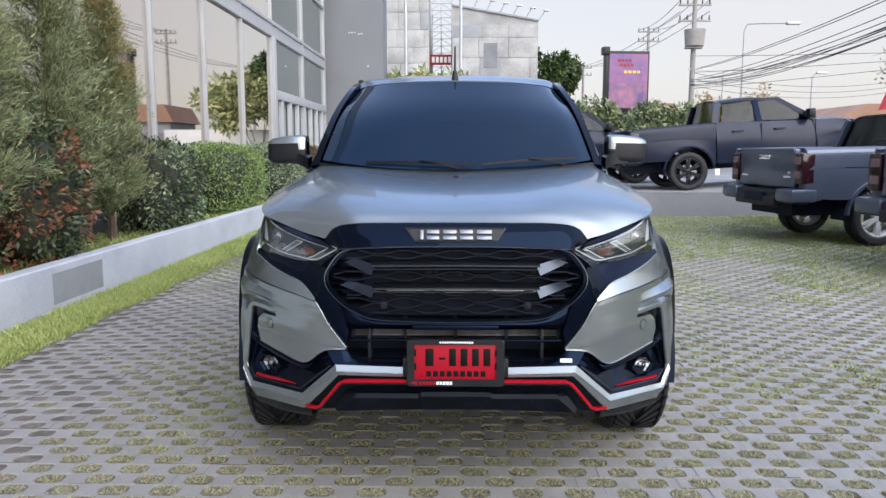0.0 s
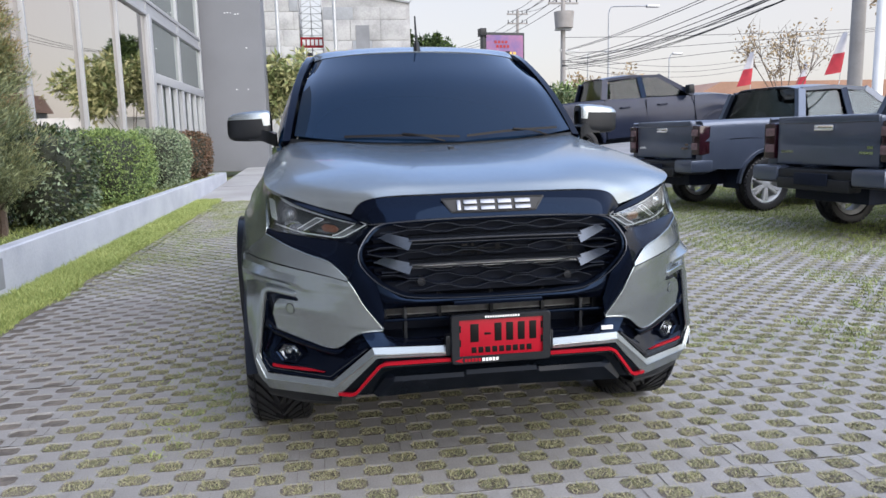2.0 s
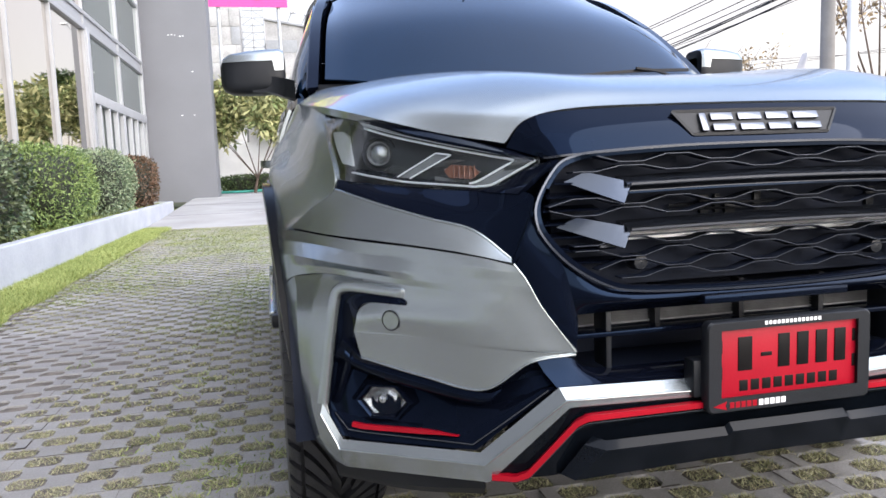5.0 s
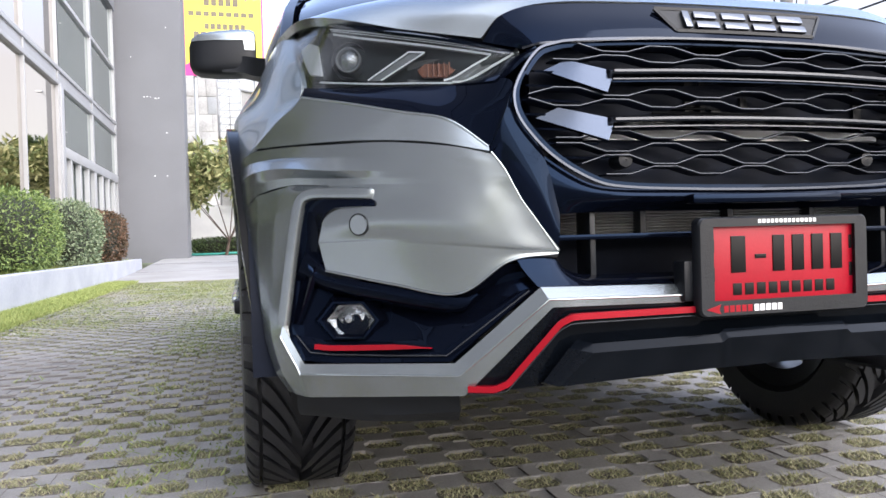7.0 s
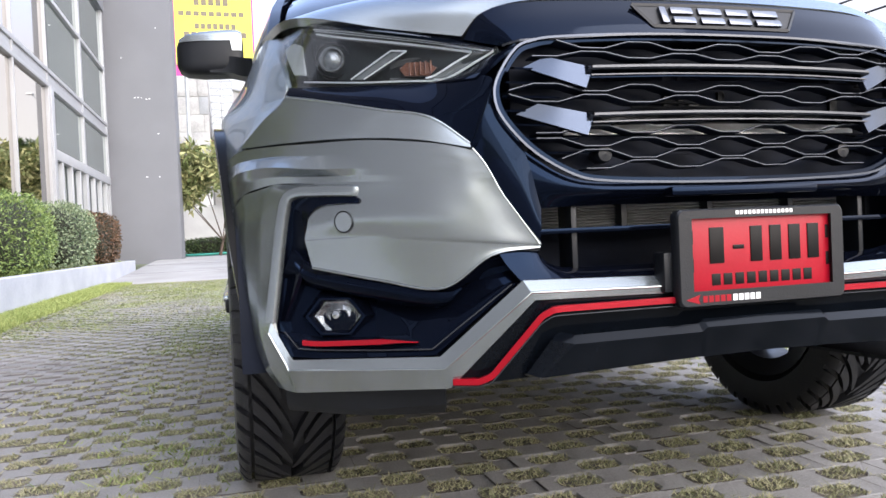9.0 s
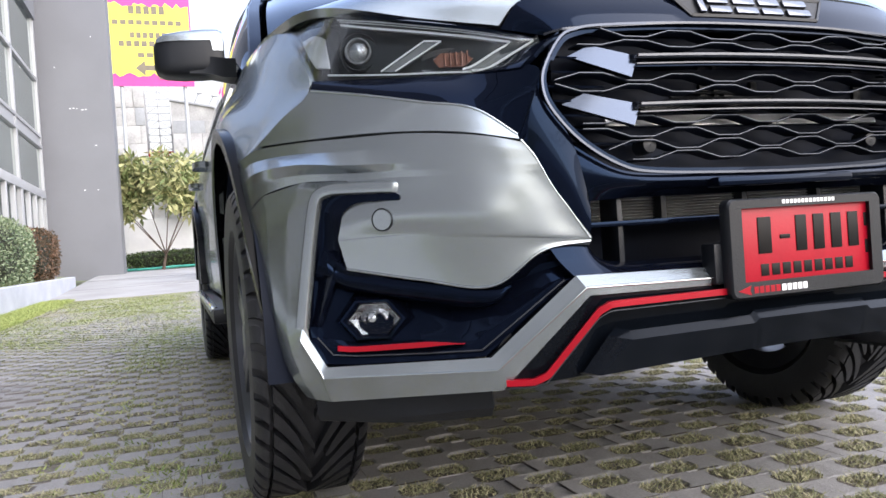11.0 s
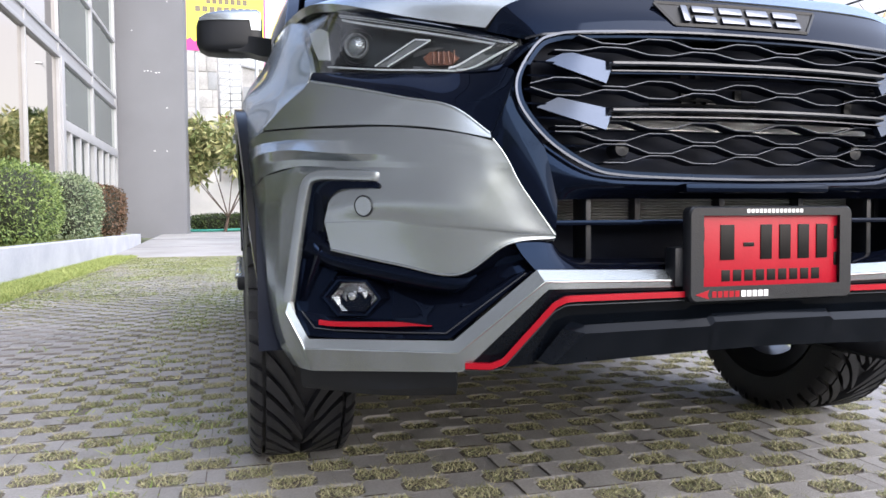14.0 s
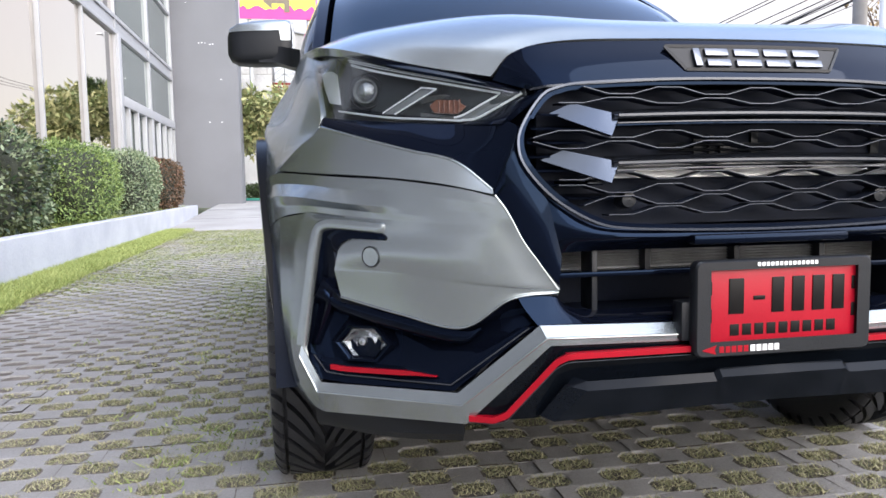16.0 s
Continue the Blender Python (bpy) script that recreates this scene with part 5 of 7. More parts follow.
rows = [front, [Vector((-3.46, y, z - 0.012)) for y, z in tops], [Vector((-3.472, y, z)) for y, z in tops], [Vector((-3.60, y, z)) for y, z in tops], [Vector((-3.61, y, -0.06)) for y, z in tops]]
planter_wall = solo("planter_wall", sheet([sample(r, 40, False) for r in rows], 0, (-3.53, 6, 0.1)), KERB, "low white rendered planter wall with stains", "wall", "structure", sharp=25)
solid_box("planter_end", -4.6, -3.605, 19.0, 19.2, -0.06, 0.372, KERB, "white end of the low planter wall", "wall")
solid_box("stain_patch", -3.466, -3.458, 3.5, 4.4, 0.06, 0.33, PATCH, "worn grey patch on the planter wall", "stain")
bed = bmesh.new()
bmesh.ops.create_grid(bed, x_segments=12, y_segments=80, size=0.5)
moved(bed, Matrix.Translation((-4.1, 6.6, 0.33)) @ Matrix.Diagonal((1.02, 25.0, 1, 1)))
for v in bed.verts:
    v.co.z += 0.06 * noise.noise(v.co * 1.7) - 0.02
solo("planter_soil", bed, LAWN, "dark soil with weeds in the planter", "soil", "structure")


# ---- glass building ----
def facade():
    x = -4.75
    house = thing("showroom_building", "glass fronted showroom with white window frames", "building", at=(x, 9, 0))
    inv = Matrix.Translation((-x, -9, 0))

    def p(name, bm, material, label="", parent=house):
        return part(name, moved(bm, inv), material, parent, label)
    p("plinth", boxes((x - 0.3, x + 0.02, -10, 24.4, 0, 0.55)), KERB)
    p("back_wall", boxes((x - 8, x - 7.8, -10, 24.4, 0, 11), (x - 8, x - 0.2, -10.2, -10, 0, 11), (x - 8, x - 0.2, -10, 24.4, 10.8, 11)), GREY_WALL)
    # unseen stretch of wall, added to keep the car's reflections dark
    p("unseen_plain_wall", boxes((x - 0.2, x + 0.0, -10, 3.9, 0.55, 8.2)), GREY_WALL)
    ys = [4.0, 6.5, 9.0, 11.45, 13.95, 16.6]
    for a, b in zip(ys, ys[1:]):
        w = p("window_pane", boxes((x - 0.03, x - 0.018, a + 0.04, b - 0.04, 0.55, 4.25)), WINDOW_MIRROR, "mirrored window pane")
        p("upper_pane", boxes((x - 0.03, x - 0.018, a + 0.04, b - 0.04, 4.65, 8.2)), WINDOW_MIRROR)
    for y in ys:
        p("mullion", boxes((x - 0.06, x + 0.05, y - 0.032, y + 0.032, 0.5, 8.3), bevel=0.008), FRAME_WHITE)
    p("transom", join(boxes((x - 0.06, x + 0.06, -10, 24.35, 4.25, 4.34), (x - 0.05, x + 0.02, -10, 24.35, 4.34, 4.57), (x - 0.06, x + 0.06, -10, 24.35, 4.57, 4.66), bevel=0.006)), FRAME_WHITE)
    p("parapet", boxes((x - 0.2, x + 0.10, -10, 24.4, 8.2, 10.9)), GREY_WALL)
    p("corner_post", boxes((x - 0.10, x + 0.08, 16.66, 16.95, 0.4, 4.3), bevel=0.01), FRAME_WHITE)
    for a, b in ((16.95, 20.5), (20.5, 24.3)):
        p("green_pane", boxes((x - 0.03, x - 0.018, a + 0.05, b - 0.05, 2.95, 4.25)), WINDOW_GREEN, "greenish window pane")
        p("green_pane", boxes((x - 0.03, x - 0.018, a + 0.05, b - 0.05, 4.66, 8.2)), WINDOW_GREEN, "greenish window pane")
        p("mullion", boxes((x - 0.06, x + 0.05, b - 0.12, b + 0.06, 0.4, 8.2), bevel=0.008), FRAME_WHITE)
    p("mid_rail", join(boxes((x - 0.06, x + 0.07, 16.9, 24.3, 2.72, 2.95), (x - 0.05, x + 0.05, 16.9, 24.3, 6.3, 6.4), (x - 0.05, x + 0.05, 16.9, 24.3, 0.4, 0.55), bevel=0.006)), FRAME_WHITE)
    for k in range(7):
        y = 17.6 + k * 1.0
        p("louvre_post", boxes((x - 0.05, x + 0.06, y - 0.07, y + 0.07, 0.5, 2.75), bevel=0.006), FRAME_WHITE)
    p("louvre_back", boxes((x - 0.10, x - 0.07, 16.9, 24.3, 0.5, 2.75)), WINDOW_GREEN)


facade()
wall_fin = solid_box("wall_fin", -5.6, -2.70, 25.0, 26.6, 0.15, 14, GREY_WALL, "tall plain grey painted wall", "wall")
for x, z, w in ((-3.95, 5.60, 0.05), (-3.85, 5.61, 0.05), (-3.74, 5.60, 0.03), (-3.60, 5.56, 0.06), (-3.50, 5.57, 0.05), (-3.28, 4.42, 0.05), (-3.7, 3.0, 0.06), (-3.3, 3.0, 0.04), (-4.3, 6.9, 0.03), (-3.2, 7.9, 0.03)):
    solid_box("chipped_paint", x, x + w, 24.994, 25.0, z, z + 0.028, WHITE, "small white chip in the grey wall paint", "chip")

# ---- distant buildings ----
def cement_block():
    b = thing("cement_building", "weathered windowless cement building with patched panels", "building", at=(0, 78, 0))
    inv = Matrix.Translation((0, -78, 0))

    def p(name, bm, material, label=""):
        return part(name, moved(bm, inv), material, b, label)
    p("left_wall", boxes((-14, -2.95, 77, 90, 0, 17.6)), OLD_WALL)
    p("right_wall", boxes((-0.55, 8.35, 76.5, 90, 0, 14.6)), OLD_WALL)
    p("back_wall", boxes((-3.0, -0.5, 84, 85, 0, 9.6)), WHITE)
    rnd = random.Random(4)
    for x0, x1, top in ((-9.0, -2.95, 17.4), (-0.5, 8.3, 14.2)):
        y = 76.98 if x0 < -5 else 76.48
        z = 0.6
        while z < top:
            h = rnd.uniform(1.6, 2.4)
            x = x0
            while x < x1 - 0.4:
                w = min(rnd.uniform(1.8, 3.2), x1 - x)
                d = rnd.uniform(0.02, 0.07)
                p("wall_panel", boxes((x + 0.03, x + w - 0.03, y - d, y, z, min(z + h - 0.05, top)), bevel=0.01), OLD_WALL if rnd.random() < 0.85 else PATCH)
                x += w
            z += h
    p("window", boxes((2.75, 4.15, 76.36, 76.45, 9.9, 12.4)), PLATFORM, "dark blind window")
    p("dark_patch", boxes((5.9, 8.3, 76.38, 76.44, 4.2, 5.6)), PATCH)
    slope = prism([(-0.55, 14.6), (8.35, 14.6), (-0.55, 16.2)], 76.5, 77.0)
    p("sloping_top", slope, OLD_WALL)
    p("coping", sweep([(-0.6, 76.6, 16.25), (8.4, 76.6, 14.65)], [(-0.3, -0.08), (0.3, -0.08), (0.3, 0.08), (-0.3, 0.08)]), PATCH)
    for k in range(6):
        x = 1.6 + k * 1.35
        z = 16.2 - (x + 0.55) * 0.18
        arm = bmesh.new()
        rod(arm, (x, 76.7, z), (x + 0.5, 74.6, z + 0.75), 0.03)
        box(arm, x + 0.3, x + 0.85, 74.3, 74.7, z + 0.62, z + 0.78, 0.03)
        p("flood_light", arm, STEEL)
    p("red_sign", boxes((-2.95, -0.55, 80, 80.1, 10.6, 11.7)), RED, "faded red sign with white marks")
    for k in range(5):
        p("sign_mark", boxes((-2.75 + k * 0.44, -2.45 + k * 0.44, 79.94, 80.0, 10.85, 11.45)), WHITE)
    tower = bmesh.new()
    for x in (-2.9, -1.75, -0.6):
        rod(tower, (x, 81, 0), (x, 81, 24), 0.06, n=6)
    for k in range(20):
        z = 9 + k * 0.75
        rod(tower, (-2.9, 81, z), (-0.6, 81, z), 0.035, n=5)
        rod(tower, (-2.9, 81, z), (-1.75, 81, z + 0.75), 0.03, n=5)
        rod(tower, (-0.6, 81, z), (-1.75, 81, z + 0.75), 0.03, n=5)
    p("lattice_tower", tower, STEEL)


cement_block()


def banner():
    b = thing("advertising_banner", "yellow and magenta advertising banner hung high on a frame", "banner", at=(-1.7, 50.5, 0))
    inv = Matrix.Translation((1.7, -50.5, 0))

    def p(name, bm, material, label=""):
        return part(name, moved(bm, inv), material, b, label)
    yellow = mat("banner_yellow", (0.78, 0.72, 0.08), 0.6, 0, 0.08, 0.8, 8)
    magenta = mat("banner_magenta", (0.62, 0.05, 0.25), 0.6, 0, 0.1, 0.8, 8)
    ink = mat("banner_ink", (0.17, 0.14, 0.10), 0.6)
    x0, x1, z0, z1 = -4.2, 0.85, 11.9, 18.2
    p("sheet", boxes((x0, x1, 50.44, 50.5, z0, z1)), magenta)
    rnd = random.Random(9)
    edge_t = [(x, z1 - 1.0 + rnd.uniform(-0.25, 0.15)) for x in np.linspace(x1 - 0.1, x0 + 0.05, 22)]
    edge_b = [(x, z0 + 0.75 + rnd.uniform(-0.2, 0.2)) for x in np.linspace(x0 + 0.05, x1 - 0.1, 22)]
    p("yellow_field", prism(edge_t + edge_b, 50.415, 50.438), yellow)
    for z, h, a, c, n in ((16.55, 0.52, -2.9, -0.6, 5), (15.85, 0.30, -3.9, 0.4, 9), (15.0, 0.36, -2.9, -0.2, 7), (14.45, 0.36, -3.6, 0.5, 9), (13.75, 0.3, -2.5, 0.2, 5)):
        step = (c - a) / n
        for k in range(n):
            p("text_mark", boxes((a + k * step, a + (k + 0.72) * step, 50.405, 50.415, z, z + h)), ink)
    for k in range(6):
        p("text_mark", boxes((x0 + 0.2 + k * 0.25, x0 + 0.38 + k * 0.25, 50.43, 50.438, z1 - 0.65, z1 - 0.3)), WHITE)
    p("arrow", prism([(-2.7, 13.05), (-2.1, 13.55), (-2.1, 13.25), (-0.95, 13.25), (-0.95, 12.35), (-1.3, 12.35), (-1.3, 12.9), (-2.1, 12.9), (-2.1, 12.55)], 50.405, 50.413), ink)
    posts = bmesh.new()
    for x in (x0 + 0.6, x1 - 0.6):
        rod(posts, (x, 50.7, 0), (x, 50.7, z1), 0.12)
    for z in (12, 14, 16, 18):
        rod(posts, (x0, 50.6, z), (x1, 50.6, z), 0.05)
    p("frame", posts, STEEL)


banner()
low_wall = solid_box("boundary_wall", -6, 3.5, 30.5, 30.7, 0.2, 2.3, WHITE, "plain white boundary wall behind the hedge", "wall")


def billboard():
    b = thing("led_billboard", "led billboard with a pink and purple sunset picture on a post", "billboard", at=(9.0, 37.6, 0))
    inv = Matrix.Translation((-9.0, -37.6, 0))
    turn = Matrix.Translation((9.0, 37.6, 0)) @ pose(0, 0, 0, 0, 0, 8) @ inv

    def p(name, bm, material, label=""):
        return part(name, moved(bm, inv @ turn), material, b, label)
    top = mat("picture_purple", (0.11, 0.06, 0.20), 0.4, 0, 0.3, 0.6, 4, second=(0.28, 0.09, 0.18))
    low = mat("picture_dusk", (0.30, 0.11, 0.18), 0.4, 0, 0.3, 1.1, 4, second=(0.07, 0.05, 0.15))
    p("cabinet", boxes((7.75, 10.15, 37.5, 37.9, 3.2, 6.55), bevel=0.03), PLASTIC)
    p("upper_picture", boxes((7.95, 10.05, 37.46, 37.5, 4.9, 6.4)), top)
    p("lower_picture", boxes((7.95, 10.05, 37.46, 37.5, 3.6, 4.9)), low)
    for a, c, z, m in ((8.5, 9.3, 5.75, RED), (8.75, 9.7, 5.4, mat("picture_gold", (0.7, 0.45, 0.08), 0.5)), (8.4, 9.2, 5.98, RED)):
        for k in range(4):
            w = (c - a) / 4
            p("picture_mark", boxes((a + k * w, a + (k + 0.7) * w, 37.44, 37.46, z, z + 0.14)), m)
    p("post", boxes((8.8, 9.2, 37.6, 37.9, 0, 3.3)), POLE)
    p("top_box", boxes((7.62, 7.95, 37.4, 37.9, 6.35, 6.75), bevel=0.02), PLASTIC)


billboard()


# ---- poles and cables ----
def utility_pole(x, y, h, can=False, label="concrete utility pole with crossarms and cables", arms=(0.35, 1.2)):
    p = thing("utility_pole", label, "pole", "utility poles", at=(x, y, 0))
    bm = bmesh.new()
    rod(bm, (0, 0, 0), (0, 0, h), 0.20, 0.12, 10)
    part("shaft", bm, POLE, p)
    for d in arms:
        part("crossarm", boxes((-1.0, 1.0, -0.07, 0.07, h - d - 0.12, h - d), bevel=0.01), POLE, p)
        for k in (-0.9, -0.45, 0.45, 0.9):
            ins = bmesh.new()
            rod(ins, (k, 0, h - d), (k, 0, h - d + 0.28), 0.05, 0.03, 8)
            part("insulator", ins, PLASTIC, p)
    if can:
        c = bmesh.new()
        rod(c, (-0.05, -0.35, h - 4.45), (-0.05, -0.35, h - 3.45), 0.56, 0.64, 20)
        part("transformer", c, POLE, p)
        part("bracket", boxes((-0.5, 0.5, -0.4, 0.2, h - 4.55, h - 4.45)), STEEL, p)
        part("low_crossarm", boxes((-0.2, 1.1, -0.1, 0.1, h - 5.85, h - 5.75)), STEEL, p)
    return p


utility_pole(14.7, 45.1, 12.2, True, arms=(1.85, 2.8))
utility_pole(12.9, 15.2, 13.0)
utility_pole(15.0, 88, 11.5)
utility_pole(17.6, 68, 12.6)
white_pole = bmesh.new()
rod(white_pole, (0, 0, 0), (0, 0, 9), 0.13, 0.11, 12)
wp = thing("flag_pole", "plain white painted steel pole", "pole", at=(13.0, 14.5, 0))
part("shaft", white_pole, WHITE, wp)
coil_host = thing("cable_coil", "coil of spare black cable on the pole", "cable", at=(12.7, 15.0, 6.6))
coil = [(0.35 * math.cos(a / 4), 0, 0.45 * math.sin(a / 4)) for a in range(0, 52)]
part("loop", sweep(coil, [(0.02 * math.cos(a), 0.02 * math.sin(a)) for a in (0, 2.1, 4.2)], up=(0, 1, 0)), WIRE, coil_host)


def street_lamp(x, y, h, reach, label):
    s = thing("street_lamp", label, "street lamp", "street lamps", at=(x, y, 0))
    bm = bmesh.new()
    rod(bm, (0, 0, 0), (0, 0, h - 0.4), 0.09, 0.06, 10)
    pts = sample([(0, 0, h - 0.4), (0.15, 0, h - 0.05), (0.6, 0, h + 0.02), (reach, 0, h + 0.05)], 12)
    part("pole", join(bm, sweep(pts, [(0.04 * math.cos(a), 0.04 * math.sin(a)) for a in (0, 1.57, 3.14, 4.71)], up=(0, 1, 0))), STEEL, s)
    part("lamp_head", boxes((reach - 0.2, reach + 0.7, -0.15, 0.15, h - 0.05, h + 0.14), bevel=0.05), STEEL, s)


street_lamp(18.9, 48, 9.6, 2.9, "tall grey street lamp with a long arm")
street_lamp(27.0, 75, 9.4, 2.6, "far grey street lamp with a long arm")
street_lamp(30.0, 62, 7.8, 0.5, "far plain grey post beside the road")


def cable(a, b, sag, r, label):
    a, b = Vector(a), Vector(b)
    pts = [a.lerp(b, t) - Vector((0, 0, sag * 4 * t * (1 - t))) for t in np.linspace(0, 1, 22)]
    ob = solo("overhead_cable", sweep(pts, [(r * math.cos(k * 1.2566), r * math.sin(k * 1.2566)) for k in range(5)]), WIRE, label, "cable", group="overhead cables")
    return ob


rnd = random.Random(3)
for dx in (-0.9, 0.0, 0.9):
    cable((14.7 + dx, 45.1, 10.6), (12.9 + dx, 15.2, 12.9), 0.5, 0.014, "thin black overhead cable between poles")
    cable((14.7 + dx, 45.1, 10.6), (17.6 + dx, 68, 12.4), 0.4, 0.02, "thin black overhead cable between poles")
    cable((14.7 + dx, 45.1, 9.9), (15.0 + dx, 88, 11.2), 0.7, 0.02, "thin black overhead cable between poles")
for k in range(9):
    cable((14.6, 45.0, 5.5 + rnd.uniform(-0.12, 0.25)), (12.8 + rnd.uniform(-0.1, 0.1), 15.2, 5.25 + rnd.uniform(-0.2, 0.2)), rnd.uniform(0.35, 0.75), rnd.uniform(0.008, 0.016), "thick drooping bundle of black cables")
for z0, z1, sag in ((6.45, 6.25, 0.3), (6.40, 6.15, 0.32), (5.85, 5.75, 0.35), (5.75, 5.55, 0.4)):
    cable((15.0, 45.1, z0), (12.85, 15.2, z1), sag, 0.016, "black overhead cable between poles")
for k in range(3):
    cable((12.9, 15.2, 5.3 + 0.4 * k), (9.5, -40, 6.4 + 0.5 * k), 1.0, 0.025, "thick drooping bundle of black cables")
    cable((14.6, 45.0, 5.4 + 0.4 * k), (40, 62, 7.0 + 0.4 * k), 1.0, 0.014, "thin black overhead cable between poles")
for k, z in enumerate((7.2, 6.2, 5.2)):
    cable((14.6, 45.0, z), (60, 40, 9.0 + k), 0.6, 0.015, "thin black overhead cable between poles")


# ---- flags ----
FLAG_WHITE = mat("faded_white_cloth", (0.58, 0.55, 0.54), 0.85, 0, 0.15, 4, 60)
FLAG_RED = mat("faded_red_cloth", (0.42, 0.03, 0.045), 0.85, 0, 0.25, 4, 60)


def flag(x, y, h, lean):
    f = thing("feather_flag", "white and red cloth flag on a thin pole", "flag", "flags", at=(x, y, 0.3))
    bm = bmesh.new()
    rod(bm, (0, 0, 0), (lean * 0.4, 0, h), 0.02, 0.012, 6)
    part("pole", bm, STEEL, f)
    for name, m, z0, z1 in (("cloth_white", FLAG_WHITE, 0.83, 0.99), ("cloth_red", FLAG_RED, 0.67, 0.83)):
        rows = []
        for k in range(9):
            t = z0 + (z1 - z0) * k / 8
            w = 1.7 * (1 - t) + 0.02
            xx = lean * 0.4 * t
            rows.append([Vector((xx - w * u, 0.10 * math.sin(3 * u + 5 * t), h * t - 0.25 * u * (1 - t))) for u in np.linspace(0, 1, 7)])
        part(name, sheet(rows, 0.004, (0, 9, 0)), m, f)


flag(15.9, 25.2, 3.9, 0.3)
flag(16.0, 20.3, 4.0, 0.9)
flag(21.5, 30.0, 3.9, 0.3)


# ---- pickups ----
def pickup(name, paint, rims, label, at, rz):
    """A double-cab pickup: its tailgate at the local origin, its nose towards plus y."""
    car = thing(name, label, "pickup", "parked pickups", at=at, rz=rz)
    mid = (0, 2.6, 0.9)
    tailgate = part("tailgate", join(boxes((-0.76, 0.76, -0.02, 0.06, 0.84, 1.40), bevel=0.025), boxes((-0.74, 0.74, -0.035, 0.0, 1.33, 1.41), bevel=0.015)), paint, car)
    part("tailgate_handle", boxes((-0.14, 0.14, -0.055, -0.02, 1.24, 1.31), bevel=0.012), CHROME, tailgate, "chrome tailgate handle")
    for x0, x1, z in ((-0.68, -0.48, 0.98), (0.50, 0.68, 0.98), (0.60, 0.68, 1.04)):
        part("badge", boxes((x0, x1, -0.03, -0.015, z, z + 0.03)), CHROME, tailgate)
    rows = [[(0.93, 0.0, 1.41), (0.945, 0.8, 1.43), (0.95, 1.8, 1.44)], [(0.975, 0.02, 1.36), (0.985, 0.8, 1.38), (0.985, 1.8, 1.39)], [(0.98, 0.02, 1.24), (0.995, 0.8, 1.26), (0.995, 1.8, 1.26)], [(0.985, 0.05, 1.10), (1.0, 0.8, 1.14), (1.0, 1.8, 1.08)]]
    both("bed_side_top", sheet(loft(rows, 16, 8), 0.03, (0, 0.9, 1.2)), paint, car)

    def arch(cy, x, r, a0, a1, n=9):
        return [(x, cy - r * math.cos(radians(a0 + (a1 - a0) * k / (n - 1))), 0.42 + r * math.sin(radians(a0 + (a1 - a0) * k / (n - 1)))) for k in range(n)]
    top = [(0.985, 0.05 + 1.75 * k / 8, 1.10 + 0.03 * math.sin(k / 8 * math.pi)) for k in range(9)]
    ar = arch(1.20, 1.0, 0.55, 8, 172)
    low = [(0.975, 0.06, 0.70)] + ar[1:-1] + [(0.985, 1.80, 0.52)]
    both("bed_side_low", sheet(loft([top, low], 33, 8), 0.02, (0, 0.9, 1.2)), paint, car)
    both("bed_tail_corner", boxes((0.80, 0.975, 0.02, 0.30, 0.66, 0.98), bevel=0.03), paint, car)
    lamp_shell = both("tail_lamp", boxes((0.785, 0.985, -0.045, 0.16, 0.90, 1.34), bevel=0.03), TAIL_RED, car, "dark red tail lamp")
    for s, host in ((1, lamp_shell[0]), (-1, lamp_shell[1])):
        for z in (0.98, 1.18):
            part("lamp_window", boxes((min(s * 0.79, s * 0.94), max(s * 0.79, s * 0.94), -0.056, -0.04, z, z + 0.10), bevel=0.01), TAIL_CLEAR, host)
    bumper = part("rear_bumper", join(boxes((-0.98, 0.98, -0.16, 0.12, 0.62, 0.80), (-0.55, 0.55, -0.20, 0.0, 0.56, 0.70), bevel=0.03)), PLASTIC, car, "dark rear bumper")
    both("bumper_corner", boxes((0.56, 1.0, -0.19, 0.20, 0.64, 0.83), bevel=0.04), paint, car)
    part("plate_recess", boxes((-0.25, 0.25, -0.215, -0.19, 0.62, 0.76), bevel=0.01), DARK, bumper)
    for cy in (1.20, 4.55):
        both("arch_trim", sweep(arch(cy, 1.0, 0.545, 4, 176, 22), [(-0.02, -0.03), (0.025, -0.02), (0.02, 0.035), (-0.02, 0.035)], up=(1, 0, 0)), paint if cy < 2 else paint, car)
        liner = [[(x, cy - r * math.cos(radians(a)), 0.42 + r * math.sin(radians(a))) for a in range(-5, 190, 15)] for x, r in ((0.985, 0.53), (0.62, 0.53))]
        both("arch_liner", sheet(loft(liner, 14, 3, True, False), 0.004, (0, cy, 3)), DARK, car)
    # cab and nose
    cab = [[(1.0, 1.82, 0.55), (1.0, 2.8, 0.55), (1.0, 3.92, 0.55)], [(1.005, 1.82, 0.9), (1.01, 2.8, 0.88), (1.01, 3.95, 0.88)], [(0.99, 1.82, 1.18), (1.0, 2.8, 1.16), (0.995, 3.95, 1.14)], [(0.94, 1.82, 1.44), (0.95, 2.8, 1.40), (0.93, 3.95, 1.36)]]
    side = both("cab_side", sheet(loft(cab, 20, 12), 0.02, mid), paint, car)
    for s, host in ((1, side[0]), (-1, side[1])):
        for y in (2.15, 3.05):
            part("door_handle", sweep([(s * 0.99, y, 1.22), (s * 1.035, y + 0.04, 1.22), (s * 1.035, y + 0.2, 1.22), (s * 0.99, y + 0.24, 1.22)], [(-0.01, -0.015), (0.01, -0.015), (0.01, 0.015), (-0.01, 0.015)]), paint, host)
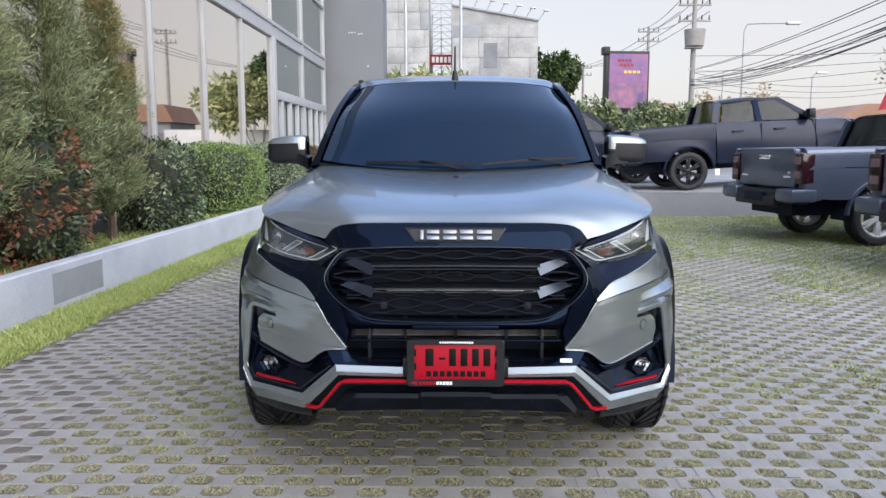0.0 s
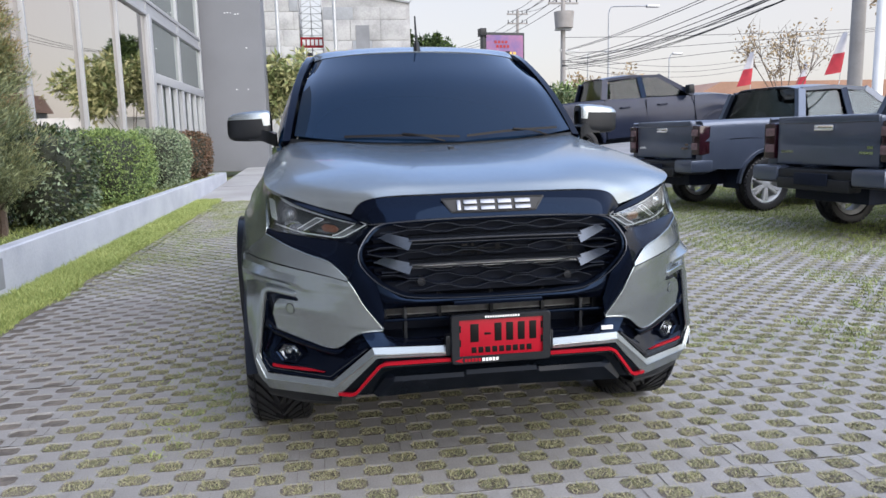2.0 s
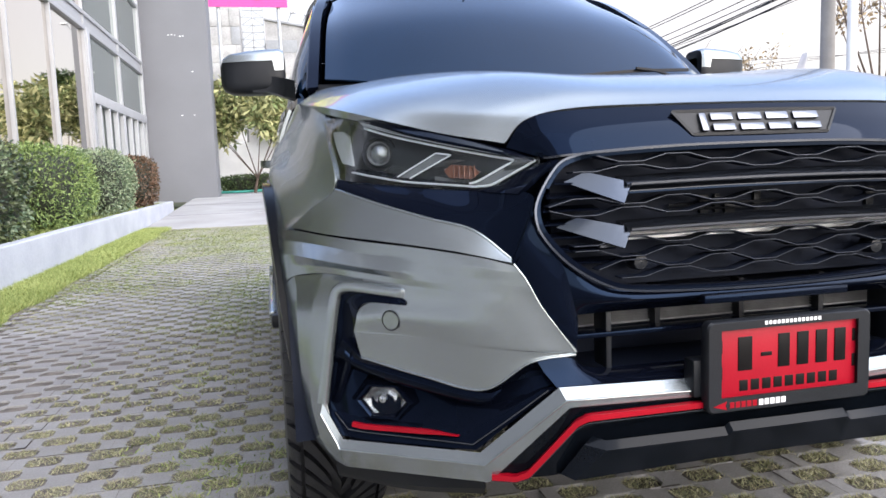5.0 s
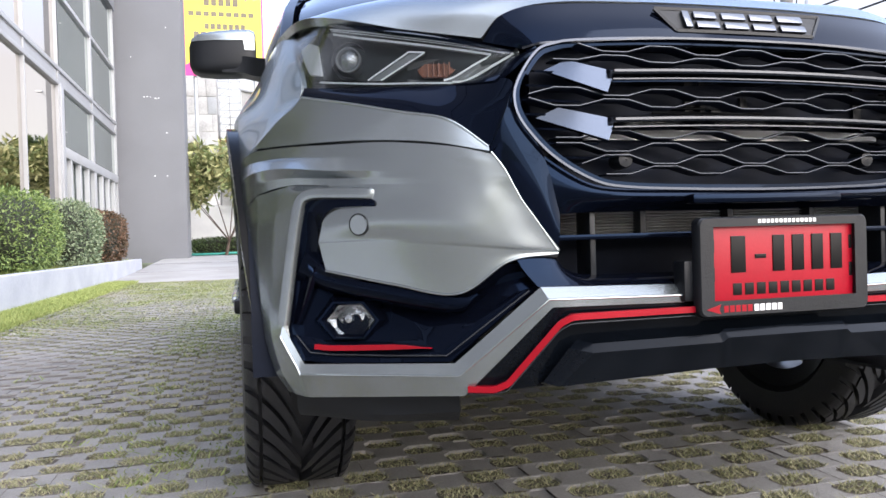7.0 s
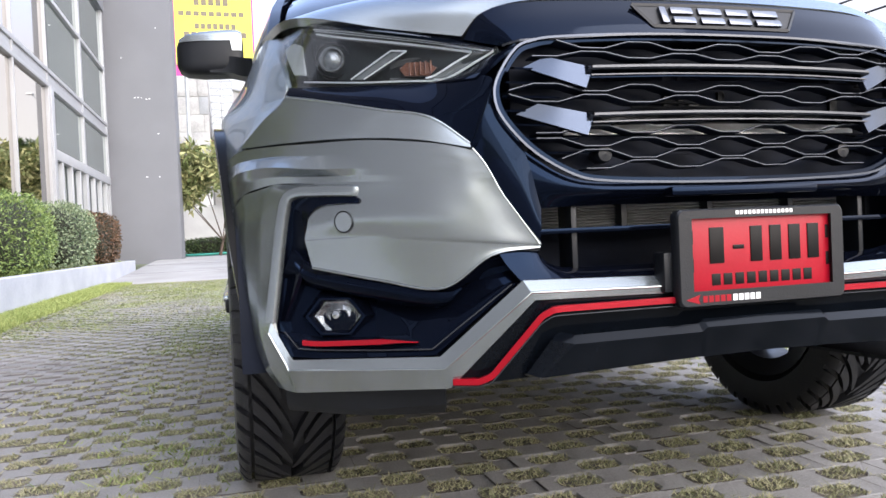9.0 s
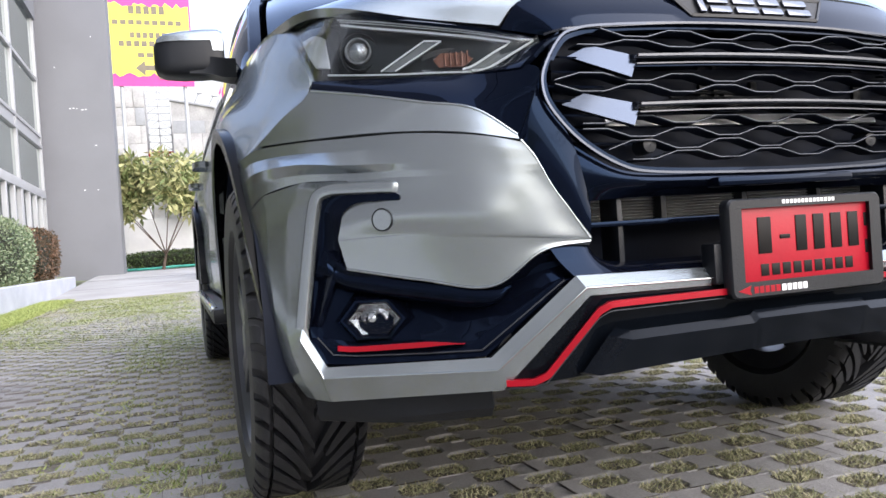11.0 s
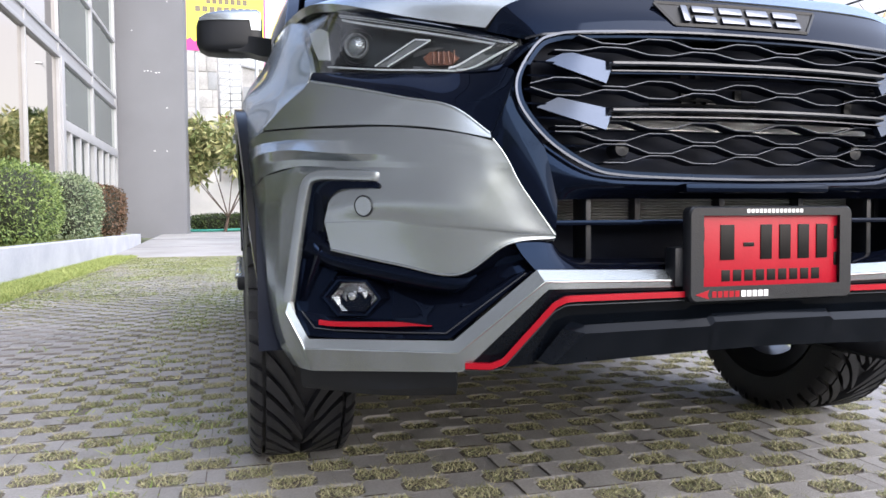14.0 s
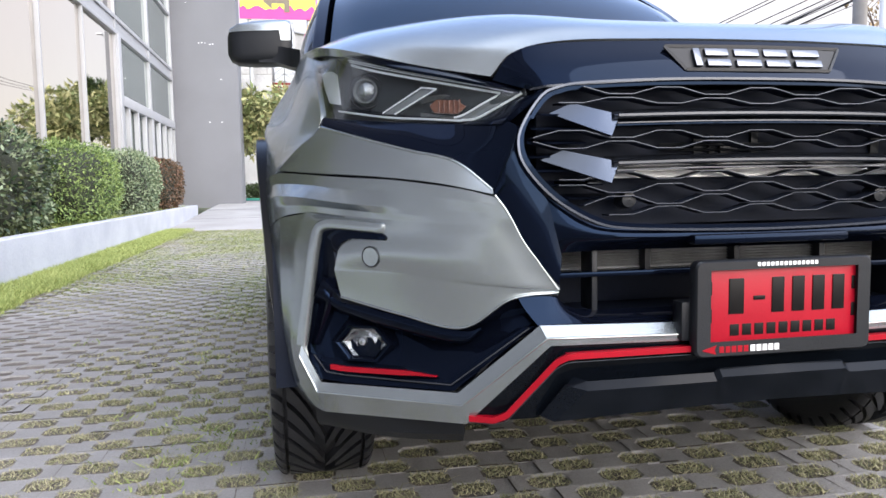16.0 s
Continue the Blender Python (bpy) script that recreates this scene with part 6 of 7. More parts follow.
        for y in (2.78, 3.94):
            part("door_gap", boxes((min(s * 0.99, s * 1.013), max(s * 0.99, s * 1.013), y, y + 0.012, 0.6, 1.36)), DARK, host)
    nose = [[(0.93, 3.95, 1.36), (0.90, 4.55, 1.33), (0.86, 5.25, 1.22), (0.78, 5.52, 1.12)], [(0.99, 3.95, 1.14), (1.0, 4.55, 1.16), (0.96, 5.2, 1.05), (0.86, 5.58, 0.95)],
            [(1.0, 3.98, 0.90), (1.0, 4.55, 0.98), (0.97, 5.1, 0.82), (0.86, 5.62, 0.72)], [(1.0, 4.0, 0.55), (1.0, 4.08, 0.72), (0.97, 5.08, 0.60), (0.84, 5.58, 0.42)]]
    both("front_fender", sheet(loft(nose, 18, 12), 0.02, mid), paint, car)
    bonnet = [[(0.93, 3.95, 1.36), (0.5, 3.9, 1.42), (0, 3.88, 1.43)], [(0.90, 4.6, 1.33), (0.5, 4.6, 1.39), (0, 4.6, 1.40)], [(0.84, 5.3, 1.21), (0.5, 5.45, 1.24), (0, 5.5, 1.25)]]
    part("bonnet", sheet(loft([whole(c) for c in bonnet], 17, 10), 0.02, mid), paint, car)
    face = [[(0.84, 5.3, 1.21), (0.5, 5.45, 1.24), (0, 5.5, 1.25)], [(0.86, 5.58, 0.9), (0.5, 5.68, 0.9), (0, 5.7, 0.9)], [(0.84, 5.58, 0.42), (0.5, 5.68, 0.42), (0, 5.7, 0.42)]]
    part("front_face", sheet(loft([whole(c) for c in face], 17, 8), 0.02, mid), PLASTIC, car)
    roof = [[(0.78, 1.92, 1.86), (0.5, 1.86, 1.92), (0, 1.84, 1.93)], [(0.80, 2.5, 1.91), (0.5, 2.5, 1.96), (0, 2.5, 1.975)], [(0.74, 3.2, 1.86), (0.5, 3.16, 1.91), (0, 3.14, 1.925)]]
    part("roof", sheet(loft([whole(c) for c in roof], 21, 8), 0.02, mid), paint, car)
    part("third_brake_lamp", boxes((-0.16, 0.16, 1.83, 1.88, 1.895, 1.925)), TAIL_RED, car)
    rear = [[(0.76, 1.90, 1.86), (0, 1.85, 1.91)], [(0.90, 1.80, 1.42), (0, 1.78, 1.42)]]
    part("rear_window", sheet(loft([whole(c) for c in rear], 13, 4), 0.01, mid), CAR_GLASS, car, "rear cab window")
    both("rear_pillar", sweep([(0.93, 1.80, 1.42), (0.79, 1.90, 1.86)], [(-0.07, -0.04), (0.07, -0.04), (0.07, 0.04), (-0.07, 0.04)], up=(1, 0, 0)), paint, car)
    shield = [[(0.74, 3.20, 1.86), (0, 3.13, 1.92)], [(0.90, 3.98, 1.38), (0, 3.88, 1.43)]]
    part("windscreen", sheet(loft([whole(c) for c in shield], 13, 6), 0.01, mid), CAR_GLASS, car)
    for y0, y1, t0, t1 in ((1.96, 2.70, 2.02, 2.66), (2.80, 3.80, 2.76, 3.16)):
        win = [[(0.79, t0, 1.85), (0.80, t1, 1.85)], [(0.945, y0, 1.43), (0.94, y1, 1.38)]]
        both("side_window", sheet(loft(win, 6, 5), 0.01, mid), CAR_GLASS, car, "side window glass")
    both("door_pillar", sweep([(0.955, 2.75, 1.40), (0.805, 2.71, 1.88)], [(-0.06, -0.02), (0.06, -0.02), (0.06, 0.02), (-0.06, 0.02)], up=(1, 0, 0)), BLACK, car)
    both("front_pillar", sweep([(0.93, 3.96, 1.37), (0.76, 3.18, 1.87)], [(-0.05, -0.04), (0.05, -0.04), (0.05, 0.04), (-0.05, 0.04)], up=(1, 0, 0)), paint, car)
    both("roof_edge", sweep([(0.79, 1.92, 1.865), (0.81, 2.5, 1.90), (0.76, 3.2, 1.865)], [(-0.03, -0.03), (0.03, -0.03), (0.03, 0.03), (-0.03, 0.03)]), paint, car)
    both("wing_mirror", boxes((1.0, 1.22, 3.72, 3.86, 1.40, 1.60), bevel=0.04), BLACK if rims is ALLOY else PLASTIC, car)
    part("bed_floor", boxes((-0.88, 0.88, 0.05, 1.8, 0.85, 0.90)), DARK, car)
    part("cab_core", boxes((-0.85, 0.85, 1.9, 3.9, 0.5, 1.30), (-0.8, 0.8, 4.0, 5.4, 0.5, 1.15)), DARK, car)
    part("chassis", boxes((-0.55, 0.55, 0.1, 5.4, 0.42, 0.62)), DARK, car)
    for sx in (-0.42, 0.42):
        for sy in (2.25, 3.0):
            part("cab_seat", boxes((sx - 0.24, sx + 0.24, sy - 0.06, sy + 0.06, 1.25, 1.56), (sx - 0.13, sx + 0.13, sy - 0.05, sy + 0.05, 1.565, 1.74), bevel=0.03), PLASTIC, car)
    shared = {}
    for y in (1.20, 4.55):
        for s in (-1, 1):
            wheel(car, s * 0.86, y, 0.42, 0.25, rims, s, shared)
    return car


first = pickup("pickup_truck", BLUE_GREY, ALLOY, "blue-grey double-cab pickup with bright alloy wheels parked on grass", (4.76, 8.85, 0.0), -82)
copy_thing(first, pose(5.10, 5.35, 0.0, 0, 0, -82))
PLATFORM_TOP = mat("worn_platform_concrete", (0.27, 0.265, 0.27), 0.85, 0, 0.2, 0.6, 40, 0.2, second=(0.19, 0.19, 0.195))
dark = pickup("pickup_truck", DARK_GREY, PLASTIC, "dark grey pickup with black wheels on a raised platform", (3.92, 14.75, 0.415), -90)
dark.matrix_world = pose(3.92, 14.75, 0.415, 4, 0, -90)
copy_thing(dark, pose(0.25, 18.4, 0.50, 0, 0, -90))
ramp = thing("display_ramp", "low sloping concrete ramp under the dark pickup", "ramp", at=(5.0, 14.75, 0.50))
part("ramp_slab", moved(boxes((0, 4.6, -1.2, 1.2, -0.30, -0.002), bevel=0.01), pose(0, 0, 0, 0, -4, 0)), PLATFORM_TOP, ramp)
solid_box("platform", 1.6, 60, 13.05, 40, -0.06, 0.49, PLATFORM, "raised grey concrete parking platform", "platform")
plane("platform_top", 1.6, 60, 13.05, 40, 0.497, PLATFORM_TOP, "worn pale concrete top of the platform", "pavement")


# ---- plants ----
def put(name, quads, material, parent, label=""):
    ob = new(name, quads_mesh(name, quads, material))
    ob.parent = parent
    return tagged(ob, label)


def bush(name, label, at, size, material, seed, leaf=0.045, count=9000, aspect=0.5, flat=1.0, second=None, share=0.2, category="bush", rough=0.10):
    """A clipped shrub: an uneven closed core coloured as inner shade, and many small leaves on rounded box-like lobes.
    """
    rng = np.random.default_rng(seed)
    b = thing(name, label, category, "planter shrubs", at=at)
    sx, sy, sz = size
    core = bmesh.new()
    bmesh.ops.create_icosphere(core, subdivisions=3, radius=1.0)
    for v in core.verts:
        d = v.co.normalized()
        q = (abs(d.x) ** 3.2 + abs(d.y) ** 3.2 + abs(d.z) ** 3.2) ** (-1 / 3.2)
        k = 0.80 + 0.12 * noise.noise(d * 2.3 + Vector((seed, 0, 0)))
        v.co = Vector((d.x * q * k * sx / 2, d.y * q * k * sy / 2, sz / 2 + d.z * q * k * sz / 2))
    part("shade_core", core, leaf_core, b)
    n = count
    d = rng.normal(size=(n, 3))
    d /= np.linalg.norm(d, axis=1, keepdims=True)
    q = (np.abs(d) ** 3.2).sum(axis=1) ** (-1 / 3.2)
    lump = np.array([noise.noise(Vector(p) * 2.6 + Vector((seed, 3, 1))) + 0.5 * noise.noise(Vector(p) * 7 + Vector((seed, 3, 1))) for p in d])
    k = (0.90 + rough * 1.2 * lump + rng.uniform(-0.13, 0.05, n)) * q
    pos = d * k[:, None] * np.array([sx, sy, sz]) / 2
    pos[:, 2] = np.maximum(pos[:, 2] + sz / 2, 0.02)
    take = rng.uniform(size=n) < (share if second else 0)
    if second:
        patch = np.array([noise.noise(Vector(p) * 1.8 + Vector((0, seed, 0))) for p in d])
        take = (patch + rng.normal(size=n) * 0.12) > (0.35 - share)
    put("foliage", leaf_quads(rng, pos[~take], leaf, aspect, d[~take], 0.9), material, b)
    if second and take.any():
        put("new_growth", leaf_quads(rng, pos[take], leaf * 1.1, aspect, d[take], 0.8), second, b)
    return b


# near-black core colour stands in for the shade deep between the leaves
leaf_core = mat("shrub_inner_shade", (0.035, 0.040, 0.022), 0.9, 0, 0.5, 14, 90, 0.8)


def conifer(at, h, width, seed, label, tip=0.25):
    """A feathery conifer: trunk, rising limbs, needle sprays along twigs."""
    rng = np.random.default_rng(seed)
    t = thing("conifer", label, "tree", "planter conifers", at=at)
    bm = bmesh.new()
    rod(bm, (0, 0, 0), (0.02, 0.03, h * 0.55), 0.055, 0.03, 8)
    rod(bm, (0.02, 0.03, h * 0.55), (0, 0, h * 0.97), 0.03, 0.008, 7)
    pts, outs, ages = [], [], []
    for k in range(150):
        z = h * (0.10 + 0.88 * (k + rng.uniform(0, 1)) / 150)
        a = rng.uniform(0, 2 * math.pi)
        reach = width * (0.5 * (1 - (z / h) ** 1.7) + 0.10) * rng.uniform(0.55, 1.15)
        rise = reach * rng.uniform(0.35, 0.95)
        end = np.array([math.cos(a) * reach, math.sin(a) * reach, z + rise])
        start = np.array([0, 0, z])
        if k % 2 == 0:
            rod(bm, tuple(start), tuple(start + (end - start) * 0.85), 0.010, 0.004, 5)
        m = 32
        u = rng.uniform(0.15, 1.0, m)
        tw = start + (end - start) * u[:, None] + rng.normal(size=(m, 3)) * 0.035 * (0.4 + u[:, None])
        d = (end - start) / np.linalg.norm(end - start)
        for q in range(m):
            s = 13
            pts.append(tw[q] + rng.normal(size=(s, 3)) * 0.035)
            outs.append(np.tile(d * 1.1 + np.array([0, 0, 0.25]), (s, 1)) + rng.normal(size=(s, 3)) * 0.4)
            ages.append(np.full(s, u[q] * (0.5 + 0.5 * z / h)))
    part("trunk", bm, BARK, t)
    pts, outs, ages = np.concatenate(pts), np.concatenate(outs), np.concatenate(ages)
    young = ages + rng.normal(size=len(ages)) * 0.08 > (1.0 - tip)
    put("crown", leaf_quads(rng, pts[~young], 0.075, 0.095, outs[~young], 0.4), PINE, t)
    put("young_crown", leaf_quads(rng, pts[young], 0.07, 0.08, outs[young], 0.4), BRONZE, t)


conifer((-4.02, 3.3, 0.33), 3.4, 1.0, 11, "tall feathery green conifer in the white planter", 0.16)
conifer((-4.05, 4.65, 0.33), 3.6, 1.15, 12, "tall feathery green conifer in the white planter", 0.16)
conifer((-4.02, 5.85, 0.33), 2.75, 0.95, 13, "bronze-tipped feathery conifer in the white planter", 0.34)
conifer((-4.0, 2.0, 0.33), 3.3, 1.0, 14, "tall feathery green conifer in the white planter", 0.16)
bush("shrub", "shrub with glossy leaves and red new growth", (-3.98, 4.05, 0.28), (0.95, 1.3, 1.35), GLOSSY_LEAF, 21, 0.06, 6800, 0.42, second=RED_LEAF, share=0.20, rough=0.22)
bush("shrub", "dark glossy variegated shrub in the planter", (-4.02, 7.2, 0.28), (1.05, 2.1, 1.25), GLOSSY_LEAF, 22, 0.055, 8500, 0.45, second=SAGE_LEAF, share=0.12, rough=0.18)
bush("shrub", "small dark shrub with red tips in the planter", (-4.0, 2.6, 0.28), (1.0, 1.3, 1.2), GLOSSY_LEAF, 27, 0.06, 5200, 0.42, second=RED_LEAF, share=0.1, rough=0.22)
bush("clipped_hedge", "rounded bright green clipped hedge in the planter", (-4.08, 10.3, 0.28), (1.15, 3.1, 1.25), GREEN_LEAF, 23, 0.045, 17000, 0.4, rough=0.10)
bush("clipped_hedge", "grey-green rounded clipped shrub in the planter", (-4.08, 13.7, 0.28), (1.1, 3.2, 1.30), SAGE_LEAF, 24, 0.05, 14000, 0.45, rough=0.12)
bush("clipped_hedge", "brown-leaved rounded clipped shrub in the planter", (-4.02, 17.0, 0.28), (1.0, 2.9, 1.25), BROWN_LEAF, 25, 0.055, 8000, 0.6, rough=0.08)
bush("low_hedge", "low dark green hedge before the boundary wall", (-0.8, 29.6, 0.25), (5.0, 0.9, 0.75), FAR_LEAF, 26, 0.09, 6000, 0.5)
hose = sweep(sample([(-3.0, 28.6, 0.34), (-2.0, 28.4, 0.34), (-1.0, 28.7, 0.36), (0.4, 28.5, 0.34)], 20), [(0.05 * math.cos(a), 0.05 * math.sin(a)) for a in (0, 1.2, 2.4, 3.6, 4.8)])
solo("garden_hose", hose, mat("teal_hose", (0.05, 0.32, 0.25), 0.5), "teal garden hose lying along the hedge", "hose")


def leafy_tree(name, label, at, h, spread, material, seed, leaf=0.16, clumps=90, per=55, trunk_to=0.35, category="tree", sparse=1.0, aspect=0.45):
    """A tapered trunk with forking limbs and leaf clumps at the twig ends."""
    rng = np.random.default_rng(seed)
    t = thing(name, label, category, at=at)
    bm = bmesh.new()
    base = h * trunk_to
    rod(bm, (0, 0, 0), (0.03 * h, 0, base), 0.016 * h, 0.010 * h, 9)
    ends = []
    for k in range(7):
        a = 2 * math.pi * k / 7 + rng.uniform(-0.4, 0.4)
        e = np.array([0.03 * h + math.cos(a) * spread * rng.uniform(0.2, 0.35), math.sin(a) * spread * rng.uniform(0.2, 0.35), base + (h - base) * rng.uniform(0.35, 0.65)])
        rod(bm, (0.03 * h, 0, base * 0.95), tuple(e), 0.006 * h, 0.003 * h, 6)
        for j in range(5):
            a2 = a + rng.uniform(-1.3, 1.3)
            f = e + np.array([math.cos(a2) * spread * rng.uniform(0.08, 0.3), math.sin(a2) * spread * rng.uniform(0.08, 0.3), (h - e[2]) * rng.uniform(0.1, 0.95)])
            rod(bm, tuple(e), tuple(f), 0.003 * h, 0.001 * h, 5)
            ends.append((e, f))
            for q in range(3):
                g0 = e + (f - e) * rng.uniform(0.4, 1.0)
                g1 = g0 + rng.normal(size=3) * spread * 0.07 + np.array([0, 0, spread * 0.05])
                rod(bm, tuple(g0), tuple(g1), 0.0018 * h, 0.0007 * h, 4)
    part("trunk", bm, BARK, t)
    pos, out = [], []
    for k in range(clumps):
        e, f = ends[rng.integers(len(ends))]
        c = e + (f - e) * rng.uniform(0.35, 1.08) + rng.normal(size=3) * 0.03 * spread
        r = spread * rng.uniform(0.04, 0.10) * sparse
        d = rng.normal(size=(per, 3))
        d /= np.linalg.norm(d, axis=1, keepdims=True)
        pos.append(c + d * r * rng.uniform(0.3, 1.0, (per, 1)))
        out.append(d)
    put("crown", leaf_quads(rng, np.concatenate(pos), leaf, aspect, np.concatenate(out), 0.7), material, t)


leafy_tree("frangipani_tree", "small frangipani with pale spiky leaves by the wall", (-1.55, 28.3, 0.28), 4.2, 5.2, CREAM_LEAF, 31, 0.30, 280, 44, 0.14, aspect=0.32)
leafy_tree("tree", "dark green tree beside the cement building", (9.6, 84, 0), 12.6, 6.8, FAR_LEAF, 32, 0.55, 170, 60, 0.4)
for k, (x, y, h, s, m, lab) in enumerate(((6.4, 28, 3.0, 4.0, BLOSSOM_LEAF, "leafy shrub with pale blossoms behind the platform"), (8.4, 29, 2.6, 3.6, BLOSSOM_LEAF, "leafy shrub with pale blossoms behind the platform"), (11.2, 33, 3.1, 4.0, GREEN_LEAF, "green tree behind the platform"), (13.4, 36, 3.3, 4.2, FAR_LEAF, "dark green tree behind the platform"))):
    leafy_tree("tree", lab, (x, y, 0.3), h, s, m, 40 + k, 0.22, 150, 50, 0.25)
leafy_tree("tree", "bare thin tree with a few dry leaves", (18.5, 27, 0.3), 5.3, 3.9, DRY_LEAF, 51, 0.16, 70, 12, 0.3, sparse=1.3)
leafy_tree("tree", "bare thin tree with a few dry leaves", (15.8, 16.8, 0.3), 6.4, 4.4, DRY_LEAF, 52, 0.16, 80, 14, 0.3, sparse=1.3)
leafy_tree("tree", "thin tree with yellowing leaves", (22, 18, 0.3), 5.0, 5.0, DRY_LEAF, 53, 0.2, 120, 30, 0.3)
leafy_tree("tree", "dry shrub beside the utility pole", (15.6, 41, 0.3), 4.4, 4.2, DRY_LEAF, 54, 0.2, 110, 22, 0.3)
shrine = thing("spirit_house", "small golden spirit house with a pointed roof", "shrine", at=(9.4, 24.5, 0.49))
gold = mat("gold_paint", (0.65, 0.36, 0.05), 0.35, 0.5, 0.2, 10, 60)
part("post", boxes((-0.08, 0.08, -0.08, 0.08, 0, 1.3)), WHITE, shrine)
part("body", boxes((-0.22, 0.22, -0.22, 0.22, 1.3, 1.65), bevel=0.02), gold, shrine)
spire = bmesh.new()
rod(spire, (0, 0, 1.65), (0, 0, 2.0), 0.30, 0.08, 4)
rod(spire, (0, 0, 2.0), (0, 0, 2.45), 0.07, 0.005, 8)
part("spire", spire, gold, shrine)
for x0, x1, y, h, m, lab in ((14.5, 18.2, 60, 5.2, PATCH, "low dull brown building beyond the road"), (24, 44, 46, 4.3, OLD_WALL, "long low house beyond the yard"), (52, 80, 60, 5.0, OLD_WALL, "long low house beyond the yard")):
    hs = thing("house", lab, "building", at=((x0 + x1) / 2, y, 0))
    w = (x1 - x0) / 2
    part("wall", boxes((-w, w, 0, 6, 0, h * 0.72)), m, hs)
    roofm = prism([(-w - 0.4, h * 0.72), (w + 0.4, h * 0.72), (w * 0.8, h), (-w * 0.8, h)], -0.4, 6.4)
    part("roof", roofm, mat("brown_roof", (0.30, 0.17, 0.11), 0.8, 0, 0.2, 0.6, 6, 0.3), hs)
    for k in range(int(w)):
        part("window", boxes((-w + 0.6 + 2 * k, -w + 1.6 + 2 * k, -0.05, 0.0, h * 0.25, h * 0.55)), PLATFORM, hs)

# ---- turf pavers ----
# unseen pale sheet, added to brighten what the car's paint reflects
plane("yard", -2.95, 60, -80, -8.0, 0.0, CONCRETE, "unseen grey concrete sheet behind the camera, added for reflections", "pavement")
PX, PY = 0.212, 0.1015          # spacing of the openings along a row and between rows
bed_sheet = plane("pavement", -2.95, 9.5, -8, 13.95, -0.006, SOIL, "grass pavers over dark soil", "pavement")


def paver_grid(cols, rows):
    """Openings in staggered rows, each in its own cell of concrete: vertices and faces of one block."""
    verts, faces = [], []
    for r in range(rows):
        for c in range(cols):
            ox = (c + (0.5 if r % 2 else 0.0)) * PX
            oy = r * PY
            gx0, gx1 = ox, ox + PX
            gy0, gy1 = oy, oy + PY
            cx, cy = ox + PX / 2, oy + PY / 2
            hx, hy, ch = 0.061, 0.0462, 0.023
            inner = [(cx - hx + ch, cy - hy), (cx + hx - ch, cy - hy), (cx + hx, cy - hy + ch), (cx + hx, cy + hy - ch), (cx + hx - ch, cy + hy), (cx - hx + ch, cy + hy), (cx - hx, cy + hy - ch), (cx - hx, cy - hy + ch)]
            b = len(verts)
            verts += [(gx0, gy0, 0), (gx1, gy0, 0), (gx1, gy1, 0), (gx0, gy1, 0)]
            verts += [(x, y, -0.002) for x, y in inner]
            verts += [(cx + (x - cx) * 0.90, cy + (y - cy) * 0.90, -0.034) for x, y in inner]
            i = b + 4
            faces += [(b, b + 1, i + 1, i), (b + 1, i + 2, i + 1), (b + 1, b + 2, i + 3, i + 2), (b + 2, i + 4, i + 3), (b + 2, b + 3, i + 5, i + 4), (b + 3, i + 6, i + 5), (b + 3, b, i + 7, i + 6), (b, i, i + 7)]
            for k in range(8):
                faces.append((i + k, i + (k + 1) % 8, i + 8 + (k + 1) % 8, i + 8 + k))
    return verts, faces


COLS, ROWS = 2, 4
bv, bf = paver_grid(COLS, ROWS)
block = bpy.data.meshes.new("paver")
block.from_pydata([(x * 0.9988 + 0.0003, y * 0.9988 + 0.0003, z) for x, y, z in bv], [], bf)
block.materials.append(CONCRETE)
BX, BY = PX * COLS, PY * ROWS
rng = np.random.default_rng(5)
near, far = [], []  # singly placed blocks, joined blocks
i0, i1 = int(-2.95 / BX), int(9.3 / BX)
X0, Y0 = -1.932 - PX / 2 - 0.0, 0.865 - PY / 2
for i in range(-3, 18):
    for j in range(-24, 33):
        x, y = X0 + (i - 0) * BX, Y0 + j * BY
        if x < -2.95 - 0.2 or y < -8 or y + BY > 13.95 or x > 5.3:
            continue
        inner = -2.9 < x < 2.6 and -2.2 < y < 3.4
        (near if inner and len(near) < 300 else far).append((x, y))
for x, y in near:
    ob = new("paver", block)
    ob.parent = bed_sheet
    ob.matrix_local = bed_sheet.matrix_world.inverted() @ Matrix.LocRotScale((x, y, rng.uniform(-0.001, 0.003)), Euler((rng.normal() * 0.004, rng.normal() * 0.004, rng.normal() * 0.003)), None)
nv = len(bv)
fv, ff = [], []
for k, (x, y) in enumerate(far):
    dz = rng.uniform(-0.001, 0.003)
    fv += [(a * 0.995 + 0.001 + x, b * 0.995 + 0.001 + y, c + dz) for a, b, c in bv]
    ff += [tuple(q + k * nv for q in f) for f in bf]
fm = bpy.data.meshes.new("paver_field")
fm.from_pydata(fv, [], ff)
fm.materials.append(CONCRETE)
field = new("paver_field", fm)
field.parent = bed_sheet
field.matrix_parent_inverse = bed_sheet.matrix_world.inverted()
tagged(field, "grey grass pavers farther off", kind="stuff")


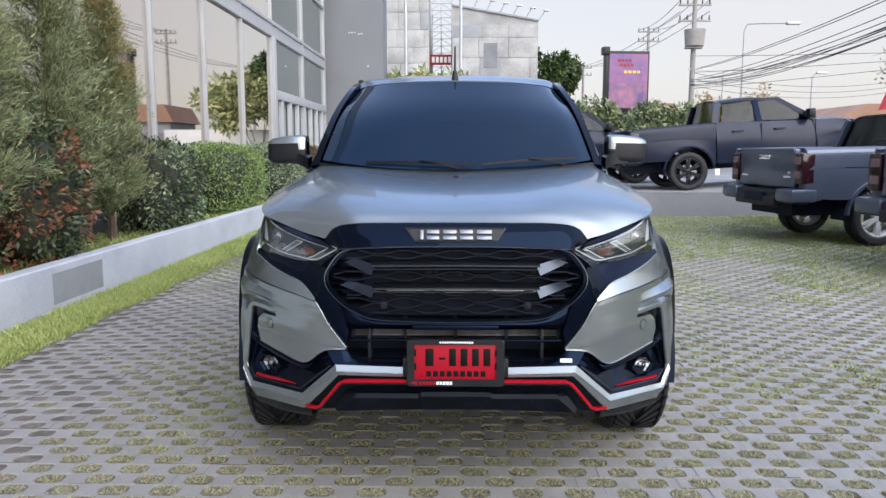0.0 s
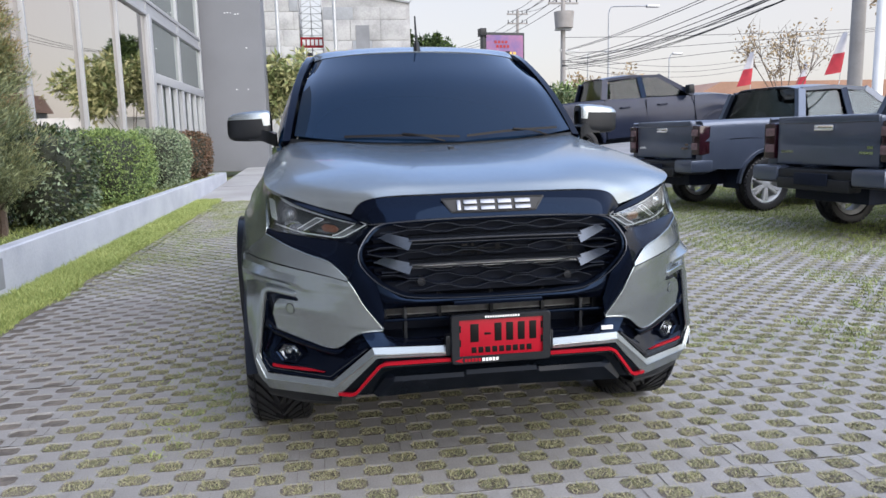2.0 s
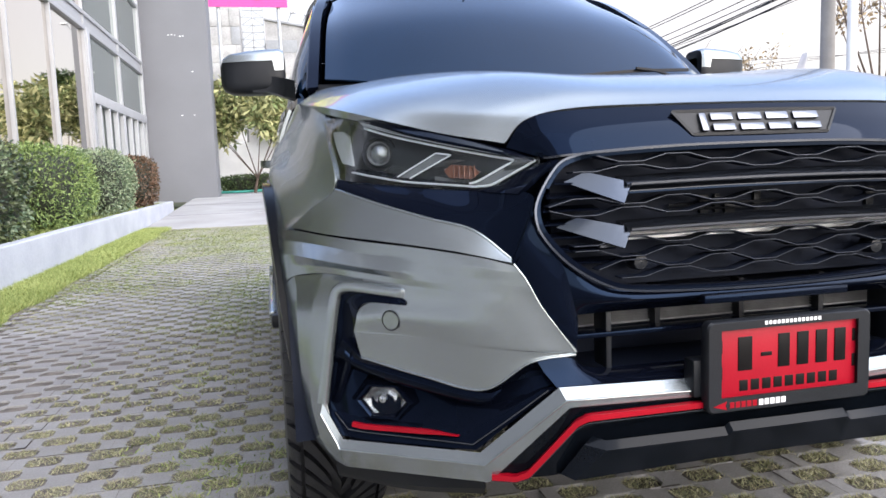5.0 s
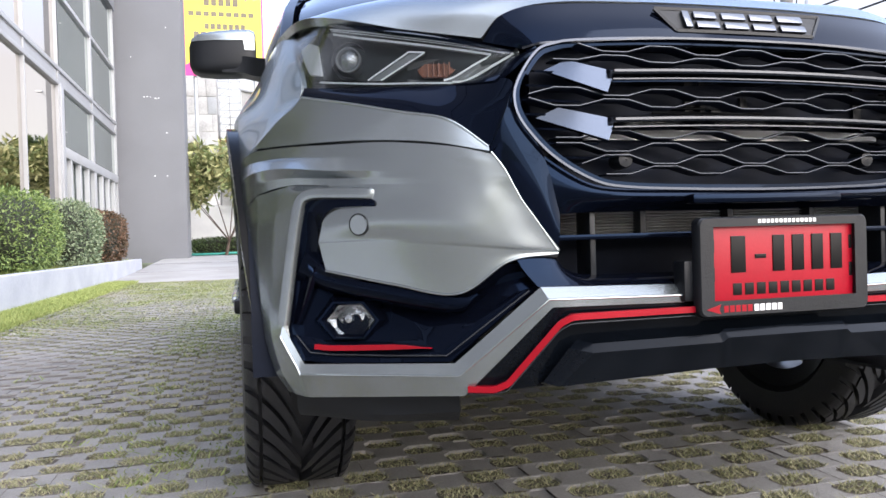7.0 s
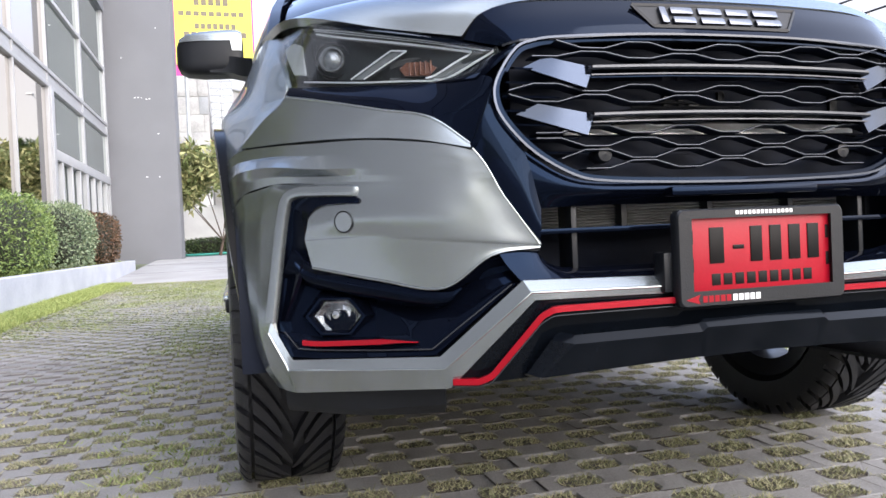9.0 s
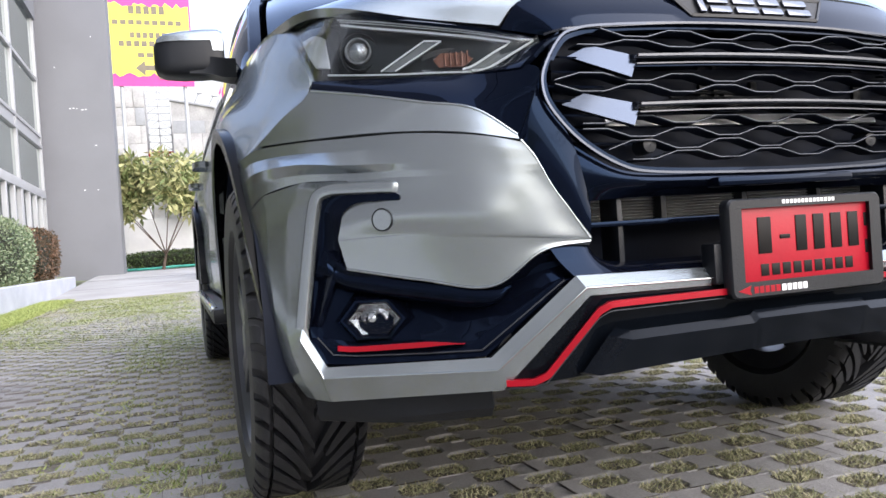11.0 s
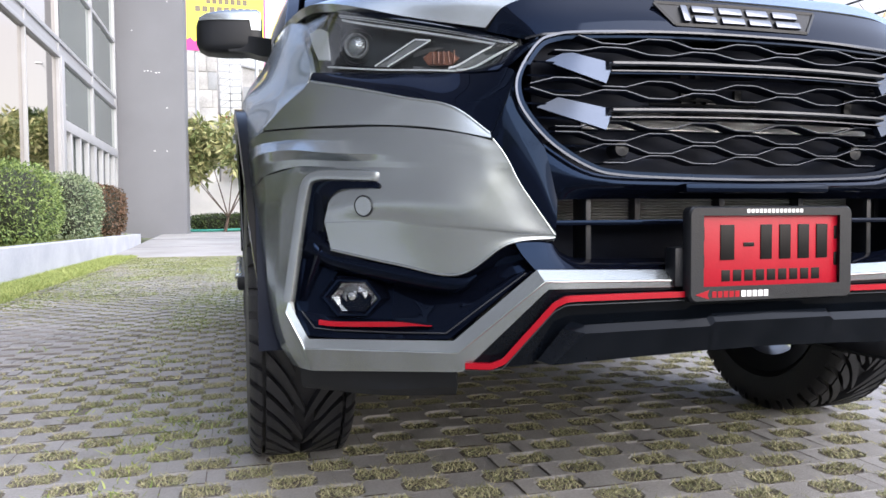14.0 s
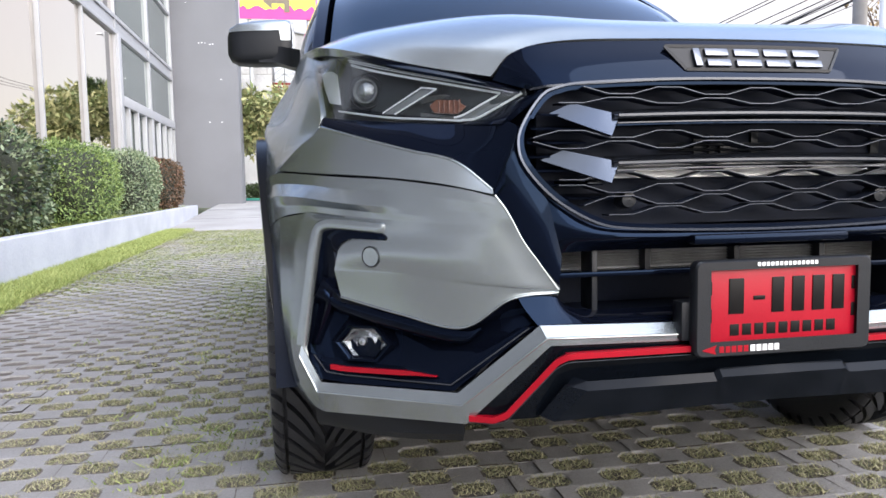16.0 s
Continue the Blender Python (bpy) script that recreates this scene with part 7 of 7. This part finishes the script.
# ---- grass ----
def blades(rng, centres, n, spread_x, spread_y, height, width, z=-0.016, lean=0.6):
    m = len(centres)
    base = np.repeat(centres, n, axis=0)
    k = len(base)
    p = np.zeros((k, 3))
    p[:, 0] = base[:, 0] + rng.uniform(-spread_x, spread_x, k)
    p[:, 1] = base[:, 1] + rng.uniform(-spread_y, spread_y, k)
    p[:, 2] = z
    h = height * rng.uniform(0.5, 1.3, (k, 1)) * (base[:, 2:3] if base.shape[1] > 2 else 1)
    d = np.concatenate([rng.normal(size=(k, 2)) * lean, np.ones((k, 1))], axis=1)
    tip = p + d * h
    a = rng.uniform(0, 2 * math.pi, k)
    s = np.stack([np.cos(a), np.sin(a), np.zeros(k)], axis=1) * width
    mid = p + d * h * 0.55 + s * 0.7
    return np.stack([p - s * 0.5, p + s * 0.5, mid, tip], axis=1)


rng = np.random.default_rng(8)
holes = []
for i in range(-8, 36):
    for j in range(-64, 132):
        cx = X0 + PX / 2 + i * PX + (PX / 2 if j % 2 else 0)
        cy = Y0 + PY / 2 + j * PY
        if cx < -2.95 or cx > 5.3 or cy < -6.5 or cy > 13.8:
            continue
        n1 = noise.noise(Vector((cx * 0.5, cy * 0.5, 0.3)))
        n2 = noise.noise(Vector((cx * 2.3, cy * 2.3, 4.0)))
        green = 0.88 + 0.35 * n1 + 0.45 * n2
        side = -1.45 + 0.55 * noise.noise(Vector((cx * 0.4, cy * 0.9, 6.0)))
        if cx < side:
            green -= 1.1 * min(1, (side - cx) / 0.7) * min(1, max(0.25, (cy + 1.2) / 0.8)) * min(1, max(0, (5.2 - cy) / 1.5))
            green += 0.30 * min(1, max(0, (cy - 5) / 4))
        if cx > 1.0:
            green += 0.25
        if abs(cx) < 0.8 and cy > 0.9:
            green -= 0.5
        if green > 0.12 or rng.uniform() < 0.06:
            holes.append((cx, cy, min(1.15, max(0.4, 0.45 + green * 0.6))))
holes = np.array(holes)
dist = holes[:, 1] + 2.6
for lo, hi, n, w in ((-9, 0.3, 36, 0.007), (0.3, 4.5, 240, 0.0027), (4.5, 9, 60, 0.006), (9, 99, 30, 0.010)):
    sel = holes[(dist >= lo) & (dist < hi)]
    q = blades(rng, sel, n, 0.053, 0.041, 0.0105, w, -0.004, 1.3)
    ob = new("paver_grass", quads_mesh("paver_grass", q, GRASS))
    tagged(ob, "short yellow-green grass growing in the paver openings", "grass", kind="stuff")
# grass strip beside the planter
m = 33000
px = -3.44 + 0.60 * rng.beta(1.1, 1.5, m)
py = rng.uniform(-6.0, 14.2, m)
edge = np.array([0.10 * noise.noise(Vector((0, y * 1.3, 0))) for y in py])
keep = px < -2.92 + edge
strip = np.stack([px[keep], py[keep], 0.6 + 0.6 * rng.uniform(size=keep.sum())], axis=1)
tagged(new("kerb_grass", quads_mesh("kerb_grass", blades(rng, strip, 5, 0.03, 0.03, 0.055, 0.006, -0.02), LUSH)), "lush bright green grass strip beside the planter wall", "grass", kind="stuff")
# overgrown lawn on the far side and before the platform
m = 60000
px = rng.uniform(2.4, 12, m)
py = rng.uniform(-2.0, 13.0, m)
thick = np.array([noise.noise(Vector((a * 0.7, b * 0.45, 2))) + 0.5 * noise.noise(Vector((a * 2.1, b * 1.6, 5))) for a, b in zip(px, py)])
keep = thick + (px - 3.5) * 0.30 + np.maximum(0, py - 6.0) * 0.18 > 0.05
lawn = np.stack([px[keep], py[keep], 0.6 + 0.5 * rng.uniform(size=keep.sum())], axis=1)
tagged(new("lawn_grass", quads_mesh("lawn_grass", blades(rng, lawn, 5, 0.05, 0.05, 0.045, 0.009, -0.02), TURF)), "short green lawn grown over the pavers", "grass", kind="stuff")
# grass grown over the pavers beside the car
m = 42000
px = rng.uniform(-2.95, 2.6, m)
py = rng.uniform(0.4, 13.6, m)
thick = np.array([noise.noise(Vector((a * 0.9, b * 0.5, 7))) + 0.6 * noise.noise(Vector((a * 3.1, b * 2.2, 9))) for a, b in zip(px, py)])
bare = np.clip((-1.35 - px) / 0.3, 0, 1) * np.clip((6.0 - py) / 1.5, 0, 1)
under = np.clip((0.95 - np.abs(px)) / 0.2, 0, 1)
keep = thick + np.clip(py - 3.0, -2.6, 4) * 0.11 - bare * 0.9 - under * 0.9 > rng.uniform(-0.05, 0.55, m)
over = np.stack([px[keep], py[keep], 0.5 + 0.5 * rng.uniform(size=keep.sum())], axis=1)
tagged(new("overgrown_grass", quads_mesh("overgrown_grass", blades(rng, over, 5, 0.05, 0.04, 0.022, 0.006, -0.006, 1.2), TURF)), "short green grass creeping over the pavers", "grass", kind="stuff")
# weeds in the planter
m = 5000
weed = np.stack([rng.uniform(-4.55, -3.63, m), rng.uniform(0, 18.5, m), 0.5 + rng.uniform(size=m)], axis=1)
tagged(new("planter_weeds", quads_mesh("planter_weeds", blades(rng, weed, 4, 0.05, 0.05, 0.07, 0.010, 0.30, 0.9), LUSH)), "short green weeds on the planter soil", "grass", kind="stuff")
